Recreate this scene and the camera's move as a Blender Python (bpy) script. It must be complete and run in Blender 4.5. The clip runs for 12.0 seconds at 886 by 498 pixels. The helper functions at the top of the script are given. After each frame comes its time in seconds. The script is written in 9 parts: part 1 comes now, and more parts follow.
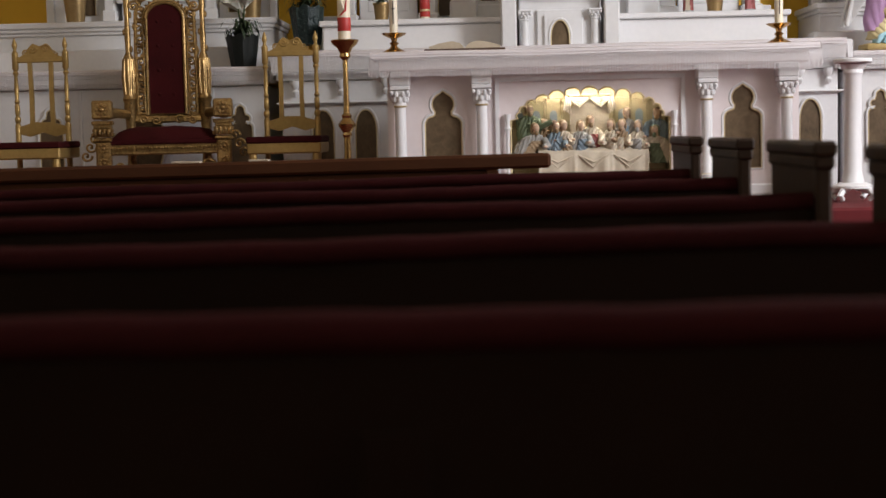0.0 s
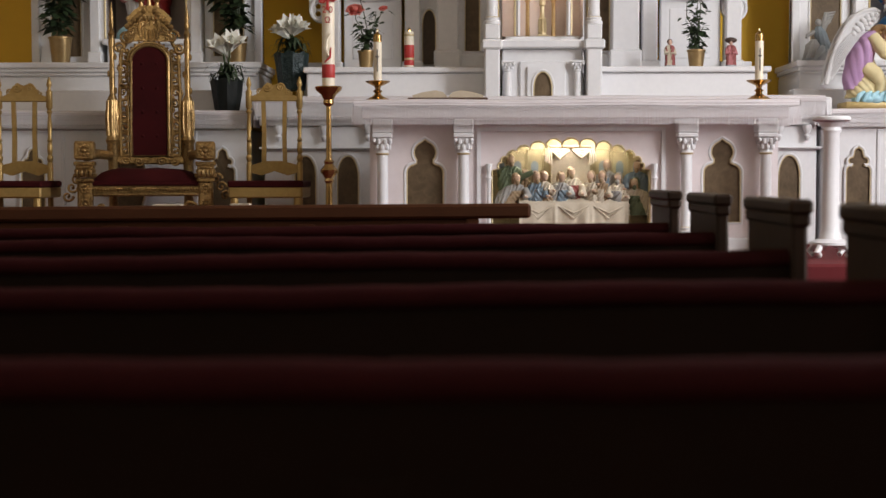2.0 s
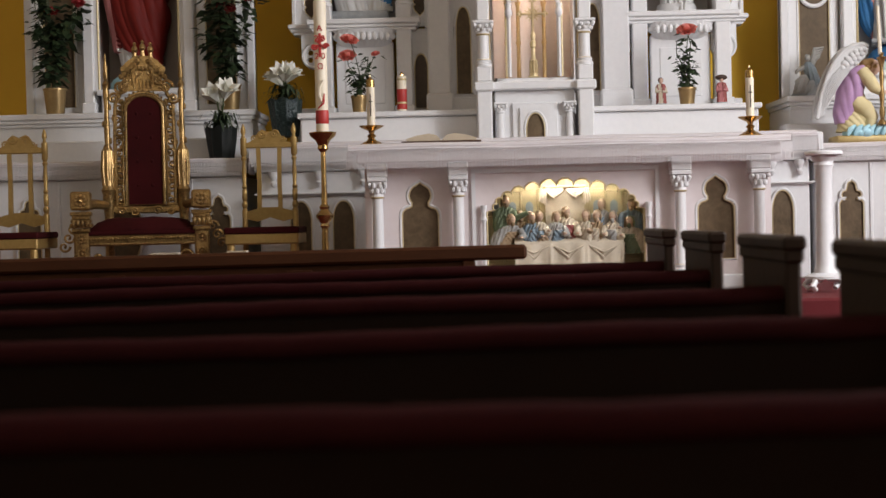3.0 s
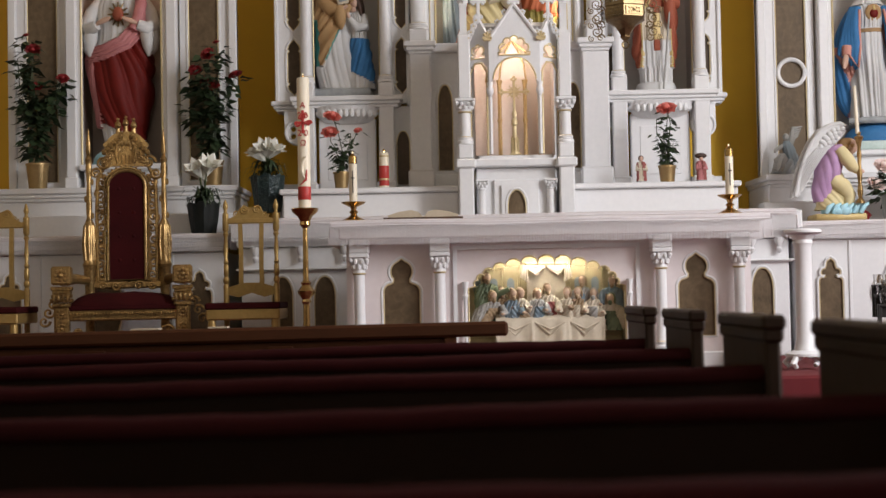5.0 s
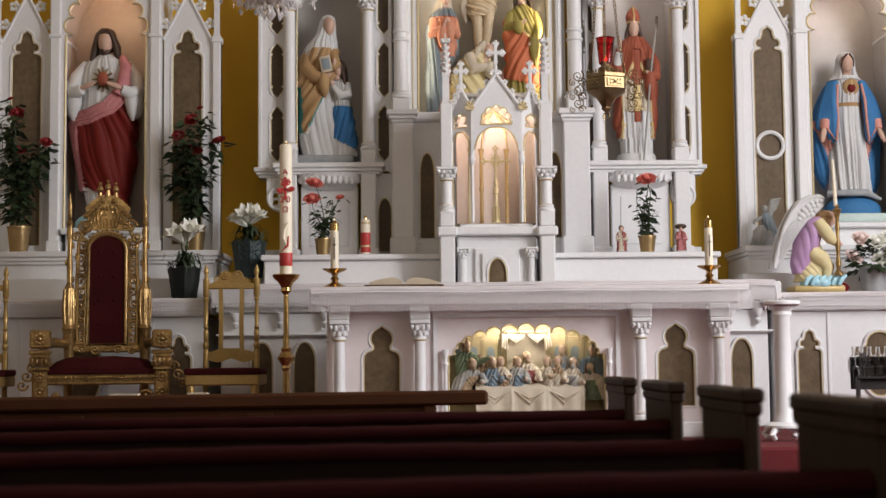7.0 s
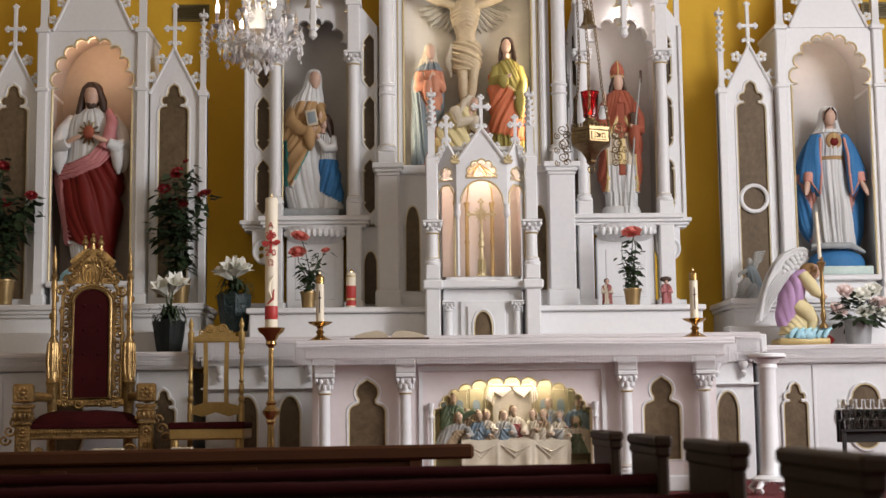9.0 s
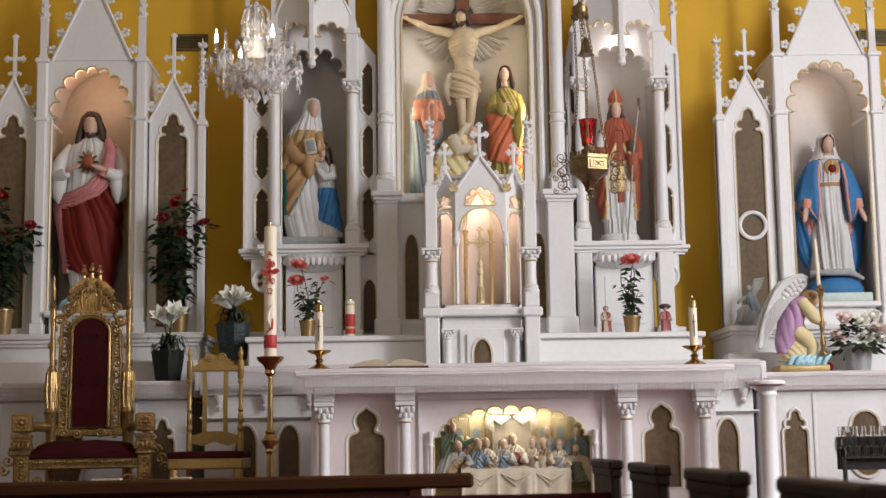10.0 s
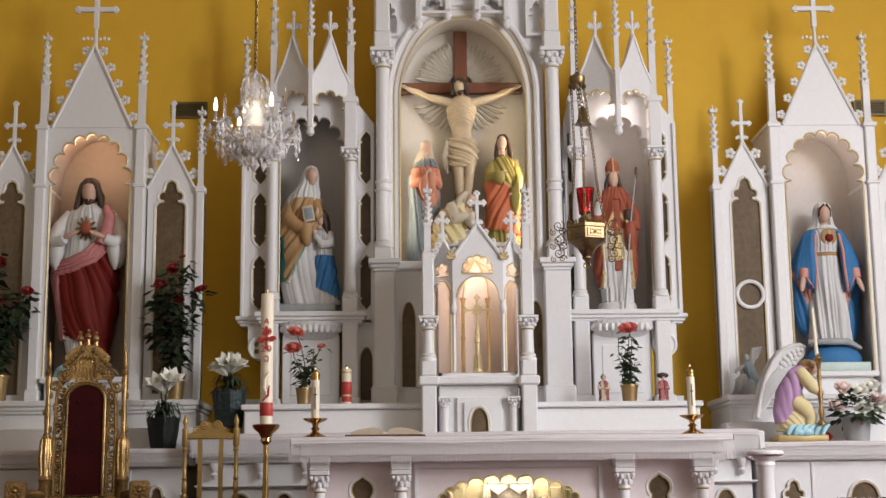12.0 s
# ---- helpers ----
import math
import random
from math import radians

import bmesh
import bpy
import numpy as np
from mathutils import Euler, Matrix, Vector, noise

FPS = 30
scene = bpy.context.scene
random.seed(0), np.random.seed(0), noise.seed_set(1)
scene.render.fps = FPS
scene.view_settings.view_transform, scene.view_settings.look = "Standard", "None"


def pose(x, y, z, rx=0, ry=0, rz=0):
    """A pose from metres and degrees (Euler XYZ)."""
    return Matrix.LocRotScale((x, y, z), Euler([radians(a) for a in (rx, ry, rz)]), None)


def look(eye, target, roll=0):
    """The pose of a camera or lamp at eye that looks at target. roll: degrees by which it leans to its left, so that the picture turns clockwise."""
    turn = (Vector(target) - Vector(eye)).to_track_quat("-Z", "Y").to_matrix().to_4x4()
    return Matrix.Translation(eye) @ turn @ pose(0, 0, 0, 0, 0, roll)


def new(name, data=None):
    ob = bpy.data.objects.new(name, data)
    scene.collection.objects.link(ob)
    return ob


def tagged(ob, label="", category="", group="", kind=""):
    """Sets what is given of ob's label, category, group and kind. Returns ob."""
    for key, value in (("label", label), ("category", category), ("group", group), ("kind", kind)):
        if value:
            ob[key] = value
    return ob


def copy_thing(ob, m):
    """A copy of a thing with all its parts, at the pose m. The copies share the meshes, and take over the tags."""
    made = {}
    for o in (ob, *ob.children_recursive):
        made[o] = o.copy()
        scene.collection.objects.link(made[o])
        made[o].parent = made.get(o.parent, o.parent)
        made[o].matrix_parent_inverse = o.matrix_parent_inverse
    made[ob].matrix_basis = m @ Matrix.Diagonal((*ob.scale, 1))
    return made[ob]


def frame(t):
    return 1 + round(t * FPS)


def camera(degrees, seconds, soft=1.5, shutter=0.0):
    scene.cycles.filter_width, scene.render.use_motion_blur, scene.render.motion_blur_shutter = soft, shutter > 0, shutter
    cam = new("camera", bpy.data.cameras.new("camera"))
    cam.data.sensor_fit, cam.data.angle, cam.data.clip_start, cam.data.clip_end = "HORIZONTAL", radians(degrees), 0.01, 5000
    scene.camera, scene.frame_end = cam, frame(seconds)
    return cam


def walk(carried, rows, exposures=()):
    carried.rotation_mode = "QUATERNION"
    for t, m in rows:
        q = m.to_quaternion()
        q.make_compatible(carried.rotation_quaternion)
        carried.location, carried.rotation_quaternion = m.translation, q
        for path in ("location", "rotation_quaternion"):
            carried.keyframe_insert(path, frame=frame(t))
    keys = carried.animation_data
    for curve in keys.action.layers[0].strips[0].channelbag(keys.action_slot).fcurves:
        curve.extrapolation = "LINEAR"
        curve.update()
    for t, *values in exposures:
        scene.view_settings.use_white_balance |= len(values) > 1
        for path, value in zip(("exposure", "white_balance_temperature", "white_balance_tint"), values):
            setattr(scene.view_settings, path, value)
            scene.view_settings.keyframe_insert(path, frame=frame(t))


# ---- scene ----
# ---- camera: seconds, place, then yaw, pitch and roll in degrees
cam = camera(34.9, 12.0)
cam.data.dof.use_dof = True
cam.data.dof.focus_distance, cam.data.dof.aperture_fstop = 9.8, 4.5
ROWS = [
    (0, 0.0088, 0.0508, 1.0001, 1.920, -4.819, -1.345),
    (0.5, 0.0102, 0.0488, 1.0014, 1.670, -4.110, -0.674),
    (1, 0.0114, 0.0453, 1.0032, 1.327, -3.238, -0.461),
    (1.5, 0.0108, 0.0386, 1.0044, 1.086, -3.063, -0.419),
    (2, 0.0104, 0.0291, 1.0063, 1.066, -2.917, -0.068),
    (2.5, 0.0105, 0.0175, 1.0086, 0.969, -1.996, -0.510),
    (3, 0.0098, 0.0050, 1.0123, 0.895, -1.232, -1.334),
    (5, 0.0087, -0.0074, 1.0179, 0.069, 1.814, -1.120),
    (5.5, 0.0070, -0.0163, 1.0212, -0.141, 2.578, -0.996),
    (6, 0.0055, -0.0221, 1.0228, -0.364, 3.198, -0.836),
    (6.5, 0.0044, -0.0263, 1.0239, -0.546, 3.769, -0.741),
    (7, 0.0043, -0.0298, 1.0256, -0.777, 4.500, -0.534),
    (9, 0.0047, -0.0314, 1.0281, -1.385, 6.634, -0.637),
    (9.5, 0.0039, -0.0330, 1.0306, -1.395, 7.142, -0.747),
    (10, 0.0043, -0.0336, 1.0333, -1.445, 7.742, -0.844),
    (10.5, 0.0054, -0.0340, 1.0335, -1.513, 8.485, -0.790),
    (11, 0.0061, -0.0329, 1.0348, -1.587, 9.084, -0.660),
    (11.5, 0.0069, -0.0318, 1.0364, -1.616, 9.636, -0.665),
    (12, 0.0066, -0.0324, 1.0366, -1.577, 10.478, -0.632),
]
walk(cam, [(t, pose(x, y, z, 0, 0, yaw) @ pose(0, 0, 0, 90 + pitch) @ pose(0, 0, 0, 0, 0, roll)) for t, x, y, z, yaw, pitch, roll in ROWS])

# ---- world and lights
world = bpy.data.worlds.new("world")
world.use_nodes = True
scene.world = world
_n = world.node_tree.nodes
_sky = _n.new("ShaderNodeTexSky")
_sky.sky_type = "NISHITA"
_sky.sun_disc = False
_sky.sun_elevation, _sky.sun_rotation = radians(40), radians(80)
world.node_tree.links.new(_sky.outputs[0], _n["Background"].inputs[0])
_n["Background"].inputs[1].default_value = 0.1


def area_lamp(name, at, to, w, h, watts, colour, spread=180):
    data = bpy.data.lights.new(name, "AREA")
    data.shape, data.size, data.size_y, data.energy, data.color, data.spread = "RECTANGLE", w, h, watts, colour, radians(spread)
    ob = new(name, data)
    ob.matrix_basis = look(at, to)
    return ob


def point_lamp(name, at, watts, colour, r=0.03):
    data = bpy.data.lights.new(name, "POINT")
    data.energy, data.color, data.shadow_soft_size = watts, colour, r
    ob = new(name, data)
    ob.location = at
    return ob


DAY, AMBER, WARM, LAMP = (0.99, 0.965, 0.985), (1.0, 0.76, 0.48), (1.0, 0.66, 0.42), (1.0, 0.82, 0.6)
# daylight through unseen right-hand windows: their openings are in the walls below
for _y, _e in ((6.6, 110), (4.4, 520), (0.6, 110)):
    area_lamp("unseen_window_light", (6.2, _y, 4.0), (0.6, _y + 2.6, 0.7), 1.5, 4.2, _e, DAY)
# amber fill from added left windows, to warm the left side
for _y, _e in ((4.9, 10), (1.0, 40)):
    area_lamp("unseen_window_light", (-6.2, _y, 4.6), (0.0, _y + 2.8, 1.8), 1.5, 4.2, _e, AMBER)
# added window behind the camera: frontal fill for the recessed wall strips
area_lamp("unseen_window_light", (0.4, -6.2, 5.0), (0.4, 11.0, 3.0), 2.2, 3.6, 125, (1.0, 0.85, 0.66))
# lamps tucked behind the niche arches, in the shrine and over the relief
point_lamp("niche_lamp", (-2.5, 11.14, 3.92), 3.6, WARM)
point_lamp("niche_lamp", (3.4, 11.14, 3.92), 2.0, (1.0, 0.76, 0.6))
point_lamp("niche_lamp", (1.72, 11.0, 4.14), 2.4, (1.0, 0.83, 0.74))
area_lamp("niche_strip", (0.0, 11.13, 3.9), (0.5, 11.3, 3.9), 0.03, 1.5, 2.4, LAMP)
area_lamp("niche_strip", (0.97, 11.13, 3.9), (0.5, 11.3, 3.9), 0.03, 1.5, 3.2, LAMP)
point_lamp("shrine_lamp", (0.54, 10.32, 2.82), 2.8, (1.0, 0.9, 0.78))
area_lamp("relief_lamp", (0.665, 9.105, 1.243), (0.665, 9.2, 1.12), 0.62, 0.03, 2.5, (1.0, 0.93, 0.78))


# ---- materials
def mk(name, c1, c2, rough=0.6, metal=0.0, scale=18.0, big=1.3, bump=0.12, depth=0.004, amount=0.85, coat=0.0, sheen=0.0, spec=0.5, vary=0.0, stretch=(1, 1, 1)):
    m = bpy.data.materials.new(name)
    m.use_nodes = True
    t, n, ln = m.node_tree, m.node_tree.nodes, m.node_tree.links.new
    b = n["Principled BSDF"]
    tc, mp = n.new("ShaderNodeTexCoord"), n.new("ShaderNodeMapping")
    mp.inputs["Scale"].default_value = stretch
    ln(tc.outputs["Object"], mp.inputs[0])
    fine, wide = n.new("ShaderNodeTexNoise"), n.new("ShaderNodeTexNoise")
    fine.inputs["Scale"].default_value, fine.inputs["Detail"].default_value = scale, 6
    wide.inputs["Scale"].default_value, wide.inputs["Detail"].default_value = big, 3
    ln(mp.outputs[0], fine.inputs[0])
    ln(tc.outputs["Object"], wide.inputs[0])
    add = n.new("ShaderNodeMath")
    add.operation = "ADD"
    ln(fine.outputs[0], add.inputs[0])
    ln(wide.outputs[0], add.inputs[1])
    ramp = n.new("ShaderNodeMapRange")
    ramp.inputs[1].default_value, ramp.inputs[2].default_value = 1 - amount * 0.6, 1 + amount * 0.6
    ln(add.outputs[0], ramp.inputs[0])
    mix = n.new("ShaderNodeMix")
    mix.data_type = "RGBA"
    mix.inputs[6].default_value, mix.inputs[7].default_value = (*c1, 1), (*c2, 1)
    ln(ramp.outputs[0], mix.inputs[0])
    last = mix.outputs[2]
    if vary:
        info, hsv, mr = n.new("ShaderNodeObjectInfo"), n.new("ShaderNodeHueSaturation"), n.new("ShaderNodeMapRange")
        mr.inputs[3].default_value, mr.inputs[4].default_value = 1 - vary, 1 + vary
        ln(info.outputs["Random"], mr.inputs[0])
        ln(mr.outputs[0], hsv.inputs["Value"])
        ln(last, hsv.inputs["Color"])
        last = hsv.outputs[0]
    ln(last, b.inputs["Base Color"])
    rr = n.new("ShaderNodeMapRange")
    rr.inputs[3].default_value, rr.inputs[4].default_value = max(0.03, rough - 0.1), min(1, rough + 0.12)
    ln(fine.outputs[0], rr.inputs[0])
    ln(rr.outputs[0], b.inputs["Roughness"])
    b.inputs["Metallic"].default_value = metal
    b.inputs["Coat Weight"].default_value = coat
    b.inputs["Sheen Weight"].default_value, b.inputs["Sheen Tint"].default_value = sheen, (*c2, 1)
    b.inputs["Specular IOR Level"].default_value = spec
    bp = n.new("ShaderNodeBump")
    bp.inputs["Strength"].default_value, bp.inputs["Distance"].default_value = bump, depth
    ln(fine.outputs[0], bp.inputs["Height"])
    ln(bp.outputs[0], b.inputs["Normal"])
    return m


def marble(name, dark, light, scale=4.0):
    m = mk(name, dark, light, 0.5, scale=scale * 5, big=scale, bump=0.03, spec=0.2)
    n, ln = m.node_tree.nodes, m.node_tree.links.new
    w = n.new("ShaderNodeTexWave")
    w.inputs["Scale"].default_value, w.inputs["Distortion"].default_value, w.inputs["Detail"].default_value = scale * 1.1, 30, 8
    tc = n.new("ShaderNodeTexCoord")
    ln(tc.outputs["Object"], w.inputs[0])
    p = n.new("ShaderNodeMath")
    p.operation = "POWER"
    p.inputs[1].default_value = 7
    ln(w.outputs["Fac"], p.inputs[0])
    mix = n.new("ShaderNodeMix")
    mix.data_type = "RGBA"
    b = n["Principled BSDF"]
    ln(b.inputs["Base Color"].links[0].from_socket, mix.inputs[6])
    mix.inputs[7].default_value = (*[min(1, c * 1.25) for c in light], 1)
    soft = n.new("ShaderNodeMath")
    soft.operation = "MULTIPLY"
    soft.inputs[1].default_value = 0.14
    ln(p.outputs[0], soft.inputs[0])
    ln(soft.outputs[0], mix.inputs[0])
    ln(mix.outputs[2], b.inputs["Base Color"])
    return m


def glow(name, colour, strength):
    m = bpy.data.materials.new(name)
    m.use_nodes = True
    b = m.node_tree.nodes["Principled BSDF"]
    b.inputs["Base Color"].default_value = (*colour, 1)
    b.inputs["Emission Color"].default_value, b.inputs["Emission Strength"].default_value = (*colour, 1), strength
    return m


def glass(name, colour, rough=0.02, ior=1.5):
    m = bpy.data.materials.new(name)
    m.use_nodes = True
    b = m.node_tree.nodes["Principled BSDF"]
    b.inputs["Base Color"].default_value = (*colour, 1)
    b.inputs["Transmission Weight"].default_value, b.inputs["Roughness"].default_value, b.inputs["IOR"].default_value = 1, rough, ior
    return m


WHITE = mk("white_painted_wood", (0.66, 0.665, 0.68), (0.75, 0.75, 0.755), 0.45, scale=30, big=1.1, bump=0.06, depth=0.003)
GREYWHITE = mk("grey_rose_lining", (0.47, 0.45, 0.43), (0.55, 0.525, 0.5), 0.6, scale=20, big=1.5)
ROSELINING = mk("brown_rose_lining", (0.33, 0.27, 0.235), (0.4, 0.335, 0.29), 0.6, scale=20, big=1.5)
CREAMLINING = mk("cream_lining", (0.58, 0.55, 0.49), (0.66, 0.63, 0.57), 0.6, scale=20, big=1.5)
# white paint with the red carpet's bounce light put into its colour
PINKWHITE = mk("carpet_lit_white_paint", (0.68, 0.61, 0.61), (0.75, 0.685, 0.685), 0.5, scale=25, big=2)
GILT = mk("gilt_trim_paint", (0.5, 0.39, 0.19), (0.68, 0.57, 0.35), 0.42, metal=0.25, scale=60, big=6, bump=0.1)
GOLD = mk("old_carved_gold", (0.07, 0.036, 0.013), (0.56, 0.37, 0.15), 0.3, metal=0.8, scale=70, big=8, bump=0.35, depth=0.006, amount=0.8)
SATINGOLD = mk("gold_painted_wood", (0.3, 0.19, 0.06), (0.46, 0.31, 0.11), 0.34, metal=0.5, scale=40, big=5, bump=0.08)
BRASS = mk("aged_brass", (0.24, 0.135, 0.045), (0.6, 0.4, 0.16), 0.15, metal=0.95, scale=25, big=4, bump=0.08, amount=0.8)
DARKBRASS = mk("tarnished_bronze", (0.08, 0.055, 0.03), (0.3, 0.21, 0.1), 0.35, metal=0.85, scale=50, big=8, bump=0.15, amount=0.8)
IRON = mk("black_iron", (0.012, 0.011, 0.011), (0.03, 0.027, 0.025), 0.45, metal=0.5, scale=60, big=8)
YELLOW = mk("ochre_yellow_plaster", (0.64, 0.375, 0.024), (0.71, 0.435, 0.036), 0.75, scale=9, big=0.7, bump=0.12, depth=0.006)
PLASTER = mk("cream_plaster", (0.5, 0.45, 0.36), (0.56, 0.51, 0.42), 0.8, scale=7, big=0.6)
CEILING = mk("cream_ceiling_plaster", (0.6, 0.56, 0.48), (0.68, 0.64, 0.56), 0.85, scale=7, big=0.6)
CARPET = mk("red_carpet", (0.075, 0.0035, 0.006), (0.12, 0.007, 0.01), 0.95, scale=220, big=2, bump=0.6, depth=0.006, sheen=0.3)
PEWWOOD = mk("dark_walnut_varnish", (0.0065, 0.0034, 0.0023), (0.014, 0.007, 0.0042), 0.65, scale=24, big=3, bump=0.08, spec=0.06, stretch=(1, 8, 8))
# same walnut as PEWWOOD, lightened to paint in the light on the ends
PEWEND = mk("lit_walnut_varnish", (0.017, 0.0095, 0.006), (0.034, 0.02, 0.012), 0.5, scale=24, big=3, bump=0.08, spec=0.18, stretch=(8, 8, 1))
RAILWOOD = mk("brown_oak_varnish", (0.036, 0.0125, 0.005), (0.068, 0.025, 0.01), 0.55, scale=26, big=3, bump=0.08, spec=0.12, stretch=(1, 9, 9))
VELVET = mk("wine_red_velvet", (0.019, 0.0034, 0.0038), (0.032, 0.0058, 0.0062), 0.95, scale=160, big=4, bump=0.3, depth=0.004, spec=0.06)
CHAIRVELVET = mk("crimson_velvet", (0.022, 0.0015, 0.002), (0.05, 0.0035, 0.0045), 0.85, scale=120, big=6, bump=0.3, spec=0.15)
MARBLE = marble("brown_grey_marble", (0.055, 0.037, 0.02), (0.18, 0.128, 0.076))
MARBLEDARK = marble("dark_brown_marble", (0.06, 0.043, 0.028), (0.12, 0.09, 0.062), 6)
GREENMARBLE = marble("pale_green_marble", (0.45, 0.58, 0.55), (0.62, 0.72, 0.68), 10)
# linen darker and pinker than its thread, painting in shade behind the net
CLOTH = mk("white_lace_linen", (0.58, 0.535, 0.545), (0.7, 0.66, 0.67), 0.9, scale=140, big=5, bump=0.5, depth=0.004, amount=0.9)
FRINGE = mk("white_lace_thread", (0.74, 0.72, 0.73), (0.85, 0.83, 0.84), 0.9, scale=90, big=12, bump=0.2)
WAX = mk("ivory_wax", (0.74, 0.66, 0.5), (0.8, 0.73, 0.6), 0.45, scale=20, big=5, bump=0.03)
REDWAX = mk("red_wax_inlay", (0.38, 0.02, 0.02), (0.5, 0.05, 0.04), 0.5, scale=80, big=12)
PAPER = mk("ivory_paper", (0.42, 0.34, 0.24), (0.55, 0.47, 0.36), 0.8, scale=60, big=10)
LEATHER = mk("dark_leather", (0.04, 0.02, 0.012), (0.08, 0.04, 0.02), 0.6, scale=60, big=8)
LEAF = mk("dark_green_leaf", (0.012, 0.024, 0.01), (0.036, 0.062, 0.022), 0.55, scale=30, big=9, bump=0.2, amount=0.8)
STEM = mk("green_stem", (0.03, 0.05, 0.015), (0.06, 0.08, 0.03), 0.6)
FOIL = mk("dark_green_wrapping", (0.005, 0.014, 0.016), (0.016, 0.036, 0.036), 0.3, metal=0.15, scale=40, big=8, bump=0.7, depth=0.02)
POTGOLD = mk("brass_coloured_pot", (0.3, 0.2, 0.09), (0.42, 0.3, 0.14), 0.35, metal=0.7, scale=30, big=6)
GREYPOT = mk("grey_metal_vase", (0.26, 0.27, 0.28), (0.42, 0.43, 0.44), 0.4, metal=0.3, scale=30, big=6)
PLASTICPOT = mk("black_plastic_pot", (0.006, 0.0075, 0.0075), (0.016, 0.019, 0.017), 0.5, scale=40, big=8, bump=0.4, spec=0.2)
REDROSE = mk("deep_red_petal", (0.16, 0.004, 0.008), (0.3, 0.012, 0.016), 0.6, scale=40, big=20)
PINKROSE = mk("coral_pink_petal", (0.6, 0.12, 0.1), (0.72, 0.25, 0.2), 0.6, scale=40, big=20)
PALEROSE = mk("blush_white_petal", (0.7, 0.5, 0.47), (0.8, 0.72, 0.68), 0.6, scale=40, big=20)
WHITEPETAL = mk("white_lily_petal", (0.74, 0.74, 0.66), (0.82, 0.82, 0.76), 0.55, scale=40, big=20)
SKIN = mk("painted_flesh_plaster", (0.5, 0.32, 0.24), (0.58, 0.39, 0.3), 0.5, scale=40, big=8, bump=0.05)
BONE = mk("ivory_plaster", (0.44, 0.34, 0.21), (0.6, 0.5, 0.34), 0.5, scale=40, big=8)
HAIR = mk("brown_painted_hair", (0.03, 0.015, 0.009), (0.07, 0.035, 0.02), 0.5, scale=90, big=8, bump=0.6, depth=0.008)
ROBEWHITE = mk("off_white_painted_robe", (0.56, 0.57, 0.58), (0.64, 0.64, 0.63), 0.62, scale=25, big=5, bump=0.02, spec=0.25)
ROBERED = mk("dark_red_painted_robe", (0.1, 0.004, 0.002), (0.165, 0.01, 0.006), 0.62, scale=25, big=5, bump=0.02, spec=0.25)
ROBEPINK = mk("rose_painted_mantle", (0.42, 0.15, 0.16), (0.52, 0.23, 0.23), 0.62, scale=25, big=5, bump=0.02, spec=0.25)
ROBEBLUE = mk("sky_blue_painted_mantle", (0.03, 0.14, 0.34), (0.06, 0.21, 0.43), 0.62, scale=25, big=5, bump=0.02, spec=0.25)
ROBESALMON = mk("salmon_painted_lining", (0.55, 0.24, 0.19), (0.64, 0.32, 0.26), 0.62, scale=25, big=5, bump=0.02, spec=0.25)
ROBEPEACH = mk("peach_painted_dress", (0.5, 0.2, 0.12), (0.58, 0.28, 0.18), 0.62, scale=25, big=5, bump=0.02, spec=0.25)
ROBETAN = mk("tan_painted_cloak", (0.33, 0.2, 0.09), (0.42, 0.27, 0.13), 0.62, scale=25, big=5, bump=0.02, spec=0.25)
ROBETEAL = mk("teal_painted_lining", (0.05, 0.25, 0.23), (0.09, 0.33, 0.3), 0.62, scale=25, big=5, bump=0.02, spec=0.25)
ROBERUST = mk("rust_painted_cope", (0.25, 0.06, 0.035), (0.34, 0.1, 0.055), 0.62, scale=25, big=5, bump=0.02, spec=0.25)
ROBEOLIVE = mk("olive_gold_tunic", (0.26, 0.22, 0.06), (0.38, 0.32, 0.1), 0.62, scale=25, big=5, bump=0.02, spec=0.25)
ROBEORANGE = mk("orange_painted_mantle", (0.5, 0.135, 0.06), (0.6, 0.2, 0.1), 0.62, scale=25, big=5, bump=0.02, spec=0.25)
ROBEGREY = mk("grey_blue_painted_robe", (0.16, 0.2, 0.22), (0.26, 0.3, 0.32), 0.62, scale=25, big=5, bump=0.02, spec=0.25)
ROBECREAM = mk("cream_painted_robe", (0.6, 0.5, 0.26), (0.7, 0.62, 0.38), 0.62, scale=25, big=5, bump=0.02, spec=0.25)
ROBELILAC = mk("lilac_painted_robe", (0.4, 0.23, 0.42), (0.5, 0.33, 0.52), 0.62, scale=25, big=5, bump=0.02, spec=0.25)
ROBEGREEN = mk("green_painted_robe", (0.05, 0.12, 0.06), (0.1, 0.2, 0.1), 0.62, scale=25, big=5, bump=0.02, spec=0.25)
RGOLD = mk("dull_gold_relief_ground", (0.3, 0.24, 0.12), (0.46, 0.38, 0.22), 0.6, scale=40, big=8)
RSKIN = mk("flesh_relief_paint", (0.42, 0.28, 0.19), (0.52, 0.38, 0.28), 0.6, scale=60, big=9)
RBLUE = mk("muted_blue_relief_paint", (0.1, 0.16, 0.21), (0.2, 0.26, 0.3), 0.55, scale=60, big=9)
RGREEN = mk("muted_green_relief_paint", (0.07, 0.1, 0.055), (0.14, 0.18, 0.1), 0.55, scale=60, big=9)
RCREAM = mk("cream_relief_paint", (0.46, 0.4, 0.3), (0.6, 0.53, 0.42), 0.55, scale=60, big=9)
PEACH = mk("peach_shrine_lining", (0.7, 0.58, 0.51), (0.78, 0.67, 0.6), 0.6, scale=25, big=3)
RGREY = mk("grey_relief_paint", (0.24, 0.24, 0.23), (0.38, 0.37, 0.34), 0.55, scale=60, big=9)
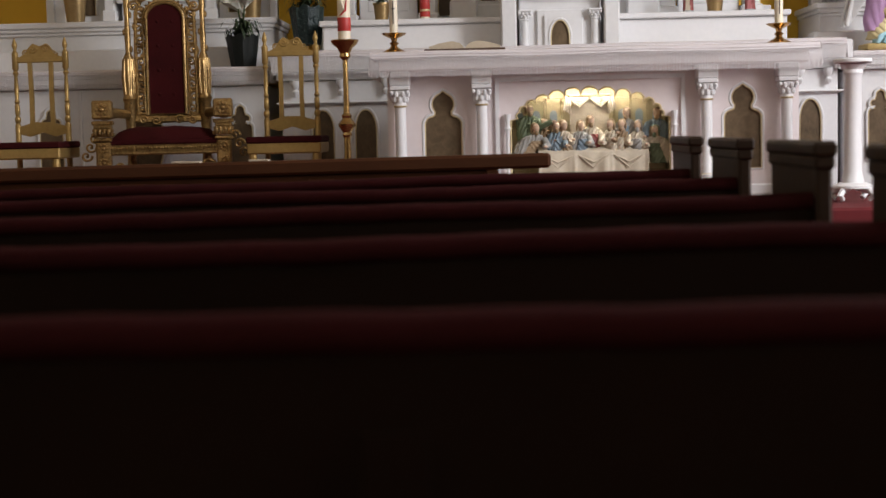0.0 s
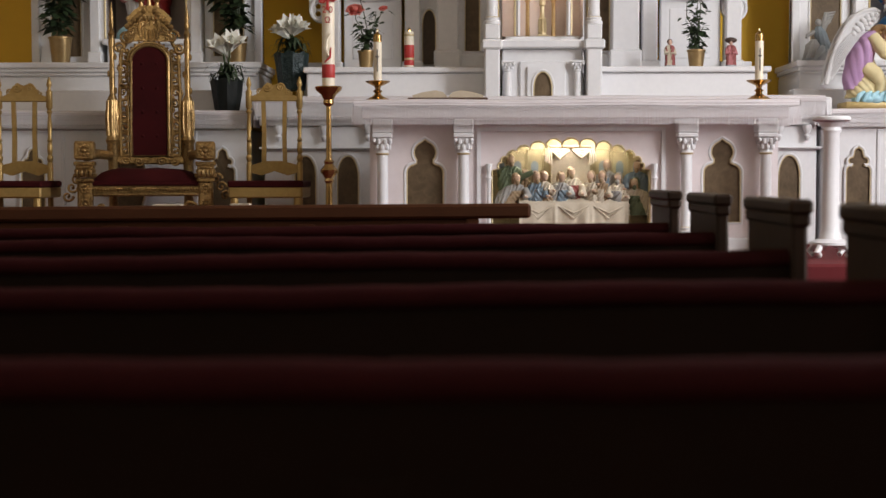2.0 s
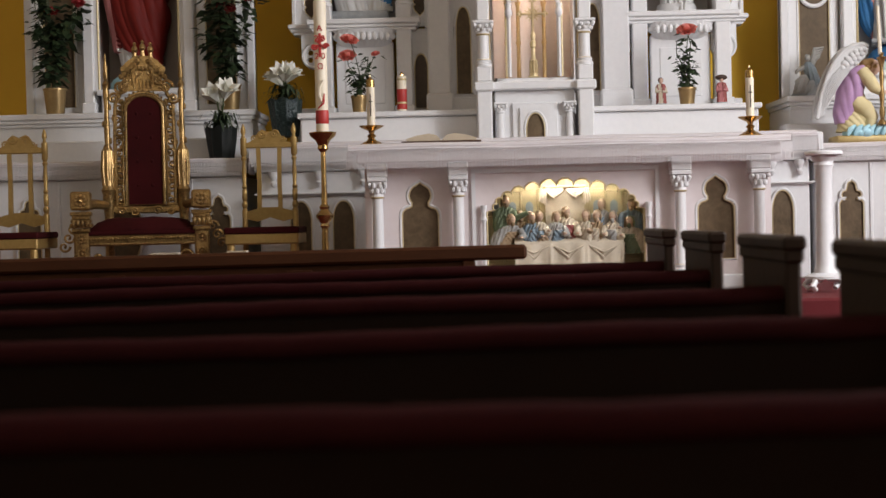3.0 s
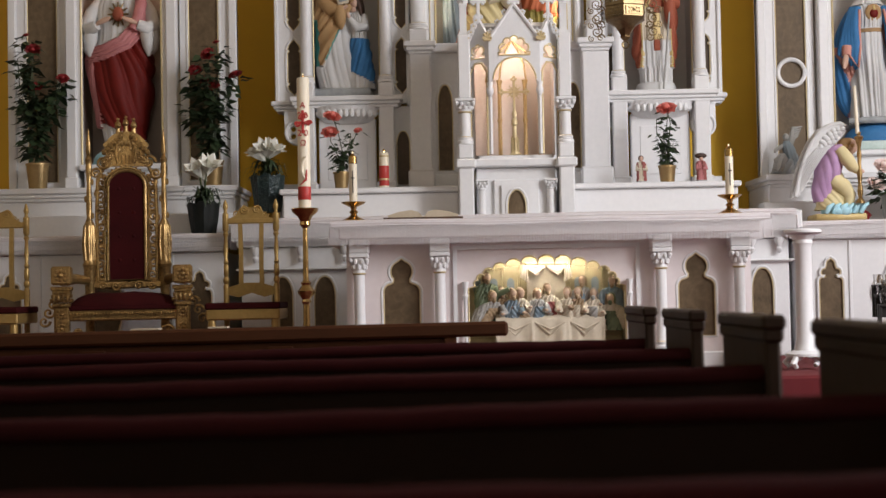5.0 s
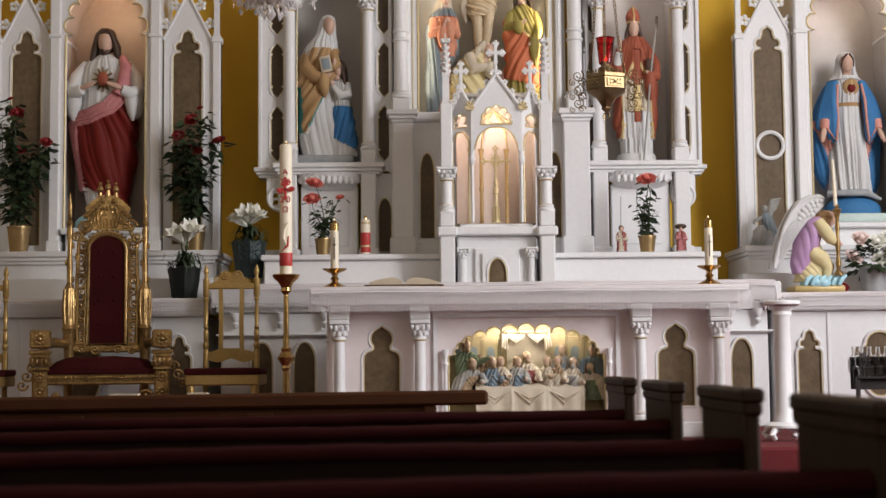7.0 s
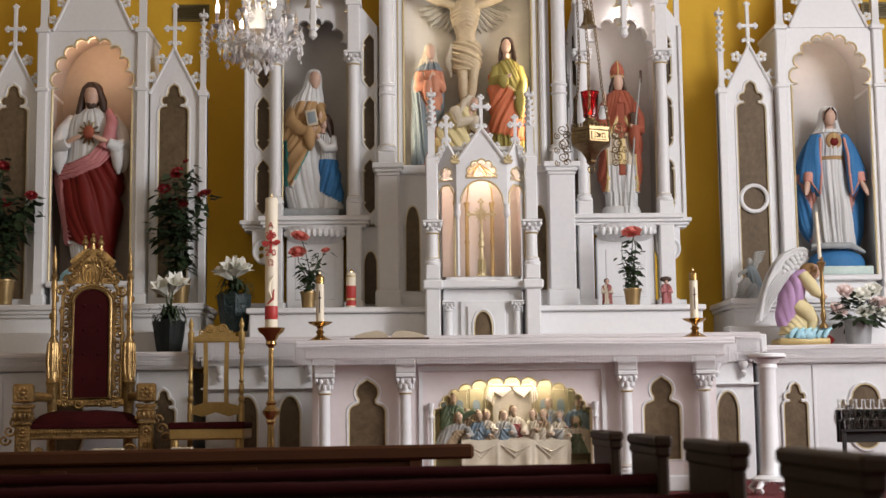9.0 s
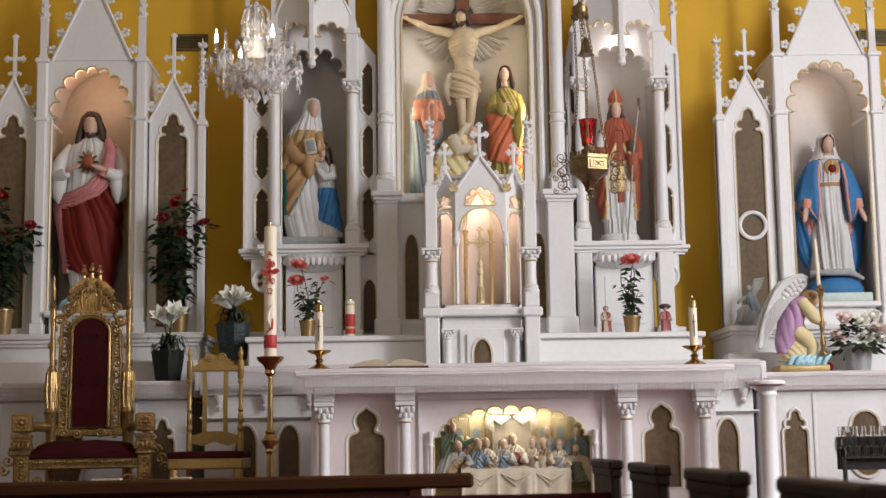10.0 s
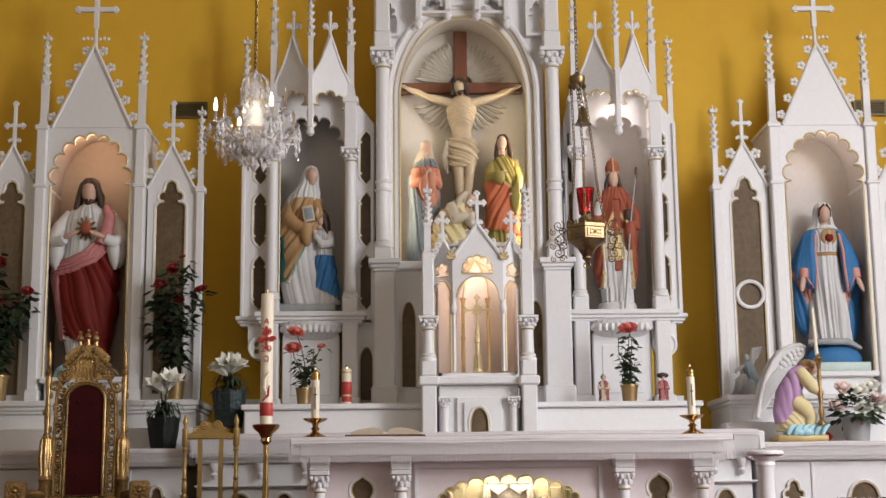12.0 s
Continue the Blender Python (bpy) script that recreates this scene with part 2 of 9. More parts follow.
RRED = mk("red_relief_paint", (0.2, 0.04, 0.035), (0.28, 0.07, 0.06), 0.55, scale=60, big=9)
RTAN = mk("tan_relief_paint", (0.2, 0.13, 0.07), (0.32, 0.23, 0.13), 0.55, scale=60, big=9)
CLOUDBLUE = mk("pale_blue_painted_cloud", (0.3, 0.58, 0.68), (0.45, 0.7, 0.78), 0.5, scale=25, big=8)
STONEGREY = mk("grey_painted_stone", (0.25, 0.27, 0.28), (0.42, 0.44, 0.45), 0.6, scale=30, big=9, bump=0.3)
CROSSWOOD = mk("red_brown_cross_wood", (0.1, 0.032, 0.015), (0.17, 0.06, 0.028), 0.45, scale=20, big=5, stretch=(1, 1, 5))
RAYS = mk("grey_painted_rays", (0.36, 0.34, 0.29), (0.52, 0.5, 0.43), 0.6, scale=30, big=6)
WARMGOLD = mk("gold_relief_ground", (0.44, 0.32, 0.12), (0.62, 0.48, 0.22), 0.5, metal=0.15, scale=30, big=8)
PEARL = mk("cream_glaze_sticks", (0.55, 0.35, 0.14), (0.7, 0.5, 0.24), 0.4, metal=0.3, scale=30, big=8)
RUBY = glass("ruby_glass", (0.55, 0.015, 0.02), 0.04)
CRYSTAL = glass("cut_crystal", (0.97, 0.97, 0.98), 0.01, 1.55)
# partly opaque white, standing in for sparkle on the cut glass
CRYSTAL.node_tree.nodes["Principled BSDF"].inputs["Transmission Weight"].default_value = 0.68
FROSTED = glass("frosted_glass_tube", (0.9, 0.9, 0.92), 0.25, 1.4)
CLEAR = glass("clear_glass_cup", (0.93, 0.94, 0.94), 0.03, 1.45)
BULB = glow("lit_bulb", (1.0, 0.9, 0.75), 9)
DIMBULB = glass("unlit_bulb", (0.95, 0.95, 0.95), 0.05, 1.4)
EMBER = glow("lamp_flame", (1.0, 0.16, 0.06), 6)
FLAME = glow("candle_wick_glow", (1.0, 0.8, 0.5), 0.9)
VENTMETAL = mk("brown_vent_metal", (0.1, 0.075, 0.025), (0.16, 0.12, 0.05), 0.5, metal=0.3)
BLACK = mk("gap_shade_black", (0.01, 0.01, 0.01), (0.02, 0.02, 0.02), 0.8)
BARPRINT = mk("dark_print", (0.05, 0.04, 0.035), (0.08, 0.07, 0.06), 0.7)


# ---- building tools
class Geo:
    """Collects faces with materials and turns them into one mesh."""

    def __init__(self, *mats):
        self.v, self.f, self.i, self.mats, self.cur, self.m = [], [], [], list(mats), 0, None

    def use(self, mat):
        if mat not in self.mats:
            self.mats.append(mat)
        self.cur = self.mats.index(mat)
        return self

    def put(self, verts, faces, mats=None):
        base = len(self.v)
        self.v += [tuple(self.m @ Vector(p)) if self.m else tuple(p) for p in verts]
        self.f += [tuple(base + k for k in f) for f in faces]
        self.i += mats or [self.cur] * len(faces)
        return self

    def box(self, x0, x1, y0, y1, z0, z1, b=0.006):
        c, h = Vector(((x0 + x1) / 2, (y0 + y1) / 2, (z0 + z1) / 2)), (abs(x1 - x0) / 2, abs(y1 - y0) / 2, abs(z1 - z0) / 2)
        b = min(b, *[k * 0.45 for k in h])
        ks = [(sx, sy, sz) for sx in (-1, 1) for sy in (-1, 1) for sz in (-1, 1)]
        at, verts = {}, []
        for k in ks:
            for ax in range(3):
                at[k, ax] = len(verts)
                verts.append([c[n] + k[n] * (h[n] - (0 if n == ax else b)) for n in range(3)])
        faces = []
        for ax in range(3):
            o1, o2 = (ax + 1) % 3, (ax + 2) % 3
            for s in (-1, 1):
                quad = []
                for a1, a2 in ((-1, -1), (1, -1), (1, 1), (-1, 1)):
                    k = [0, 0, 0]
                    k[ax], k[o1], k[o2] = s, a1, a2
                    quad.append(at[tuple(k), ax])
                faces.append(quad)
            for s1 in (-1, 1):
                for s2 in (-1, 1):
                    k0, k1 = [0, 0, 0], [0, 0, 0]
                    k0[ax], k1[ax] = -1, 1
                    k0[o1] = k1[o1] = s1
                    k0[o2] = k1[o2] = s2
                    faces.append([at[tuple(k0), o1], at[tuple(k1), o1], at[tuple(k1), o2], at[tuple(k0), o2]])
        faces += [[at[k, 0], at[k, 1], at[k, 2]] for k in ks]
        return self.put(verts, faces)

    def lathe(self, x, y, prof, n=16, sy=1.0, turn=0.0, close=True):
        """prof: rows of (radius, z)."""
        verts = [(x + r * math.cos(2 * math.pi * k / n + turn), y + sy * r * math.sin(2 * math.pi * k / n + turn), z) for r, z in prof for k in range(n)]
        faces = [(a * n + k, a * n + (k + 1) % n, (a + 1) * n + (k + 1) % n, (a + 1) * n + k) for a in range(len(prof) - 1) for k in range(n)]
        if close:
            faces += [tuple(range(n)), tuple((len(prof) - 1) * n + k for k in range(n))]
        return self.put(verts, faces)

    def tube(self, pts, r, n=8, close=False, flat=1.0):
        """A round bar along pts; r is one radius or one for each point."""
        pts = [Vector(p) for p in pts]
        rs = r if isinstance(r, (list, tuple)) else [r] * len(pts)
        verts, faces, up = [], [], None
        for k, p in enumerate(pts):
            a, b = (pts[k - 1], pts[(k + 1) % len(pts)]) if close else (pts[max(0, k - 1)], pts[min(len(pts) - 1, k + 1)])
            d = (b - a).normalized()
            if up is None:
                up = d.orthogonal().normalized()
            up = (up - d * up.dot(d)).normalized()
            s = d.cross(up)
            verts += [p + rs[k] * (math.cos(2 * math.pi * j / n) * up + flat * math.sin(2 * math.pi * j / n) * s) for j in range(n)]
        for k in range(len(pts) if close else len(pts) - 1):
            q = (k + 1) % len(pts)
            faces += [(k * n + j, k * n + (j + 1) % n, q * n + (j + 1) % n, q * n + j) for j in range(n)]
        if not close:
            faces += [tuple(range(n)), tuple((len(pts) - 1) * n + j for j in range(n))]
        return self.put(verts, faces)

    def ball(self, c, r, n=12, rows=8):
        rx, ry, rz = r if isinstance(r, (list, tuple)) else (r, r, r)
        verts = [(c[0], c[1], c[2] - rz)]
        for a in range(1, rows):
            t = math.pi * a / rows
            verts += [(c[0] + rx * math.sin(t) * math.cos(2 * math.pi * k / n), c[1] + ry * math.sin(t) * math.sin(2 * math.pi * k / n), c[2] - rz * math.cos(t)) for k in range(n)]
        verts.append((c[0], c[1], c[2] + rz))
        faces = [(0, 1 + (k + 1) % n, 1 + k) for k in range(n)]
        faces += [(1 + a * n + k, 1 + a * n + (k + 1) % n, 1 + (a + 1) * n + (k + 1) % n, 1 + (a + 1) * n + k) for a in range(rows - 2) for k in range(n)]
        last = len(verts) - 1
        faces += [(last, last - n + k, last - n + (k + 1) % n) for k in range(n)]
        return self.put(verts, faces)

    def plate(self, loop, holes, y0, y1):
        """An upright board between y0 (front) and y1 with its outline and holes given in x, z."""
        loops = [loop, *holes]
        flat = [p for lp in loops for p in lp]
        tris = tess([[Vector((p[0], p[1], 0)) for p in lp] for lp in loops])
        n = len(flat)
        verts = [(p[0], y0, p[1]) for p in flat] + [(p[0], y1, p[1]) for p in flat]
        faces = [tuple(t) for t in tris] + [tuple(n + k for k in t) for t in tris]
        base = 0
        for lp in loops:
            faces += [(base + k, base + (k + 1) % len(lp), n + base + (k + 1) % len(lp), n + base + k) for k in range(len(lp))]
            base += len(lp)
        return self.put(verts, faces)

    def shell(self, loop, y0, y1, back=True, shrink=0.0):
        """The inside of a recess with the outline loop, from y0 to its back y1."""
        n = len(loop)
        verts = [(p[0], y0, p[1]) for p in loop] + [(p[0], y1, p[1]) for p in loop]
        faces = [(k, (k + 1) % n, n + (k + 1) % n, n + k) for k in range(n)]
        self.put(verts, faces)
        if back:
            tris = tess([[Vector((p[0], p[1], 0)) for p in loop]])
            self.put([(p[0], y1, p[1]) for p in loop], [tuple(t) for t in tris])
        return self

    def bead(self, loop, y, r=0.006, n=6, closed=True):
        """A rounded moulding along a loop in x, z."""
        return self.tube([(p[0], y, p[1]) for p in loop], r, n, closed)

    def rings(self, rows, n=20, folds=0, amp=0.0, matf=None, seed=0.0):
        """A draped body: rows of (z, x, y, rx, ry), joined by smooth rings with folds that deepen downwards."""
        zs = [r[0] for r in rows]
        n = int(n * (3 if folds > 3 else 1))
        fine = []
        for k in range(len(rows) - 1):
            for s in range(4):
                u = s / 4
                fine.append([a + (b - a) * (u * u * (3 - 2 * u) * 0.5 + u * 0.5) for a, b in zip(rows[k], rows[k + 1])])
        fine.append(list(rows[-1]))
        lo, hi = min(zs), max(zs)
        verts, faces, mats = [], [], []
        for z, x, y, rx, ry in fine:
            d = 1 - (z - lo) / (hi - lo)
            for k in range(n):
                a = 2 * math.pi * k / n
                f1, f2 = math.sin(folds * a + seed + 2.6 * d), math.sin((folds * 2 + 1) * a + 3 * seed + 4 * d)
                w = 1 + 1.5 * amp * (0.35 + d) * (1.3 - 2.3 * abs(f1) ** 0.7 + 0.7 * (0.5 - abs(f2)))
                verts.append((x + rx * w * math.cos(a), y + ry * w * math.sin(a), z))
        for a in range(len(fine) - 1):
            for k in range(n):
                faces.append((a * n + k, a * n + (k + 1) % n, (a + 1) * n + (k + 1) % n, (a + 1) * n + k))
                mid = (fine[a][0] + fine[a + 1][0]) / 2
                mats.append(self.mats.index(matf((mid - lo) / (hi - lo), math.degrees(2 * math.pi * (k + 0.5) / n))) if matf else self.cur)
        faces += [tuple(range(n)), tuple((len(fine) - 1) * n + k for k in range(n))]
        mats += [mats[0], mats[-1]]
        return self.put(verts, faces, mats)

    def mesh(self, name, at=(0, 0, 0), smooth=35):
        me = bpy.data.meshes.new(name)
        me.from_pydata([tuple(a - b for a, b in zip(p, at)) for p in self.v], [], self.f)
        for m in self.mats:
            me.materials.append(m)
        me.polygons.foreach_set("material_index", self.i)
        bm = bmesh.new()
        bm.from_mesh(me)
        bmesh.ops.recalc_face_normals(bm, faces=bm.faces)
        bm.to_mesh(me)
        bm.free()
        me.polygons.foreach_set("use_smooth", [True] * len(me.polygons))
        me.set_sharp_from_angle(angle=radians(smooth))
        return me

    def part(self, name, parent, label="", smooth=35):
        ob = new(name, self.mesh(name, top_of(parent).location, smooth))
        ob.parent = parent
        return tagged(ob, label)

    def thing(self, name, at, label, category, group="", smooth=35, kind=""):
        ob = new(name, self.mesh(name, at, smooth))
        ob.location = at
        return tagged(ob, label, category, group, kind)


def tess(loops):
    from mathutils.geometry import tessellate_polygon
    return tessellate_polygon(loops)


def top_of(ob):
    while ob.parent:
        ob = ob.parent
    return ob


def thing(name, at, label, category, group=""):
    ob = new(name)
    ob.empty_display_size = 0.05
    ob.location = at
    return tagged(ob, label, category, group)


def piece(name, me, parent, at, scale=1.0, rz=0.0, ry=0.0):
    """A further part on shared mesh data, at a place in the world."""
    ob = new(name, me)
    ob.parent = parent
    ob.matrix_basis = Matrix.Translation(Vector(at) - top_of(parent).location) @ pose(0, 0, 0, 0, ry, rz) @ Matrix.Scale(scale, 4)
    return ob


def arc(cx, cz, r, a0, a1, n=8, rz=None):
    return [(cx + r * math.cos(radians(a0 + (a1 - a0) * k / n)), cz + (rz or r) * math.sin(radians(a0 + (a1 - a0) * k / n))) for k in range(n + 1)]


def rect(x0, x1, z0, z1):
    return [(x0, z0), (x1, z0), (x1, z1), (x0, z1)]


def pointed(xc, w, z0, zs, za, n=8):
    """A pointed-arch opening: half width w, springing zs, apex za."""
    right = [(xc + w * math.cos(math.pi / 2 * k / n) ** 0.9 if k < n else xc, zs + (za - zs) * math.sin(math.pi / 2 * k / n) ** 1.15) for k in range(n + 1)]
    left = [(2 * xc - x, z) for x, z in right[-2::-1]]
    return [(xc - w, z0), (xc + w, z0), *right, *left]


def scalloped(xc, w, z0, zs, za, lobes=9, deep=1.0, n=5):
    """A pointed opening whose head is a row of round lobes."""
    full, w, za = w, w * (1 - 1.3 / lobes), za - w * 1.1 / lobes
    path = [(xc + w * math.cos(math.pi * k / lobes), zs + (za - zs) * max(0.0, math.sin(math.pi * k / lobes)) ** 0.95) for k in range(lobes + 1)]
    pts = [(xc - full, zs - 0.01), (xc - full, z0), (xc + full, z0), (xc + full, zs - 0.01)]
    for (ax, az), (bx, bz) in zip(path, path[1:]):
        mx, mz, r = (ax + bx) / 2, (az + bz) / 2, math.hypot(bx - ax, bz - az) / 2
        a0 = math.degrees(math.atan2(az - mz, ax - mx))
        for k in range(n + 1):
            a = radians(a0 + 180 * k / n)
            s = deep if 0 < k < n else 1
            pts.append((mx + r * s * math.cos(a), mz + r * s * math.sin(a)))
    return [p for k, p in enumerate(pts) if k == 0 or math.dist(p, pts[k - 1]) > 1e-4]


def crowned(xc, w, z0, z1):
    """A tall panel whose head is a trefoil over rounded shoulders."""
    s = z1 - 2.0 * w
    right = [(xc + w, z0), (xc + w, s)] + arc(xc + w * 0.62, s, w * 0.38, 0, 70, 4) + [(xc + w * 0.42, s + w * 0.42)]
    right += arc(xc + w * 0.52, s + w * 0.82, w * 0.3, -80, 100, 6) + arc(xc, z1 - w * 0.45, w * 0.36, -10, 80, 5) + [(xc, z1)]
    return right + [(2 * xc - x, z) for x, z in right[-2::-1]]


def keyed(xc, w, z0, z1):
    """A panel with one narrower round-and-pointed head on shoulders."""
    s = z1 - 1.42 * w
    right = [(xc + w, z0), (xc + w, s - w * 0.4)] + arc(xc + w * 0.58, s - w * 0.4, w * 0.42, 0, 85, 5) + [(xc + w * 0.46, s + w * 0.12)]
    right += arc(xc, s + w * 0.7, w * 0.6, -42, 68, 8) + [(xc, z1)]
    return right + [(2 * xc - x, z) for x, z in right[-2::-1]]


def lancet2(xc, w, z0, z1):
    """A narrow panel pointed at both ends, with a notch below each point."""
    right = [(xc, z0), (xc + w * 0.8, z0 + w * 0.9), (xc + w, z0 + w * 1.5), (xc + w * 0.7, z0 + w * 1.8), (xc + w, z0 + w * 2.1)]
    right += [(x, z0 + z1 - z) for x, z in right[::-1]]
    return right + [(2 * xc - x, z) for x, z in right[-2:0:-1]]


def grow(loop, d):
    """The loop moved outwards by about d."""
    cx, cz = sum(p[0] for p in loop) / len(loop), sum(p[1] for p in loop) / len(loop)
    out = []
    for k, p in enumerate(loop):
        a, b = Vector(loop[k - 1]), Vector(loop[(k + 1) % len(loop)])
        t = (b - a)
        nn = Vector((t.y, -t.x)).normalized() if t.length > 1e-9 else Vector((0, 0))
        out.append((p[0] + nn.x * d, p[1] + nn.y * d))
    return out


# ---- the room
SANC, STEP_Y = 0.52, 7.25


def structure(name, g, label, smooth=35):
    return g.thing(name, (0, 0, 0), label, "room", kind="structure", smooth=smooth)


g = Geo(CARPET)
g.box(-6.3, 6.3, -6.3, STEP_Y + 0.1, -0.2, 0.0, 0.001)
structure("floor_nave", g, "red carpeted floor of the church nave")
for _k in range(3):
    g = Geo(CARPET)
    g.box(-6.3, 6.3, STEP_Y + 0.32 * _k, (STEP_Y + 0.32 * (_k + 1)) if _k < 2 else 11.8, -0.1, SANC / 3 * (_k + 1), 0.015)
    structure("floor_sanctuary" if _k == 2 else "step_%d" % (_k + 1), g, "red carpeted step up to the raised sanctuary")
g = Geo(YELLOW)
g.box(-6.3, 6.3, 11.5, 11.8, -0.1, 9.2, 0.001)
structure("wall_altar", g, "ochre yellow plaster wall behind the altars")
g = Geo(PLASTER)
g.plate(rect(-6.3, 6.3, -0.1, 9.2), [pointed(0.4, 1.2, 2.9, 5.6, 7.2)], -6.6, -6.3)
structure("wall_back", g, "unseen cream plaster back wall with an added wide pointed window")
# the left wall's windows are added openings for the amber fill
for _s, _n2, _ys in ((1, "wall_right", (6.6, 4.4, 0.6)), (-1, "wall_left", (4.9, 1.0))):
    g = Geo(PLASTER)
    g.m = Matrix(((0, _s, 0, _s * 6.3), (1, 0, 0, 0), (0, 0, 1, 0), (0, 0, 0, 1)))
    g.plate(rect(-6.6, 12.0, -0.1, 9.2), [pointed(y, 0.8, 1.9, 5.2, 6.6) for y in _ys], 0.0, 0.35)
    structure(_n2, g, "unseen cream plaster side wall with tall pointed windows")
g = Geo(CEILING)
g.box(-6.7, 6.7, -6.7, 12.1, 9.2, 9.4, 0.001)
structure("ceiling", g, "plain grey plaster ceiling high over the nave")
# wall vent
for _x in (-1.79, 3.98):
    vent = thing("wall_vent", (_x, 11.49, 4.37), "dark brown slatted air vent in the yellow wall", "vent", "wall vents")
    g = Geo(VENTMETAL)
    g.plate(rect(_x - 0.14, _x + 0.14, 4.3, 4.44), [rect(_x - 0.12, _x + 0.12, 4.32, 4.42)], 11.47, 11.5)
    g.part("frame", vent)
    # black sheet painting the shade between the slats
    g = Geo(BLACK)
    g.box(_x - 0.12, _x + 0.12, 11.492, 11.499, 4.32, 4.42, 0.001)
    g.part("shade_sheet", vent)
    for _k in range(6):
        g = Geo(VENTMETAL)
        g.box(_x - 0.12, _x + 0.12, 11.474, 11.484, 4.327 + 0.016 * _k, 4.336 + 0.016 * _k, 0.001)
        g.part("slat", vent)


# ---- carved pieces shared by the altars
def crocket_mesh():
    """A small open rose on a stalk: five petals round a gilt eye."""
    g = Geo(WHITE)
    for k in range(5):
        a = 2 * math.pi * k / 5 + 0.3
        g.ball((0.018 * math.cos(a), 0, 0.018 * math.sin(a)), (0.0125, 0.009, 0.0125), 7, 5)
    g.tube([(0, 0.006, -0.03), (0, 0.004, 0)], [0.006, 0.008], 5)
    g.use(GILT).ball((0, -0.007, 0), 0.008, 6, 4)
    return g.mesh("crocket")


CROCKET = crocket_mesh()


def pinnacle(parent, x, y, z0, z1, w=0.032, name="pinnacle"):
    """A square shaft that tapers to a crocketed spire with a finial."""
    g, h = Geo(WHITE), z1 - z0
    zs = z0 + h * 0.42
    r = w * 1.2
    g.lathe(x, y, [(r * 1.25, z0), (r * 1.25, z0 + 0.02), (r, z0 + 0.03), (r, zs), (r * 1.2, zs + 0.01), (r * 0.95, zs + 0.025), (r * 0.38, z1 - 0.05), (r * 0.3, z1 - 0.03)], 4, turn=math.pi / 4)
    for k in range(5):
        u = (k + 0.3) / 5
        z, rr = zs + 0.03 + (z1 - 0.07 - zs) * u, r * (0.95 - 0.55 * u)
        for q in range(4):
            a = math.pi / 2 * q
            g.tube([(x + rr * 0.5 * math.cos(a), y + rr * 0.5 * math.sin(a), z - 0.02), (x + (rr * 0.75 + 0.006) * math.cos(a), y + (rr * 0.75 + 0.006) * math.sin(a), z), (x + (rr * 0.75 + 0.015) * math.cos(a), y + (rr * 0.75 + 0.015) * math.sin(a), z + 0.004)], [0.011, 0.014, 0.009], 6)
    g.box(x - 0.03, x + 0.03, y - 0.03, y + 0.03, z1 - 0.042, z1 - 0.022, 0.006)
    for a in (0.785, 2.356, 3.927, 5.498):
        g.ball((x + 0.032 * math.cos(a), y + 0.032 * math.sin(a), z1 - 0.02), (0.015, 0.015, 0.014), 6, 4)
    g.lathe(x, y, [(0.012, z1 - 0.03), (0.007, z1 + 0.005), (0.002, z1 + 0.035)], 6)
    return g.part(name, parent)


def finial_cross(parent, x, y, z0, z1, w, name="finial_cross", bar=0.26):
    """A fleury cross standing on a leafy knop."""
    g, h = Geo(WHITE), z1 - z0
    g.lathe(x, y, [(0.02, z0), (0.014, z0 + h * 0.25), (0.012, z1)], 6)
    zb = z1 - h * bar
    t = 0.011 + 0.06 * w
    g.box(x - w, x + w, y - t, y + t, zb - t, zb + t, 0.004)
    g.box(x - t, x + t, y - t * 0.98, y + t * 0.98, zb - h * 0.35, z1, 0.004)
    for dx, dz in ((-w, 0), (w, 0), (0, z1 - zb)):
        for ox, oz in ((0, 0.014), (0, -0.014), (0.012 if dx > 0 else -0.012, 0)) if dx else ((0.014, 0), (-0.014, 0), (0, 0.012)):
            g.ball((x + dx + ox, y, zb + dz + oz), (t * 1.1, t, t * 1.1), 6, 4)
    zk = z0 + h * 0.2
    for s in (-1, 1):
        for k in range(3):
            g.ball((x + s * (0.018 + 0.018 * k) * (w / 0.08), y, zk + 0.006 * (k % 2)), (0.014, 0.013, 0.017), 6, 4)
    return g.part(name, parent)


def leaf_finial(parent, x, y, z0, z1):
    """A stem with a pair of curled leaf knobs and a bud on top."""
    g, h = Geo(WHITE), z1 - z0
    g.lathe(x, y, [(0.024, z0), (0.014, z0 + h * 0.3), (0.013, z0 + h * 0.7), (0.017, z0 + h * 0.76), (0.01, z0 + h * 0.8), (0.018, z0 + h * 0.9), (0.012, z0 + h * 0.97), (0.003, z1)], 8)
    for s in (-1, 1):
        for k in range(6):
            a = 2 * math.pi * k / 6
            g.ball((x + s * 0.038 + 0.017 * math.cos(a), y, z0 + h * 0.52 + 0.019 * math.sin(a)), (0.012, 0.014, 0.012), 7, 5)
        g.tube([(x, y, z0 + h * 0.4), (x + s * 0.03, y, z0 + h * 0.48), (x + s * 0.05, y, z0 + h * 0.62)], [0.012, 0.016, 0.008], 7)
    return g.part("leaf_finial", parent)


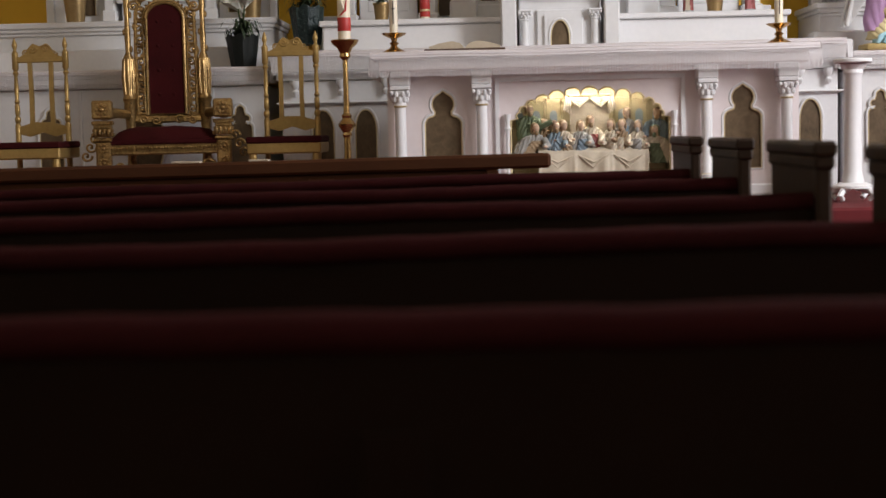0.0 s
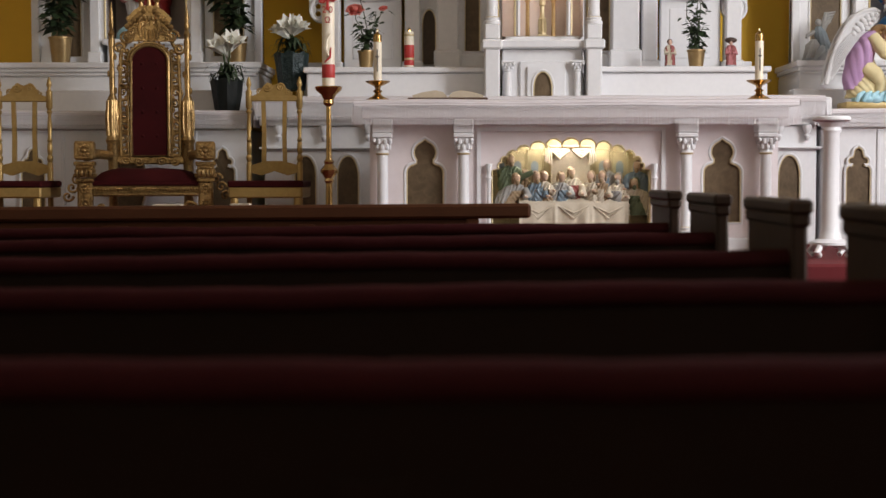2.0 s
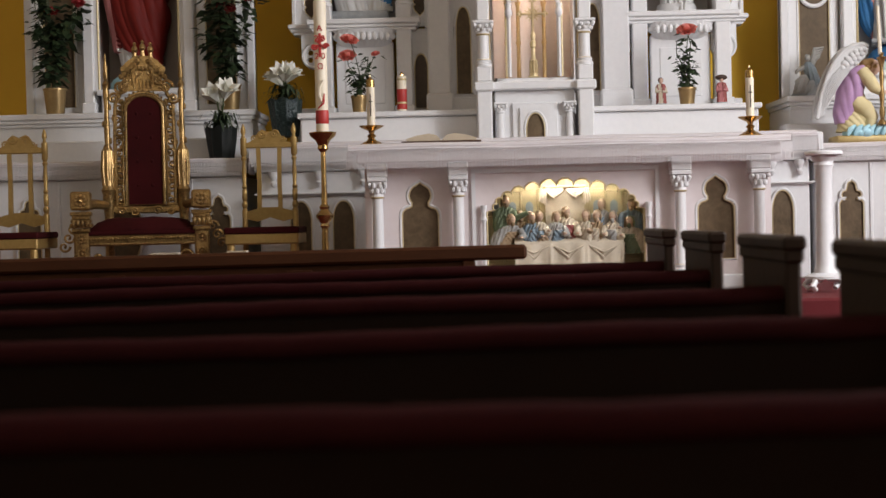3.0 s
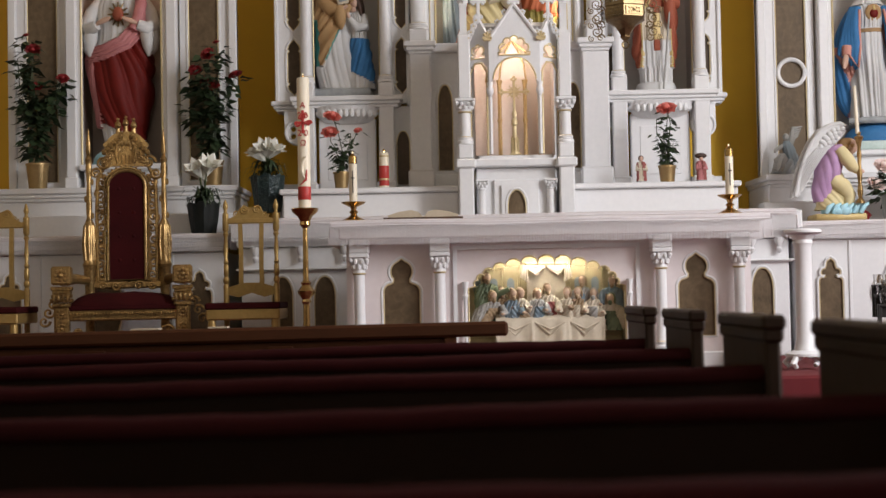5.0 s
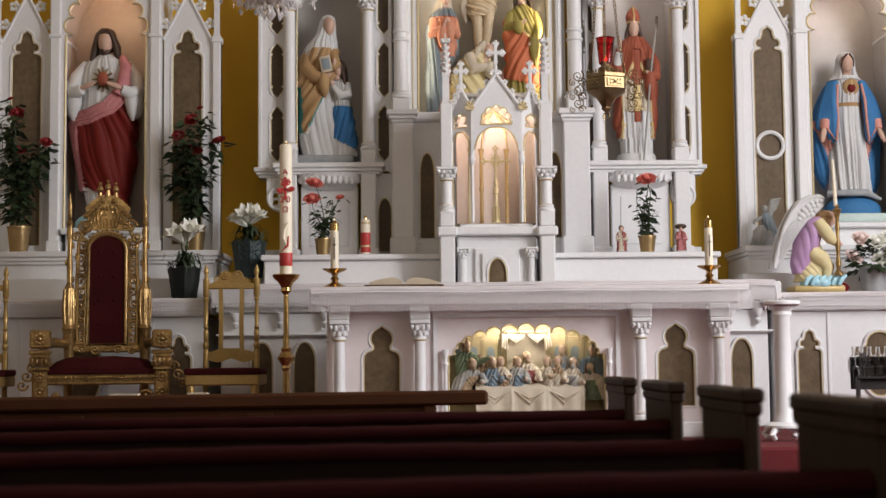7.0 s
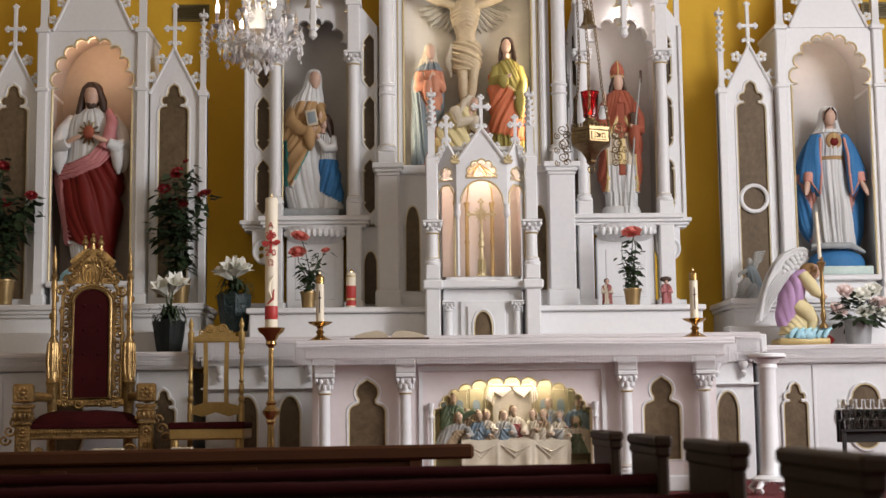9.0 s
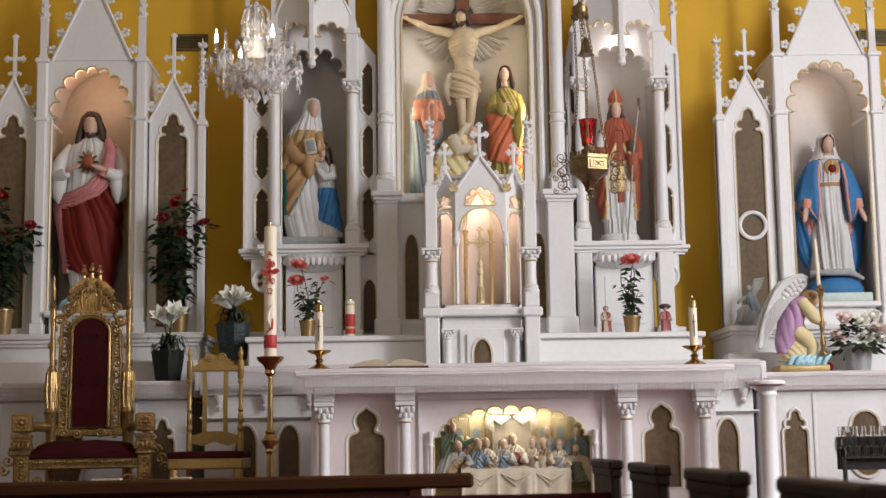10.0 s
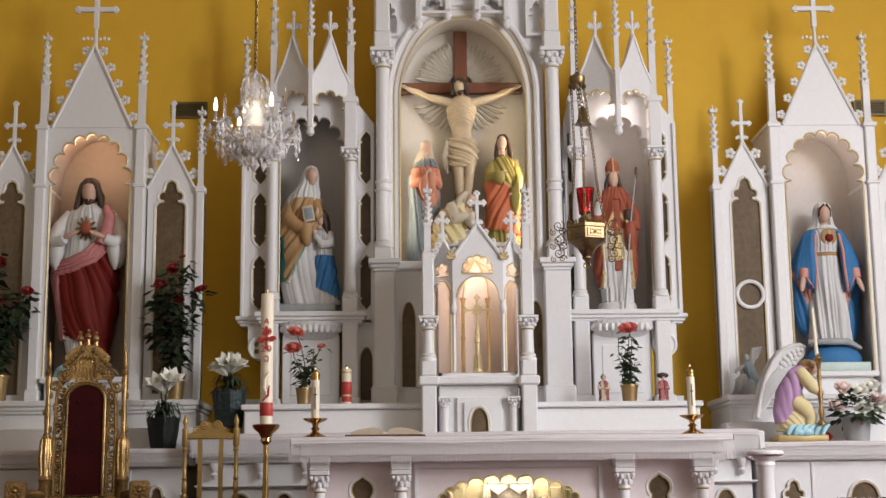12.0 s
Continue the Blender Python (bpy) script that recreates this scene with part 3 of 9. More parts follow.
def gable(parent, x0, x1, y0, y1, z0, za, opening=None, name="gable"):
    """A steep gable board with a raised edge moulding and leaf knobs along its slopes."""
    xc = (x0 + x1) / 2
    g = Geo(WHITE)
    g.plate([(x0, z0), (x1, z0), (xc, za)], [opening] if opening else [], y0, y1)
    for xa in (x0, x1):
        g.tube([(xa, y0 - 0.006, z0), (xc, y0 - 0.006, za)], 0.013, 6)
    ob = g.part(name, parent)
    n = max(3, round((za - z0) / 0.15))
    for xa in (x0, x1):
        for k in range(n):
            u = (k + 0.55) / n
            piece("crocket", CROCKET, ob, (xa + (xc - xa) * u + (0.04 if xa > xc else -0.04), y0 + 0.01, z0 + (za - z0) * u + 0.016), 1.35, 0, 55 if xa > xc else -55)
    return ob


def colonnette(parent, x, y, z0, z1, r, cap=0.1, name="column", mat=None, bands=True):
    """A round shaft with base rings and a leafy capital."""
    g = Geo(mat or WHITE)
    zc = z1 - cap
    g.lathe(x, y, [(r * 1.45, z0), (r * 1.45, z0 + 0.02), (r * 1.2, z0 + 0.03), (r * 1.3, z0 + 0.045), (r, z0 + 0.06), (r * 0.96, (z0 + zc) / 2), (r * 0.94, zc)], 18)
    ob = g.part(name, parent)
    g = Geo(WHITE)
    g.lathe(x, y, [(r * 1.0, zc - 0.01), (r * 1.18, zc), (r * 1.0, zc + 0.012), (r * 1.1, zc + cap * 0.35), (r * 1.6, z1 - cap * 0.25)], 14)
    for row, (zz, rr, m) in enumerate(((zc + cap * 0.3, r * 1.2, 8), (zc + cap * 0.58, r * 1.5, 8))):
        for k in range(m):
            a = 2 * math.pi * (k + 0.5 * row) / m
            g.ball((x + rr * math.cos(a), y + rr * math.sin(a), zz), (r * 0.34, r * 0.34, cap * 0.17), 6, 4)
    g.box(x - r * 1.75, x + r * 1.75, y - r * 1.75, y + r * 1.75, z1 - cap * 0.22, z1, 0.005)
    for s in (-1, 1):
        g.ball((x + s * r * 1.4, y - r * 1.4, z1 - cap * 0.35), r * 0.38, 7, 5)
    g.part("capital", ob)
    if bands:
        for zz in (z0 + 0.05, zc - 0.005):
            g = Geo(GILT)
            g.lathe(x, y, [(r * 1.02, zz - 0.008), (r * 1.22, zz), (r * 1.02, zz + 0.008)], 18)
            g.part("gilt_band", ob)
    return ob


def marble_panel(parent, loop, y, mat=None, name="marble_panel", bead=0.0045):
    """A marble inlay set 12 mm behind a gilt bead and a white moulding."""
    g = Geo(mat or MARBLE)
    g.plate(loop, [], y + 0.012, y + 0.03)
    ob = g.part(name, parent, "veined brown marble inlay with a gilt edge")
    g = Geo(GILT)
    g.bead(loop, y, bead)
    g.part("gilt_bead", ob)
    g = Geo(WHITE)
    g.bead(grow(loop, 0.0125), y + 0.001, 0.0095, 7)
    g.part("moulding", ob)
    return ob


def cornice(parent, x0, x1, yf, yb, z0, z1, name="ledge", mat=None):
    """A projecting ledge with stepped mouldings below its top slab."""
    g, h = Geo(mat or WHITE), z1 - z0
    g.box(x0, x1, yf, yb, z0 + h * 0.55, z1, 0.008)
    g.box(x0 + 0.018, x1 - 0.018, yf + 0.018, yb, z0 + h * 0.25, z0 + h * 0.55, 0.006)
    g.box(x0 + 0.035, x1 - 0.035, yf + 0.035, yb, z0, z0 + h * 0.25, 0.005)
    return g.part(name, parent)


def lace_cloth(name, at, x0, x1, yf, yb, z, drop, label, seed, left=True, right=True):
    """A linen altar cloth with a woven lace border and a knotted fringe."""
    rnd = random.Random(seed)
    cl = thing(name, at, label, "altar cloth", "altar cloths")
    g = Geo(CLOTH)
    n = max(8, int((x1 - x0) / 0.05))
    border = drop * 0.26
    top = [(x0 + (x1 - x0) * k / n) for k in range(n + 1)]
    rows = [(yb, z), (yf + 0.012, z + 0.001), (yf, z - 0.006), (yf - 0.003, z - border * 0.5), (yf - 0.004, z - border)]
    verts, faces = [], []
    for j, (y, zz) in enumerate(rows):
        for k, x in enumerate(top):
            w = (0.0015 * math.sin(7 * x + seed) + 0.001 * math.sin(19 * x)) * (j > 2)
            verts.append((x, y + w, zz + (0.0025 * math.sin(5 * x + seed) if j > 0 else 0)))
    m = n + 1
    faces = [(j * m + k, j * m + k + 1, (j + 1) * m + k + 1, (j + 1) * m + k) for j in range(len(rows) - 1) for k in range(n)]
    g.put(verts, faces)
    g.put([(v[0], v[1] + 0.004, v[2] - 0.004) for v in verts], faces)
    for side, x in ((left, x0), (right, x1)):
        if side:
            s = -1 if x == x0 else 1
            sv = [(x + s * 0.003 * q + 0.004 * math.sin(11 * y), y, z - border * q / 2) for q in range(3) for y in [yf + (yb - yf) * k / 12 for k in range(13)]]
            g.put(sv, [(q * 13 + k, q * 13 + k + 1, q * 13 + 14 + k, q * 13 + 13 + k) for q in range(2) for k in range(12)])
    g.part("cloth", cl)
    g = Geo(FRINGE)
    # woven rows in the border, a knotted net below it, then straight threads
    for q in range(2):
        zz = z - border * (0.45 + 0.4 * q)
        g.tube([(x0 + (x1 - x0) * k / n, yf - 0.006, zz + 0.0025 * math.sin(5 * (x0 + (x1 - x0) * k / n) + seed)) for k in range(n + 1)], 0.0028, 4)
    for q in range(4):
        zz = z - border - 0.011 - 0.016 * q
        for ph in (0, 1):
            g.tube([(x0 + (x1 - x0) * k / (4 * n), yf - 0.007, zz + (0.008 if (k + ph) % 2 else -0.008)) for k in range(4 * n + 1)], 0.0019, 4)
    step = 0.0095
    for k in range(int((x1 - x0) / step)):
        x = x0 + step * (k + 0.5) + rnd.uniform(-0.001, 0.001)
        ln_, sw = drop - border + rnd.uniform(-0.006, 0.004), rnd.uniform(-0.0025, 0.0025)
        zb, yy = z - border, yf - 0.004
        g.tube([(x, yy, zb), (x + sw * 0.4, yy - 0.003, zb - ln_ * 0.5), (x + sw, yy - 0.001 + rnd.uniform(-0.004, 0.002), zb - ln_)], [0.0016, 0.002, 0.0027], 4)
    for side, x in ((left, x0), (right, x1)):
        if side:
            s = -1 if x == x0 else 1
            for k in range(int((yb - yf) / step)):
                y = yf + step * k
                g.tube([(x + s * 0.006, y, z - border), (x + s * 0.012 + rnd.uniform(-0.004, 0.004), y + rnd.uniform(-0.006, 0.006), z - drop + rnd.uniform(0, 0.015))], [0.0025, 0.004], 4)
    f = g.part("fringe", cl, "white knotted thread fringe")
    tagged(f, kind="stuff")
    return cl


# ---- the two side altars, alike but for what stands in them
def side_altar(ax, label, ring_side, x_in, x_out, lining):
    al = thing("side_altar", (ax, 11.2, SANC), label, "altar", "side altars")
    yf, yw, yb = 10.95, 11.03, 11.49
    spring, apex, zb = 3.62, 4.03, 2.07
    hole = scalloped(ax, 0.315, zb, spring, apex, 9, 1.05)
    g = Geo(WHITE)
    g.plate(rect(ax - 0.35, ax + 0.35, zb - 0.02, 4.1), [hole], yf + 0.03, yf + 0.08)
    g.part("niche_front", al)
    g = Geo(GILT)
    g.bead(hole[2:] + hole[:2], yf + 0.03, 0.009, closed=False)
    g.part("gilt_edge", al)
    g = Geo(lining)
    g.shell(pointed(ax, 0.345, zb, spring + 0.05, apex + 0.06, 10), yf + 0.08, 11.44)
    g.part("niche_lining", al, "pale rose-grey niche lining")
    for s in (-1, 1):
        g = Geo(WHITE)
        a, b = sorted((ax + s * 0.35, ax + s * 0.435))
        g.box(a, b, yf, yb, 1.88, 4.08, 0.01)
        g.box(a - 0.012, b + 0.012, yf - 0.012, yb, 1.88, 1.98, 0.008)
        g.box(a - 0.012, b + 0.012, yf - 0.012, yb, 3.585, 3.615, 0.008)
        g.box(a - 0.014, b + 0.014, yf - 0.014, yb, 4.06, 4.1, 0.008)
        g.part("post", al)
        pinnacle(al, ax + s * 0.39, yf + 0.05, 4.1, 4.86)
        # wing with its marble panel and small gable
        wc = ax + s * 0.635
        a, b = sorted((ax + s * 0.45, ax + s * 0.9))
        loop = crowned(wc, 0.115, 1.95, 3.66)
        g = Geo(WHITE)
        g.plate([(a, 1.88), (b, 1.88), (b, 3.58), (wc + 0.19, 3.58), (wc, 3.95), (wc - 0.19, 3.58), (a, 3.58)], [loop], yw, yw + 0.05)
        g.box(a + 0.01, b - 0.06, yw + 0.06, yw + 0.12, 1.88, 3.57, 0.004)
        g.part("wing", al)
        marble_panel(al, loop, yw)
        for xa in (wc - 0.19, wc + 0.19):
            g = Geo(WHITE)
            g.tube([(xa, yw - 0.004, 3.58), (wc, yw - 0.004, 3.955)], 0.012, 6)
            g.part("moulding", al)
            for k in range(2):
                u = 0.3 + 0.4 * k
                piece("crocket", CROCKET, al, (xa + (wc - xa) * u + (0.045 if xa > wc else -0.045), yw + 0.01, 3.58 + 0.37 * u + 0.022), 1.6, 0, 60 if xa > wc else -60)
        finial_cross(al, wc, yw + 0.02, 3.92, 4.3, 0.062, bar=0.48)
        o = ax + s * 0.868
        g = Geo(WHITE)
        g.box(o - 0.032, o + 0.032, yw - 0.03, yw + 0.06, 1.88, 3.57, 0.008)
        g.box(o - 0.042, o + 0.042, yw - 0.04, yw + 0.07, 3.55, 3.6, 0.008)
        g.part("post", al)
        pinnacle(al, o, yw, 3.6, 4.24, 0.024)
        if s == ring_side:
            g = Geo(WHITE)
            g.tube([(p[0], yw - 0.002, p[1]) for p in arc(wc, 2.7, 0.105, 0, 345, 23)], 0.017, 8, True)
            g.part("ring", al, "round white ring moulding over the marble")
    gable(al, ax - 0.315, ax + 0.315, yf + 0.02, yf + 0.07, 4.08, 4.77)
    finial_cross(al, ax, yf + 0.05, 4.74, 5.2, 0.15)
    # statue plinth in the niche
    g = Geo(WHITE)
    g.box(ax - 0.3, ax + 0.3, yf + 0.02, 11.42, 1.88, 2.05, 0.01)
    g.box(ax - 0.33, ax + 0.33, yf - 0.03, 11.42, 2.03, 2.075, 0.01)
    g.part("plinth", al)
    # steps of the shelf and the altar table below
    cornice(al, x_in, x_out, 10.72, yb, 1.78, 1.88, "shelf")
    g = Geo(WHITE)
    g.box(x_in + 0.03, x_out - 0.03, 10.78, yb, 1.5, 1.79, 0.008)
    g.box(x_in - 0.05, x_out + 0.05, 10.6, 10.79, 1.5, 1.66, 0.008)
    g.part("gradine", al)
    return al


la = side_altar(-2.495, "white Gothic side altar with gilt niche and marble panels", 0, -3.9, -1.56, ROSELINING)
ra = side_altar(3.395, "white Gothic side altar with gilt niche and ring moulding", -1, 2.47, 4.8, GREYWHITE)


def side_table(al, x0, x1, panels, seam, quat, yf):
    g = Geo(WHITE)
    g.box(x0, x1, yf, 11.49, SANC, 1.36, 0.008)
    g.part("table_body", al)
    cornice(al, x0 - 0.03, x1 + 0.03, yf - 0.06, 10.6, 1.36, 1.485, "table_slab")
    for px, pw in panels:
        marble_panel(al, crowned(px, pw, 0.72, 1.22), yf - 0.014)
    for sx in seam:
        g = Geo(WHITE)
        g.box(sx - 0.012, sx + 0.012, yf - 0.012, yf + 0.01, SANC + 0.05, 1.35, 0.004)
        g.box(sx - 0.2, sx + 0.2, yf - 0.006, yf + 0.01, 0.55, 0.6, 0.003)
        g.part("panel_strip", al)
    for qx in quat:
        loop = []
        for c, (ox, oz) in enumerate(((0.1, 0), (0, 0.1), (-0.1, 0), (0, -0.1))):
            loop += arc(qx + ox * 1.05, 0.97 + oz * 1.35, 0.1, -90 + 90 * c + 5, 90 + 90 * c - 5, 8)
        marble_panel(al, loop, yf - 0.014, bead=0.006)


side_table(ra, 2.56, 4.7, [(2.815, 0.085)], (2.96, 3.75), (3.33,), 10.27)
side_table(la, -3.85, -1.62, [(-3.2, 0.085), (-1.8, 0.085)], (-2.98, -2.0), (-2.49,), 10.38)
lace_cloth("altar_cloth", (3.6, 10.2, 1.49), 2.5, 4.75, 10.19, 10.6, 1.494, 0.125, "white linen cloth with lace fringe on the side altar", 5, right=False)
lace_cloth("altar_cloth", (-2.7, 10.3, 1.49), -3.9, -1.57, 10.3, 10.6, 1.494, 0.125, "white linen cloth with lace fringe on the side altar", 6, left=False)
g = Geo(WHITE)
g.box(-1.28, 2.2, 11.05, 11.49, SANC, 1.9, 0.005)
_core = thing("reredos", (0.5, 11.3, SANC), "tall white Gothic reredos with gilt niches, columns and pinnacles", "altarpiece")
g.part("core", _core)

# ---- the main reredos
rr = _core
YF = 10.98


def lancet_column(x, w, spans, y, mat=MARBLEDARK):
    for z0, z1 in spans:
        marble_panel(rr, lancet2(x, w, z0, z1), y, mat)


def side_bay(cx, half, xo, xi, lx_o, lx_i, lit):
    """One statue bay: niche, colonnettes, lancet strips, corbel shelf and two-faced canopy."""
    s = -1 if cx < 0.5 else 1
    a, b = min(xo, xi), max(xo, xi)
    hole = scalloped(cx, half - 0.045, 2.58, 3.86, 4.2, 7, 1.1)
    spans = [(2.6, 3.04), (3.11, 3.55), (3.62, 4.06)]
    holes = [lancet2(x, 0.05, z0, z1) for x in (lx_o, lx_i) for z0, z1 in spans]
    g = Geo(WHITE)
    top = [(b, 4.12), (cx + half + 0.05, 4.3), (cx + half + 0.03, 4.42), (cx - half - 0.03, 4.42), (cx - half - 0.05, 4.3), (a, 4.12)]
    g.plate([(a, 2.52), (b, 2.52), *top], [hole, *holes], YF + 0.06, YF + 0.11)
    g.part("bay_front", rr)
    for x in (lx_o, lx_i):
        lancet_column(x, 0.05, spans, YF + 0.06)
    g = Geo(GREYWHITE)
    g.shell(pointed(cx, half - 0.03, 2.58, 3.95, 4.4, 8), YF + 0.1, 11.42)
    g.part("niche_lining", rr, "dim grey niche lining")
    g = Geo(WHITE)
    g.box(a, a + 0.03, YF + 0.04, 11.49, 2.5, 4.12, 0.006)
    g.part("side_board", rr)
    g = Geo(WHITE)
    g.box(b - 0.03, b, YF + 0.04, 11.49, 2.5, 4.12, 0.006)
    g.part("side_board", rr)
    for x in (cx - half, cx + half):
        colonnette(rr, x, YF + 0.0, 2.68, 3.9, 0.045, 0.1)
        g = Geo(WHITE)
        g.box(x - 0.06, x + 0.06, YF - 0.06, YF + 0.07, 2.5, 2.68, 0.01)
        g.part("pedestal_block", rr)
        g = Geo(WHITE)
        g.box(x - 0.05, x + 0.05, YF - 0.05, YF + 0.07, 3.9, 4.3, 0.008)
        g.box(x - 0.065, x + 0.065, YF - 0.06, YF + 0.07, 4.27, 4.32, 0.008)
        g.part("upper_block", rr)
        pinnacle(rr, x, YF + 0.01, 4.32, 5.3, 0.032)
        g = Geo(GILT)
        g.tube([(x + (0.052 if x < cx else -0.052), YF + 0.05, 2.6), (x + (0.052 if x < cx else -0.052), YF + 0.05, 3.9)], 0.005, 5)
        g.part("gilt_line", rr)
    pinnacle(rr, xo + (0.025 if s < 0 else -0.025), YF + 0.1, 4.12, 4.85, 0.024)
    # canopy: two boards that meet at a projecting middle shaft
    ym = YF - 0.2
    for side in (-1, 1):
        x1 = cx + side * half
        length, ang = math.hypot(half, 0.2), math.atan2(ym - YF, cx - x1) if side < 0 else math.atan2(YF - ym, x1 - cx)
        start = (x1, YF) if side < 0 else (cx, ym)
        g = Geo(WHITE)
        g.m = Matrix.Translation((start[0], start[1], 0)) @ Matrix.Rotation(ang, 4, "Z")
        arch = scalloped(length / 2, length * 0.46, 3.99, 4.06, 4.36, 5, 1.15)[4:]
        outline = [(0.0, 4.42), (0.0, 3.98), *[(p[0], p[1]) for p in arch[::-1]], (length, 3.98), (length, 4.42), (length * 0.75, 4.58), (length / 2 + 0.02, 4.8), (length / 2 - 0.02, 4.8), (length * 0.25, 4.58)]
        g.plate(outline, [], 0.0, 0.03)
        for e in (0.0, length):
            g.tube([(e, -0.004, 4.42), ((e + length / 2) / 2, -0.004, 4.58), (length / 2, -0.004, 4.81)], 0.011, 6)
        ob = g.part("canopy_gable", rr)
        e2 = Geo(GILT)
        e2.m = g.m
        e2.bead(arch, -0.002, 0.007, closed=False)
        e2.part("gilt_edge", ob)
        mid = g.m @ Vector((length / 2, 0.015, 0))
        leaf_finial(rr, mid.x, mid.y, 4.76, 5.03)
    g = Geo(WHITE)
    g.box(cx - 0.022, cx + 0.022, ym - 0.025, ym + 0.03, 4.02, 4.5, 0.006)
    g.lathe(cx, ym, [(0.008, 3.95), (0.03, 3.97), (0.034, 3.99), (0.02, 4.02)], 10)
    g.part("pendant", rr)
    pinnacle(rr, cx, ym, 4.48, 5.12, 0.022)
    # statue shelf with a carved leaf corbel
    cornice(rr, cx - half - 0.13, cx + half + 0.13, YF - 0.1, YF + 0.1, 2.48, 2.57, "statue_shelf")
    g = Geo(WHITE)
    g.rings([(2.36, cx, YF + 0.05, half * 0.55, 0.05), (2.42, cx, YF + 0.0, half * 0.75, 0.1), (2.49, cx, YF, half * 0.8, 0.13)], 28, 14, 0.05)
    for k in range(9):
        u = -0.8 + 0.2 * k
        g.ball((cx + half * 0.72 * u, YF - 0.12 * math.sqrt(max(0.05, 1 - u * u)), 2.43), (0.022, 0.02, 0.035), 7, 5)
    g.part("leaf_corbel", rr, "carved white leaf corbel under the statue")
    g = Geo(WHITE)
    g.box(cx - half * 0.72, cx + half * 0.72, YF + 0.02, YF + 0.1, 1.8, 2.4, 0.008)
    g.box(cx - half * 0.5, cx + half * 0.5, YF + 0.013, YF + 0.03, 1.92, 2.3, 0.006)
    g.part("pedestal_board", rr)
    for x in (cx - half, cx + half):
        g = Geo(WHITE)
        g.box(x - 0.06, x + 0.06, YF - 0.06, YF + 0.1, 1.8, 2.5, 0.01)
        g.box(x - 0.08, x + 0.08, YF - 0.08, YF + 0.1, 1.8, 1.9, 0.012)
        g.part("pier", rr)
    # round pierced boss under the outer strip
    cornice(rr, min(xo, lx_o + s * -0.1) - (0.03 if s < 0 else 0), max(xo, lx_o + s * -0.1) + (0.03 if s > 0 else 0), YF, YF + 0.2, 2.47, 2.55, "strip_ledge")
    bx = lx_o - s * 0.02
    g = Geo(WHITE)
    g.plate(arc(bx, 2.3, 0.1, 0, 345, 23), [arc(bx + 0.04 * math.cos(k * math.pi / 2 + 0.78), 2.3 + 0.04 * math.sin(k * math.pi / 2 + 0.78), 0.022, 0, 315, 7) for k in range(4)], YF + 0.02, YF + 0.07)
    g.tube([(p[0], YF + 0.018, p[1]) for p in arc(bx, 2.3, 0.088, 0, 345, 23)], 0.012, 6, True)
    g.plate([(bx - 0.1, 2.3), (bx - 0.02, 2.4), (bx + 0.02, 2.4), (bx + 0.1, 2.3), (bx + 0.1, 2.5), (bx - 0.1, 2.5)], [], YF + 0.04, YF + 0.1)
    g.part("scroll_boss", rr, "round carved white boss with pierced leaves")
    g = Geo(WHITE)
    g.box(min(lx_i - 0.08, lx_i + 0.08), max(lx_i - 0.08, lx_i + 0.08), YF + 0.06, YF + 0.1, 1.8, 2.5, 0.004)
    g.part("strip_base", rr)
    marble_panel(rr, pointed(lx_i, 0.05, 1.88, 2.2, 2.3), YF + 0.045, MARBLEDARK)


side_bay(-0.735, 0.31, -1.3, -0.235, -1.15, -0.3, False)
side_bay(1.715, 0.32, 2.215, 1.3, 2.075, 1.355, True)

# centre bay with the tall pointed niche
cx = 0.487
hole = pointed(cx, 0.515, 2.97, 4.35, 5.03, 14)
g = Geo(WHITE)
g.plate([(-0.13, 2.97), (1.14, 2.97), (1.14, 5.6), (-0.13, 5.6)], [hole], YF + 0.04, YF + 0.13)
g.part("niche_front", rr)
g = Geo(GILT)
g.bead(hole[1:] + hole[:1], YF + 0.036, 0.009, closed=False)
_h2 = pointed(cx, 0.56, 2.97, 4.35, 5.09, 14)
g.bead(_h2[1:] + _h2[:1], YF + 0.036, 0.005, closed=False)
g.part("gilt_edge", rr)
g = Geo(WHITE)
_h3 = pointed(cx, 0.6, 2.97, 4.38, 5.14, 14)
g.bead(_h3[1:] + _h3[:1], YF + 0.03, 0.028, 8, closed=False)
g.part("arch_moulding", rr)
g = Geo(CREAMLINING)
g.shell(pointed(cx, 0.535, 2.97, 4.35, 5.06, 14), YF + 0.12, 11.46)
g.part("niche_lining", rr, "cream grey niche lining")
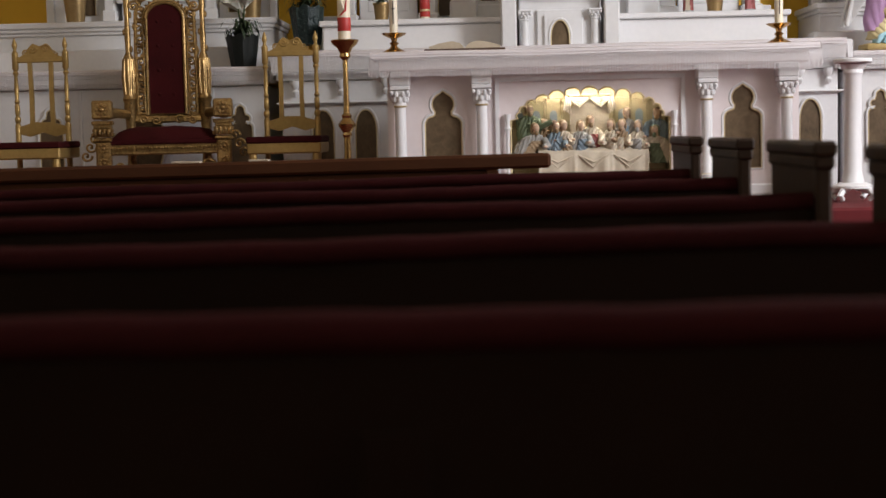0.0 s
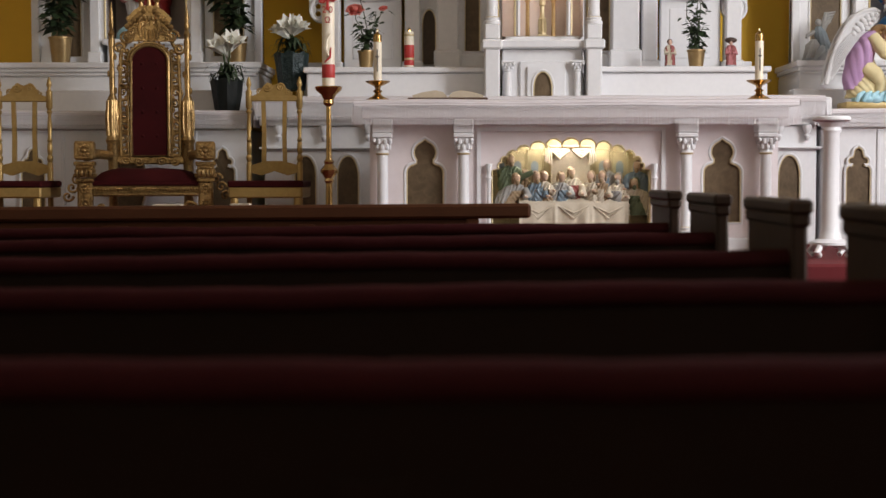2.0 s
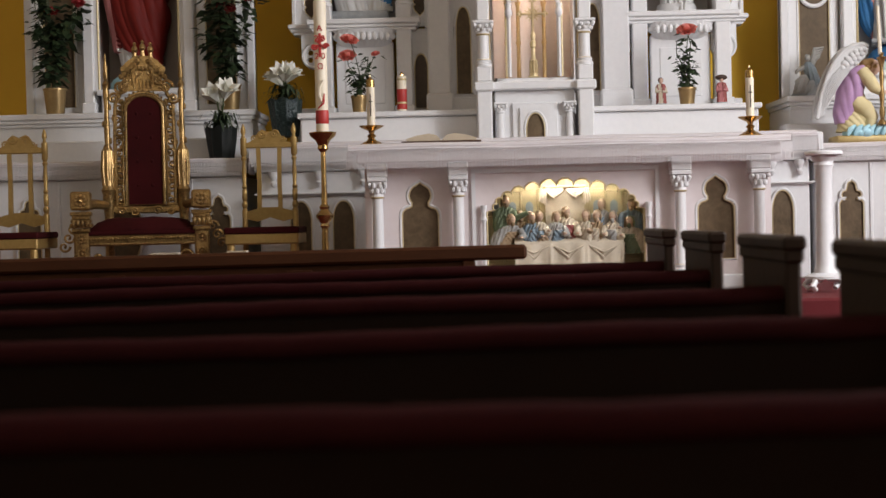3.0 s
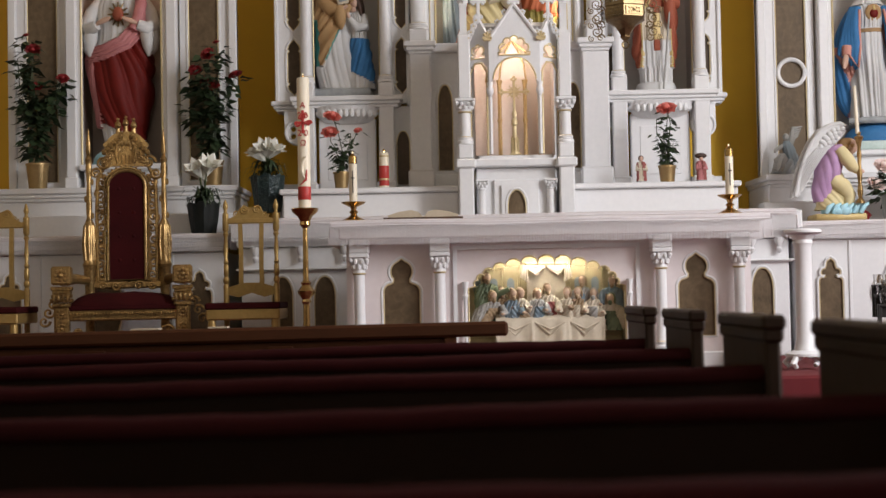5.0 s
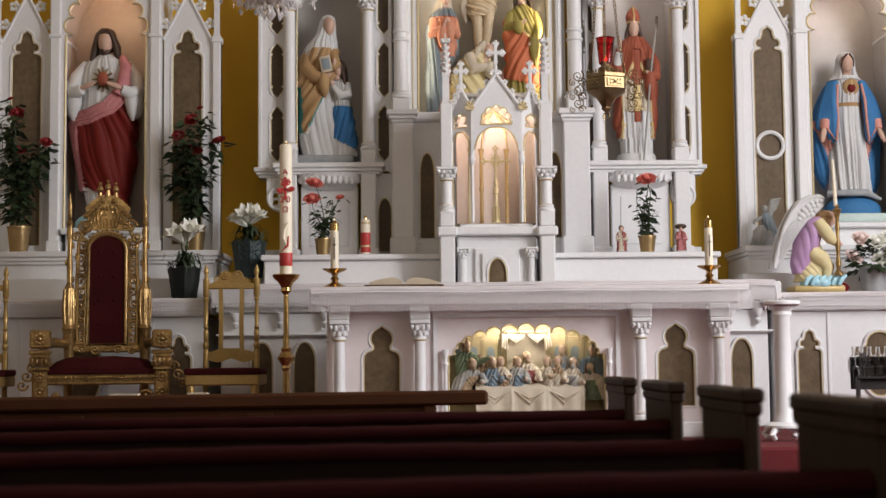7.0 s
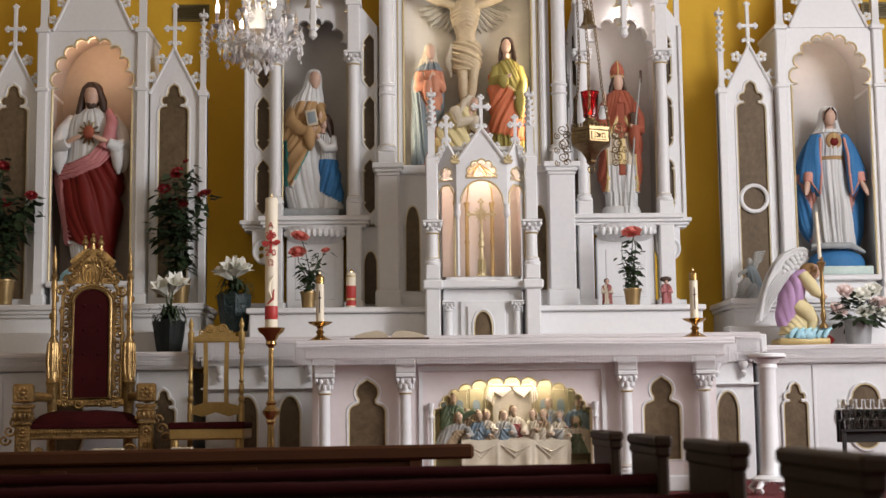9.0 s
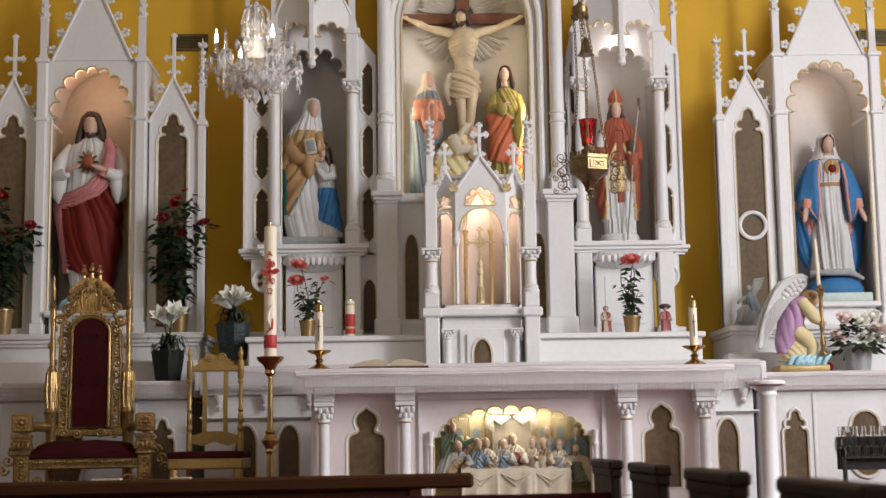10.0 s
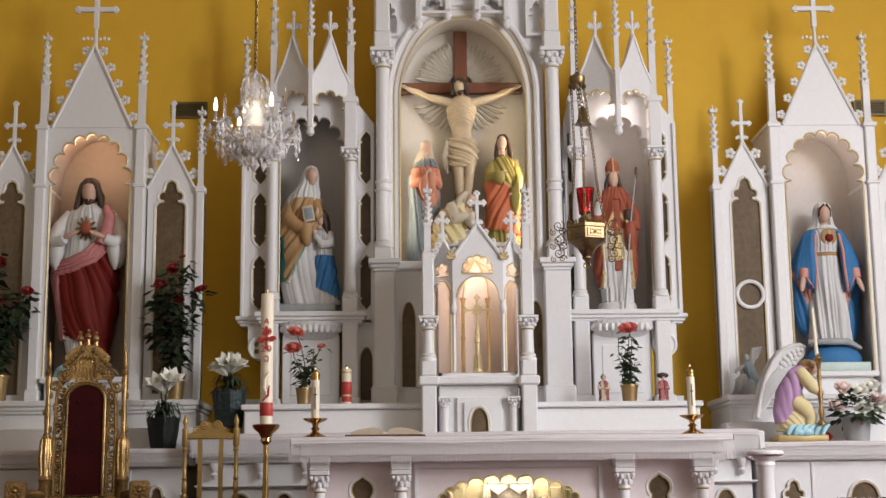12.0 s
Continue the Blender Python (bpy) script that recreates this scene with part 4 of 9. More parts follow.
for s, x in ((-1, -0.165), (1, 1.21)):
    colonnette(rr, x, YF - 0.02, 3.08, 4.72, 0.058, 0.15)
    g = Geo(WHITE)
    for zz in (3.55, 3.62):
        g.lathe(x, YF - 0.02, [(0.056, zz - 0.02), (0.068, zz - 0.008), (0.068, zz), (0.056, zz + 0.012)], 18)
    g.part("shaft_ring", rr)
    g = Geo(WHITE)
    g.box(x - 0.075, x + 0.075, YF - 0.1, YF + 0.06, 2.97, 3.08, 0.012)
    g.part("column_base", rr)
    g = Geo(WHITE)
    g.box(x - 0.07, x + 0.07, YF - 0.09, YF + 0.06, 4.72, 4.86, 0.01)
    g.box(x - 0.06, x + 0.06, YF - 0.08, YF + 0.06, 4.86, 5.6, 0.01)
    g.part("column_block", rr)
    xa, xb = ((-0.24, -0.07) if s < 0 else (1.1, 1.31))
    cornice(rr, xa - 0.04, xb + 0.04, YF - 0.15, YF + 0.12, 2.88, 2.98, "pier_cap")
    g = Geo(WHITE)
    g.box(xa, xb, YF - 0.1, YF + 0.12, 1.8, 2.9, 0.012)
    g.box(xa - 0.02, xb + 0.02, YF - 0.12, YF + 0.12, 1.8, 1.98, 0.014)
    g.part("pier", rr)
    # blind trefoil and pendants over the arch
    tx = cx + s * 0.62
    loop = crowned(tx + (0.01 if s < 0 else -0.01), 0.075, 4.86, 5.14)
    g = Geo(WHITE)
    g.plate(rect(tx - 0.1, tx + 0.1, 4.84, 5.4), [loop], YF - 0.03, YF + 0.035)
    g.part("blind_tracery", rr)
    for k, (px, pz) in enumerate(((0.36, 4.93), (0.12, 5.0))):
        g = Geo(WHITE)
        g.box(cx + s * px - 0.026, cx + s * px + 0.026, YF - 0.1, YF + 0.03, pz + 0.04, 5.6, 0.008)
        g.lathe(cx + s * px, YF - 0.035, [(0.012, pz - 0.035), (0.03, pz - 0.015), (0.036, pz + 0.01), (0.024, pz + 0.03), (0.036, pz + 0.045)], 12)
        g.part("pendant", rr)
    g = Geo(WHITE)
    lob = scalloped(cx + s * 0.24, 0.09, 5.04, 5.08, 5.16, 3, 1.1)
    g.plate(rect(cx + s * 0.24 - 0.11, cx + s * 0.24 + 0.11, 5.02, 5.5), [lob], YF - 0.07, YF + 0.03)
    g.part("tracery_board", rr)
# panelled back between the piers and the shrine
_hs = [pointed(x, 0.055, 1.98, 2.5, 2.65) for x in (0.035, 1.035)]
g = Geo(WHITE)
g.plate(rect(-0.1, 1.15, 1.8, 2.9), _hs, YF + 0.0, YF + 0.05)
g.box(-0.07, 1.1, YF - 0.06, YF + 0.12, 2.9, 2.97, 0.01)
g.box(-0.07, 1.1, YF - 0.03, YF + 0.0, 1.8, 1.95, 0.01)
g.part("back_panel", rr)
for _h in _hs:
    marble_panel(rr, _h, YF)

# ---- the shrine with its canopy, in front of the reredos
sh = thing("tabernacle_shrine", (0.54, 10.4, 1.6), "white Gothic tabernacle shrine with gilt trefoil arches and pinnacles", "shrine")
sx, sy = 0.54, 10.2
g = Geo(WHITE)
g.box(sx - 0.29, sx + 0.29, sy + 0.06, 10.9, 1.4, 1.93, 0.008)
g.box(sx - 0.165, sx + 0.165, sy + 0.035, sy + 0.07, 1.5, 1.84, 0.006)
g.box(sx - 0.27, sx + 0.27, sy + 0.06, 10.9, 1.99, 2.02, 0.006)
g.part("base", sh)
loop = pointed(sx, 0.065, 1.5, 1.65, 1.76)
g = Geo(WHITE)
g.plate(rect(sx - 0.11, sx + 0.11, 1.5, 1.8), [loop], sy + 0.015, sy + 0.04)
g.part("door_frame", sh)
marble_panel(sh, loop, sy + 0.015, MARBLE, "door_panel")
for s in (-1, 1):
    x = sx + s * 0.365
    g = Geo(WHITE)
    g.box(x - 0.055, x + 0.055, sy - 0.04, sy + 0.25, 1.4, 1.93, 0.01)
    g.box(x - 0.075, x + 0.075, sy - 0.06, sy + 0.27, 1.92, 1.99, 0.012)
    g.box(x - 0.055, x + 0.055, sy - 0.035, sy + 0.2, 1.99, 2.1, 0.01)
    g.part("pedestal", sh)
    colonnette(sh, x, sy + 0.03, 2.1, 2.43, 0.043, 0.09)
    g = Geo(WHITE)
    g.box(x - 0.045, x + 0.045, sy - 0.02, sy + 0.12, 2.43, 2.9, 0.008)
    g.part("shaft", sh)
    pinnacle(sh, x, sy + 0.04, 2.9, 3.4, 0.03)
    colonnette(sh, sx + s * 0.25, sy + 0.03, 1.5, 1.84, 0.028, 0.07, "small_column", bands=False)
    # angled side faces with a lit trefoil over a slender opening
    g = Geo(WHITE)
    ang = radians(38) * -s
    g.m = Matrix.Translation((sx + s * 0.255, sy + 0.035, 0)) @ Matrix.Rotation(-ang, 4, "Z")
    g.plate([(-0.1, 2.58), (-0.075, 2.66), (-0.03, 2.7), (0.03, 2.7), (0.075, 2.66), (0.1, 2.58), (0.1, 2.86), (0, 3.03), (-0.1, 2.86)], [scalloped(0, 0.06, 2.725, 2.755, 2.84, 3, 1.1)], -0.01, 0.02)
    g.plate(rect(-0.1, -0.075, 2.02, 2.62), [], -0.005, 0.02)
    g.plate(rect(0.075, 0.1, 2.02, 2.62), [], -0.005, 0.02)
    ob = g.part("side_face", sh)
    e2 = Geo(GILT)
    e2.m = g.m
    e2.bead(scalloped(0, 0.06, 2.725, 2.755, 2.84, 3, 1.1), -0.012, 0.005)
    e2.bead([(-0.075, 2.02), (-0.075, 2.62), (-0.03, 2.69), (0.03, 2.69), (0.075, 2.62), (0.075, 2.02)], -0.008, 0.007, closed=False)
    e2.part("gilt_edge", ob)
    for k in range(4):
        piece("crocket", CROCKET, sh, (sx + s * (0.33 - 0.02 * k), sy - 0.01 + 0.01 * k, 2.87 + 0.045 * k), 0.9)
    finial_cross(sh, sx + s * 0.255, sy + 0.03, 2.99, 3.2, 0.035)
# front gable with trefoil
tre = scalloped(sx, 0.115, 2.738, 2.765, 2.875, 5, 1.15)
arch = pointed(sx, 0.155, 2.5, 2.56, 2.72, 8)[2:]
g = Geo(WHITE)
g.plate([(sx - 0.185, 2.85), (sx - 0.185, 2.5), *arch[::-1], (sx + 0.185, 2.5), (sx + 0.185, 2.85), (sx, 3.1)], [tre], sy - 0.045, sy - 0.015)
for e in (-1, 1):
    g.tube([(sx + e * 0.185, sy - 0.05, 2.85), (sx, sy - 0.05, 3.11)], 0.013, 6)
    g.lathe(sx + e * 0.18, sy - 0.04, [(0.01, 2.44), (0.024, 2.46), (0.027, 2.49), (0.018, 2.51), (0.024, 2.54)], 10)
fg = g.part("front_gable", sh)
g = Geo(GILT)
g.bead(tre, sy - 0.047, 0.007)
g.bead(arch, sy - 0.047, 0.006, closed=False)
g.part("gilt_edge", fg)
for e in (-1, 1):
    for k in range(3):
        u = 0.2 + 0.28 * k
        piece("crocket", CROCKET, fg, (sx + e * (0.185 * (1 - u) + 0.022), sy - 0.03, 2.85 + 0.25 * u + 0.012), 0.8)
finial_cross(sh, sx, sy - 0.03, 3.07, 3.34, 0.05)
for e in (-1, 1):
    g = Geo(GILT)
    rosette_at = (sx + e * 0.195, sy - 0.06, 2.86)
    for k in range(5):
        a = math.pi * k / 4
        g.tube([rosette_at, (rosette_at[0] + 0.035 * math.cos(a), sy - 0.065, 2.86 + 0.045 * math.sin(a))], [0.008, 0.011], 6)
    g.box(sx + e * 0.195 - 0.028, sx + e * 0.195 + 0.028, sy - 0.07, sy - 0.04, 2.84, 2.856, 0.003)
    g.part("gilt_fleuron", sh, "small gilt leaf ornament")
g = Geo(PEACH)
_lo = pointed(sx, 0.29, 2.02, 2.75, 2.96, 8)
g.shell(_lo, sy + 0.06, sy + 0.36)
g.part("shrine_lining", sh, "pale rose lining of the lit shrine")
for x in (sx - 0.1, sx - 0.19, sx + 0.09, sx + 0.19):
    g = Geo(PEARL)
    w = 0.016 if abs(x - sx) < 0.15 else 0.01
    g.lathe(x, sy + 0.27, [(w * 1.5, 2.02), (w, 2.05), (w * 0.9, 2.28), (w * 1.3, 2.3), (w * 0.9, 2.32), (w * 0.9, 2.56), (w * 1.5, 2.6)], 10)
    g.part("gilt_colonnette", sh, "thin gold colonnette inside the shrine")
for x in (-0.2, -0.1, 0.1, 0.2):
    g = Geo(PEARL)
    g.tube([(sx + x, sy + 0.28, 2.6), (sx + x * 0.85, sy + 0.285, 2.72), (sx + x * 0.45, sy + 0.3, 2.83), (sx, sy + 0.31, 2.9)], 0.007, 6)
    g.part("vault_rib", sh, "thin gold vault rib")
g = Geo(WHITE)
g.box(sx - 0.3, sx + 0.3, sy - 0.01, 10.9, 1.93, 1.99, 0.01)
g.part("middle_ledge", sh)
g = Geo(WHITE)
g.box(sx - 0.31, sx + 0.31, sy + 0.1, 10.9, 2.97, 3.0, 0.006)
g.part("roof", sh)
# altar cross inside
cr = thing("altar_crucifix", (sx, sy + 0.12, 2.02), "small gold altar cross on a tall stem inside the shrine", "cross")
g = Geo(GILT)
g.box(sx - 0.04, sx + 0.04, sy + 0.08, sy + 0.16, 2.02, 2.035, 0.004)
g.lathe(sx, sy + 0.12, [(0.03, 2.035), (0.03, 2.05), (0.022, 2.06), (0.022, 2.14), (0.027, 2.15), (0.016, 2.165), (0.014, 2.24), (0.022, 2.25), (0.022, 2.28), (0.012, 2.3), (0.02, 2.33), (0.008, 2.36)], 8)
for k in range(8):
    q = 2 * math.pi * k / 8
    g.lathe(sx + 0.026 * math.cos(q), sy + 0.12 + 0.026 * math.sin(q), [(0.006, 2.05), (0.005, 2.12), (0.001, 2.155)], 5)
g.part("stem", cr)
g = Geo(GILT)
g.box(sx - 0.009, sx + 0.009, sy + 0.113, sy + 0.127, 2.34, 2.58, 0.003)
g.box(sx - 0.09, sx + 0.09, sy + 0.114, sy + 0.126, 2.481, 2.499, 0.003)
for dx, dz in ((-0.09, 2.49), (0.09, 2.49), (0, 2.585)):
    for q in range(4):
        g.ball((sx + dx + 0.015 * math.cos(q * 1.571), sy + 0.12, dz + 0.015 * math.sin(q * 1.571)), (0.011, 0.008, 0.011), 7, 5)
for q in range(12):
    r_ = 0.062 if q % 3 else 0.05
    g.tube([(sx + 0.015 * math.cos(q * 0.524), sy + 0.122, 2.49 + 0.015 * math.sin(q * 0.524)), (sx + r_ * math.cos(q * 0.524 + 0.1), sy + 0.122, 2.49 + r_ * math.sin(q * 0.524 + 0.1))], [0.006, 0.002], 5)
g.tube([(sx + 0.034 * math.cos(q * 0.4488), sy + 0.12, 2.49 + 0.034 * math.sin(q * 0.4488)) for q in range(14)], 0.004, 6, True)
g.part("cross", cr)

# ---- shelves and the old high altar under the reredos
ha = thing("high_altar", (0.5, 10.5, SANC), "white high altar with shelf, marble lancets and pendant corbels", "altar")
for x0, x1 in ((-1.19, 0.16), (0.93, 2.2)):
    g = Geo(WHITE)
    g.box(x0, x1, 10.46, 10.97, 1.56, 1.775, 0.01)
    g.part("gradine_riser", ha)
    g = Geo(WHITE)
    g.box(x0 - 0.02, x1 + 0.02, 10.42, 10.97, 1.775, 1.815, 0.008)
    g.part("gradine", ha)
g = Geo(WHITE)
g.box(-1.48, 2.52, 10.28, 11.0, SANC, 1.38, 0.01)
g.part("body", ha)
g = Geo(WHITE)
g.box(-1.51, 2.56, 10.24, 11.0, 1.38, 1.44, 0.008)
g.part("moulding", ha)
g = Geo(WHITE)
g.box(-1.53, 2.6, 10.17, 11.0, 1.44, 1.575, 0.01)
g.part("slab", ha)
for x in (-0.87, -1.18, 2.32):
    marble_panel(ha, pointed(x, 0.075, 0.7, 1.02, 1.16), 10.265, MARBLE)
for x in (-1.37, -1.04, -0.72, 2.24, 2.44):
    g = Geo(WHITE)
    g.lathe(x, 10.24, [(0.006, 1.265), (0.02, 1.28), (0.024, 1.3), (0.014, 1.315), (0.026, 1.335), (0.036, 1.36), (0.036, 1.38)], 10)
    g.part("pendant", ha)
cornice(ha, -1.51, 2.55, 10.235, 10.3, 1.195, 1.225, "string_course")
lace_cloth("altar_cloth", (0.6, 10.15, 1.58), -1.53, 2.55, 10.15, 10.6, 1.586, 0.17, "white linen cloth with lace fringe on the high altar", 9, left=False)


# ---- the free-standing altar table
at_ = thing("altar_table", (0.66, 9.3, SANC), "white altar table with four columns, marble panels and a carved recess", "altar")
TY = 8.985
sc = scalloped(0.655, 0.5, 0.66, 1.06, 1.24, 13, 1.08)
panels = [keyed(x, 0.115, 0.72, 1.245) for x in (-0.27, 1.61)]
g = Geo(PINKWHITE)
g.plate(rect(-0.62, 1.96, SANC, 1.37), [sc, *panels], TY, TY + 0.05)
g.box(-0.62, 1.96, TY + 0.3, 9.7, SANC, 1.37, 0.005)
for x0, x1 in ((-0.62, -0.58), (1.92, 1.96)):
    g.box(x0, x1, TY + 0.051, TY + 0.31, SANC, 1.37, 0.004)
g.part("front", at_)
for p in panels:
    marble_panel(at_, p, TY + 0.002)
g = Geo(GILT)
g.bead(sc[2:] + sc[:2], TY - 0.002, 0.006, closed=False)
g.part("gilt_edge", at_)
g = Geo(RGOLD)
g.shell(rect(0.15, 1.16, 0.64, 1.26), TY + 0.05, TY + 0.24)
g.part("recess_lining", at_, "gold painted lining of the relief recess")
g = Geo(WHITE)
g.plate(rect(0.06, 1.25, 0.6, 1.32), [rect(0.085, 1.225, 0.63, 1.295)], TY - 0.018, TY + 0.001)
g.box(-0.62, 1.96, TY - 0.04, TY + 0.001, SANC, 0.62, 0.008)
g.part("frame_moulding", at_)
g = Geo(PINKWHITE)
g.box(-0.66, 2.0, 8.86, 9.72, 1.37, 1.475, 0.008)
g.part("table_slab", at_)
for x in (-0.535, -0.025, 1.375, 1.87):
    g = Geo(WHITE)
    g.box(x - 0.075, x + 0.075, TY - 0.14, TY + 0.002, SANC, 0.64, 0.01)
    g.part("column_base", at_)
    g = Geo(WHITE)
    g.box(x - 0.065, x + 0.065, TY - 0.13, TY + 0.002, 1.28, 1.37, 0.008)
    g.part("column_block", at_)
    colonnette(at_, x, TY - 0.07, 0.64, 1.28, 0.036, 0.12)
for x in (0.135, 1.18):
    g = Geo(WHITE)
    g.lathe(x, TY - 0.03, [(0.014, 0.66), (0.012, 0.7), (0.012, 0.98), (0.02, 1.0), (0.012, 1.02), (0.016, 1.05), (0.022, 1.09)], 10)
    g.part("slim_shaft", at_)
lace_cloth("altar_cloth", (0.66, 8.8, 1.48), -0.705, 2.05, 8.8, 9.74, 1.487, 0.155, "white linen altar cloth with deep lace fringe on the table", 3)


def ridge(s):
    """Rounded cloth ridges with sharp valleys, -0.5 to 0.5."""
    return 0.8 * (abs(math.sin(1.6 * s)) ** 0.7 - 0.5) + 0.4 * (abs(math.sin(2.7 * s + 0.8)) - 0.5)


def along(pts, x, z):
    """Distance of x, z from a bent line, and how far below it the point lies."""
    best, below = 9.0, 0.0
    for (ax, az), (bx, bz) in zip(pts, pts[1:]):
        dx, dz = bx - ax, bz - az
        t = min(1.0, max(0.0, ((x - ax) * dx + (z - az) * dz) / (dx * dx + dz * dz)))
        d = math.hypot(x - ax - t * dx, z - az - t * dz)
        if d < best:
            best, below = d, az + t * dz - z
    return best, below


def drape(g, at, rows, look_of, seed=0.0, n=170, sub=16):
    """A draped solid: rows of (z, x, y, rx, ry) about at; look_of(x, z, a, front) gives (material, lift)."""
    ox, oy, oz = at
    pts = [rows[0], *rows, rows[-1]]
    fine = []
    for k in range(1, len(pts) - 2):
        p0, p1, p2, p3 = pts[k - 1:k + 3]
        for q in range(sub):
            t = q / sub
            fine.append([0.5 * (2 * b + (c - a) * t + (2 * a - 5 * b + 4 * c - d) * t * t + (3 * b - a - 3 * c + d) * t ** 3) for a, b, c, d in zip(p0, p1, p2, p3)])
    fine.append(list(rows[-1]))
    verts, faces, mats = [], [], []
    for z, x, y, rx, ry in fine:
        for k in range(n):
            a = 2 * math.pi * k / n
            ca, sa = math.cos(a), math.sin(a)
            px, py = x + rx * ca, y + ry * sa
            m, lift = look_of(px, z, math.degrees(a), sa < 0.15)
            lift = 1.35 * lift + 0.006 * math.sin(13 * z + 3 * a + seed) * min(1, rx / 0.1)
            verts.append((ox + px + lift * ca, oy + py + lift * sa, oz + z))
    for r in range(len(fine) - 1):
        z, x, y, rx, ry = [(p + q) / 2 for p, q in zip(fine[r], fine[r + 1])]
        for k in range(n):
            a = 2 * math.pi * (k + 0.5) / n
            m, _ = look_of(x + rx * math.cos(a), z, math.degrees(a), math.sin(a) < 0.15)
            g.use(m)
            mats.append(g.cur)
            faces.append((r * n + k, r * n + (k + 1) % n, (r + 1) * n + (k + 1) % n, (r + 1) * n + k))
    faces += [tuple(range(n)), tuple((len(fine) - 1) * n + k for k in range(n))]
    mats += [mats[0], mats[-1]]
    g.put(verts, faces, mats)


def plain_head(g, c, r, turn=0.0, tilt=0.0, skin=None):
    """A plain oval head, narrow at the chin, on a neck."""
    old = g.m
    g.m = Matrix.Translation(c) @ Euler((tilt, 0, turn)).to_matrix().to_4x4()
    g.use(skin or SKIN).rings([(-1.12 * r, 0, -0.28 * r, 0.22 * r, 0.25 * r), (-0.9 * r, 0, -0.2 * r, 0.46 * r, 0.55 * r), (-0.4 * r, 0, -0.1 * r, 0.68 * r, 0.78 * r), (0.1 * r, 0, -0.05 * r, 0.75 * r, 0.86 * r), (0.6 * r, 0, 0, 0.66 * r, 0.78 * r), (0.95 * r, 0, 0.05 * r, 0.3 * r, 0.4 * r)], 20)
    g.tube([(0, 0.1 * r, -0.7 * r), (0, 0.15 * r, -1.7 * r)], [0.42 * r, 0.5 * r], 10)
    g.m = old


def long_hair(g, c, r, down, wide=1.0, mat=None, beard=False):
    x, y, z = c
    g.use(mat or HAIR)
    g.ball((x, y + 0.12 * r, z + 0.46 * r), (0.9 * r, 0.98 * r, 0.72 * r), 18, 12)
    g.ball((x, y + 0.3 * r, z - 0.05 * r), (0.88 * r, 0.8 * r, 0.95 * r), 16, 10)
    for s in (-1, 1):
        for k in range(4):
            o = 0.22 * r * k
            g.tube([(x + s * 0.14 * r, y - 0.72 * r + o, z + 0.95 * r - 0.1 * o), (x + s * 0.62 * r, y - 0.62 * r + o, z + 0.45 * r), (x + s * (0.86 + 0.05 * (k % 2)) * r * wide, y - 0.25 * r + o, z - 0.45 * r), (x + s * (1.08 - 0.06 * k) * r * wide, y - 0.25 * r + 0.6 * o, z - 0.62 * r - 0.5 * down), (x + s * (1.2 - 0.1 * k) * r * wide, y - 0.35 * r + 0.5 * o, z - 0.7 * r - down * (1 - 0.08 * k))],
                   [0.1 * r, 0.22 * r, 0.3 * r, 0.28 * r, 0.08 * r], 8)
    if beard:
        g.rings([(z - 1.42 * r, x, y - 0.45 * r, 0.1 * r, 0.1 * r), (z - 1.15 * r, x, y - 0.42 * r, 0.36 * r, 0.36 * r), (z - 0.85 * r, x, y - 0.36 * r, 0.5 * r, 0.5 * r), (z - 0.6 * r, x, y - 0.3 * r, 0.56 * r, 0.5 * r)], 16, 4, 0.04)


def plain_hand(g, p, q, r=0.026):
    """A closed plain hand from the wrist p towards q."""
    p, q = Vector(p), Vector(q)
    g.use(SKIN).tube([p, p.lerp(q, 0.35), p.lerp(q, 0.7), q], [r * 0.75, r, r * 0.95, r * 0.4], 9, flat=0.7)


def sleeve(g, mat, pts, radii, cuff=None):
    g.use(mat).tube(pts, radii, 14)
    if cuff:
        a = Vector(pts[-1])
        g.tube([a + Vector((0, 0.01, 0.025)), a + Vector((0, 0.012, -cuff * 0.3)), a + Vector((0.005, 0.018, -cuff * 0.7)), a + Vector((0.008, 0.02, -cuff))], [0.05, 0.056, 0.042, 0.012], 14)


# the painted relief in the recess
RY = TY + 0.2
rel = thing("relief_carving", (0.66, TY + 0.15, 0.62), "painted relief of small robed figures at a long table", "relief")
for k in range(9):
    x = 0.215 + 0.11 * k
    g = Geo(RGOLD)
    g.box(x - 0.05, x + 0.05, RY + 0.012, RY + 0.035, 0.72, 1.15 + 0.05 * math.sin(math.pi * (k + 0.5) / 9), 0.006)
    g.box(x - 0.052, x + 0.052, RY + 0.004, RY + 0.03, 1.01, 1.022, 0.003)
    g.box(x + 0.05, x + 0.06, RY + 0.002, RY + 0.03, 0.72, 1.16, 0.003)
    p = g.part("wall_panel", rel, "gold painted panel behind the figures")
    if k not in (3, 4, 5):
        g = Geo(ROBEGREY)
        g.plate(pointed(x, 0.024, 1.03, 1.08, 1.11), [], RY + 0.004, RY + 0.014)
        g.part("blind_arch", p, "grey blue blind arch")
g = Geo(RCREAM)
g.plate(pointed(0.665, 0.125, 0.8, 1.08, 1.18), [], RY - 0.02, RY + 0.02)
g.part("canopy_back", rel)
g = Geo(RGOLD)
g.box(0.53, 0.8, RY - 0.045, RY + 0.03, 1.193, 1.21, 0.005)
g.part("curtain_rail", rel)
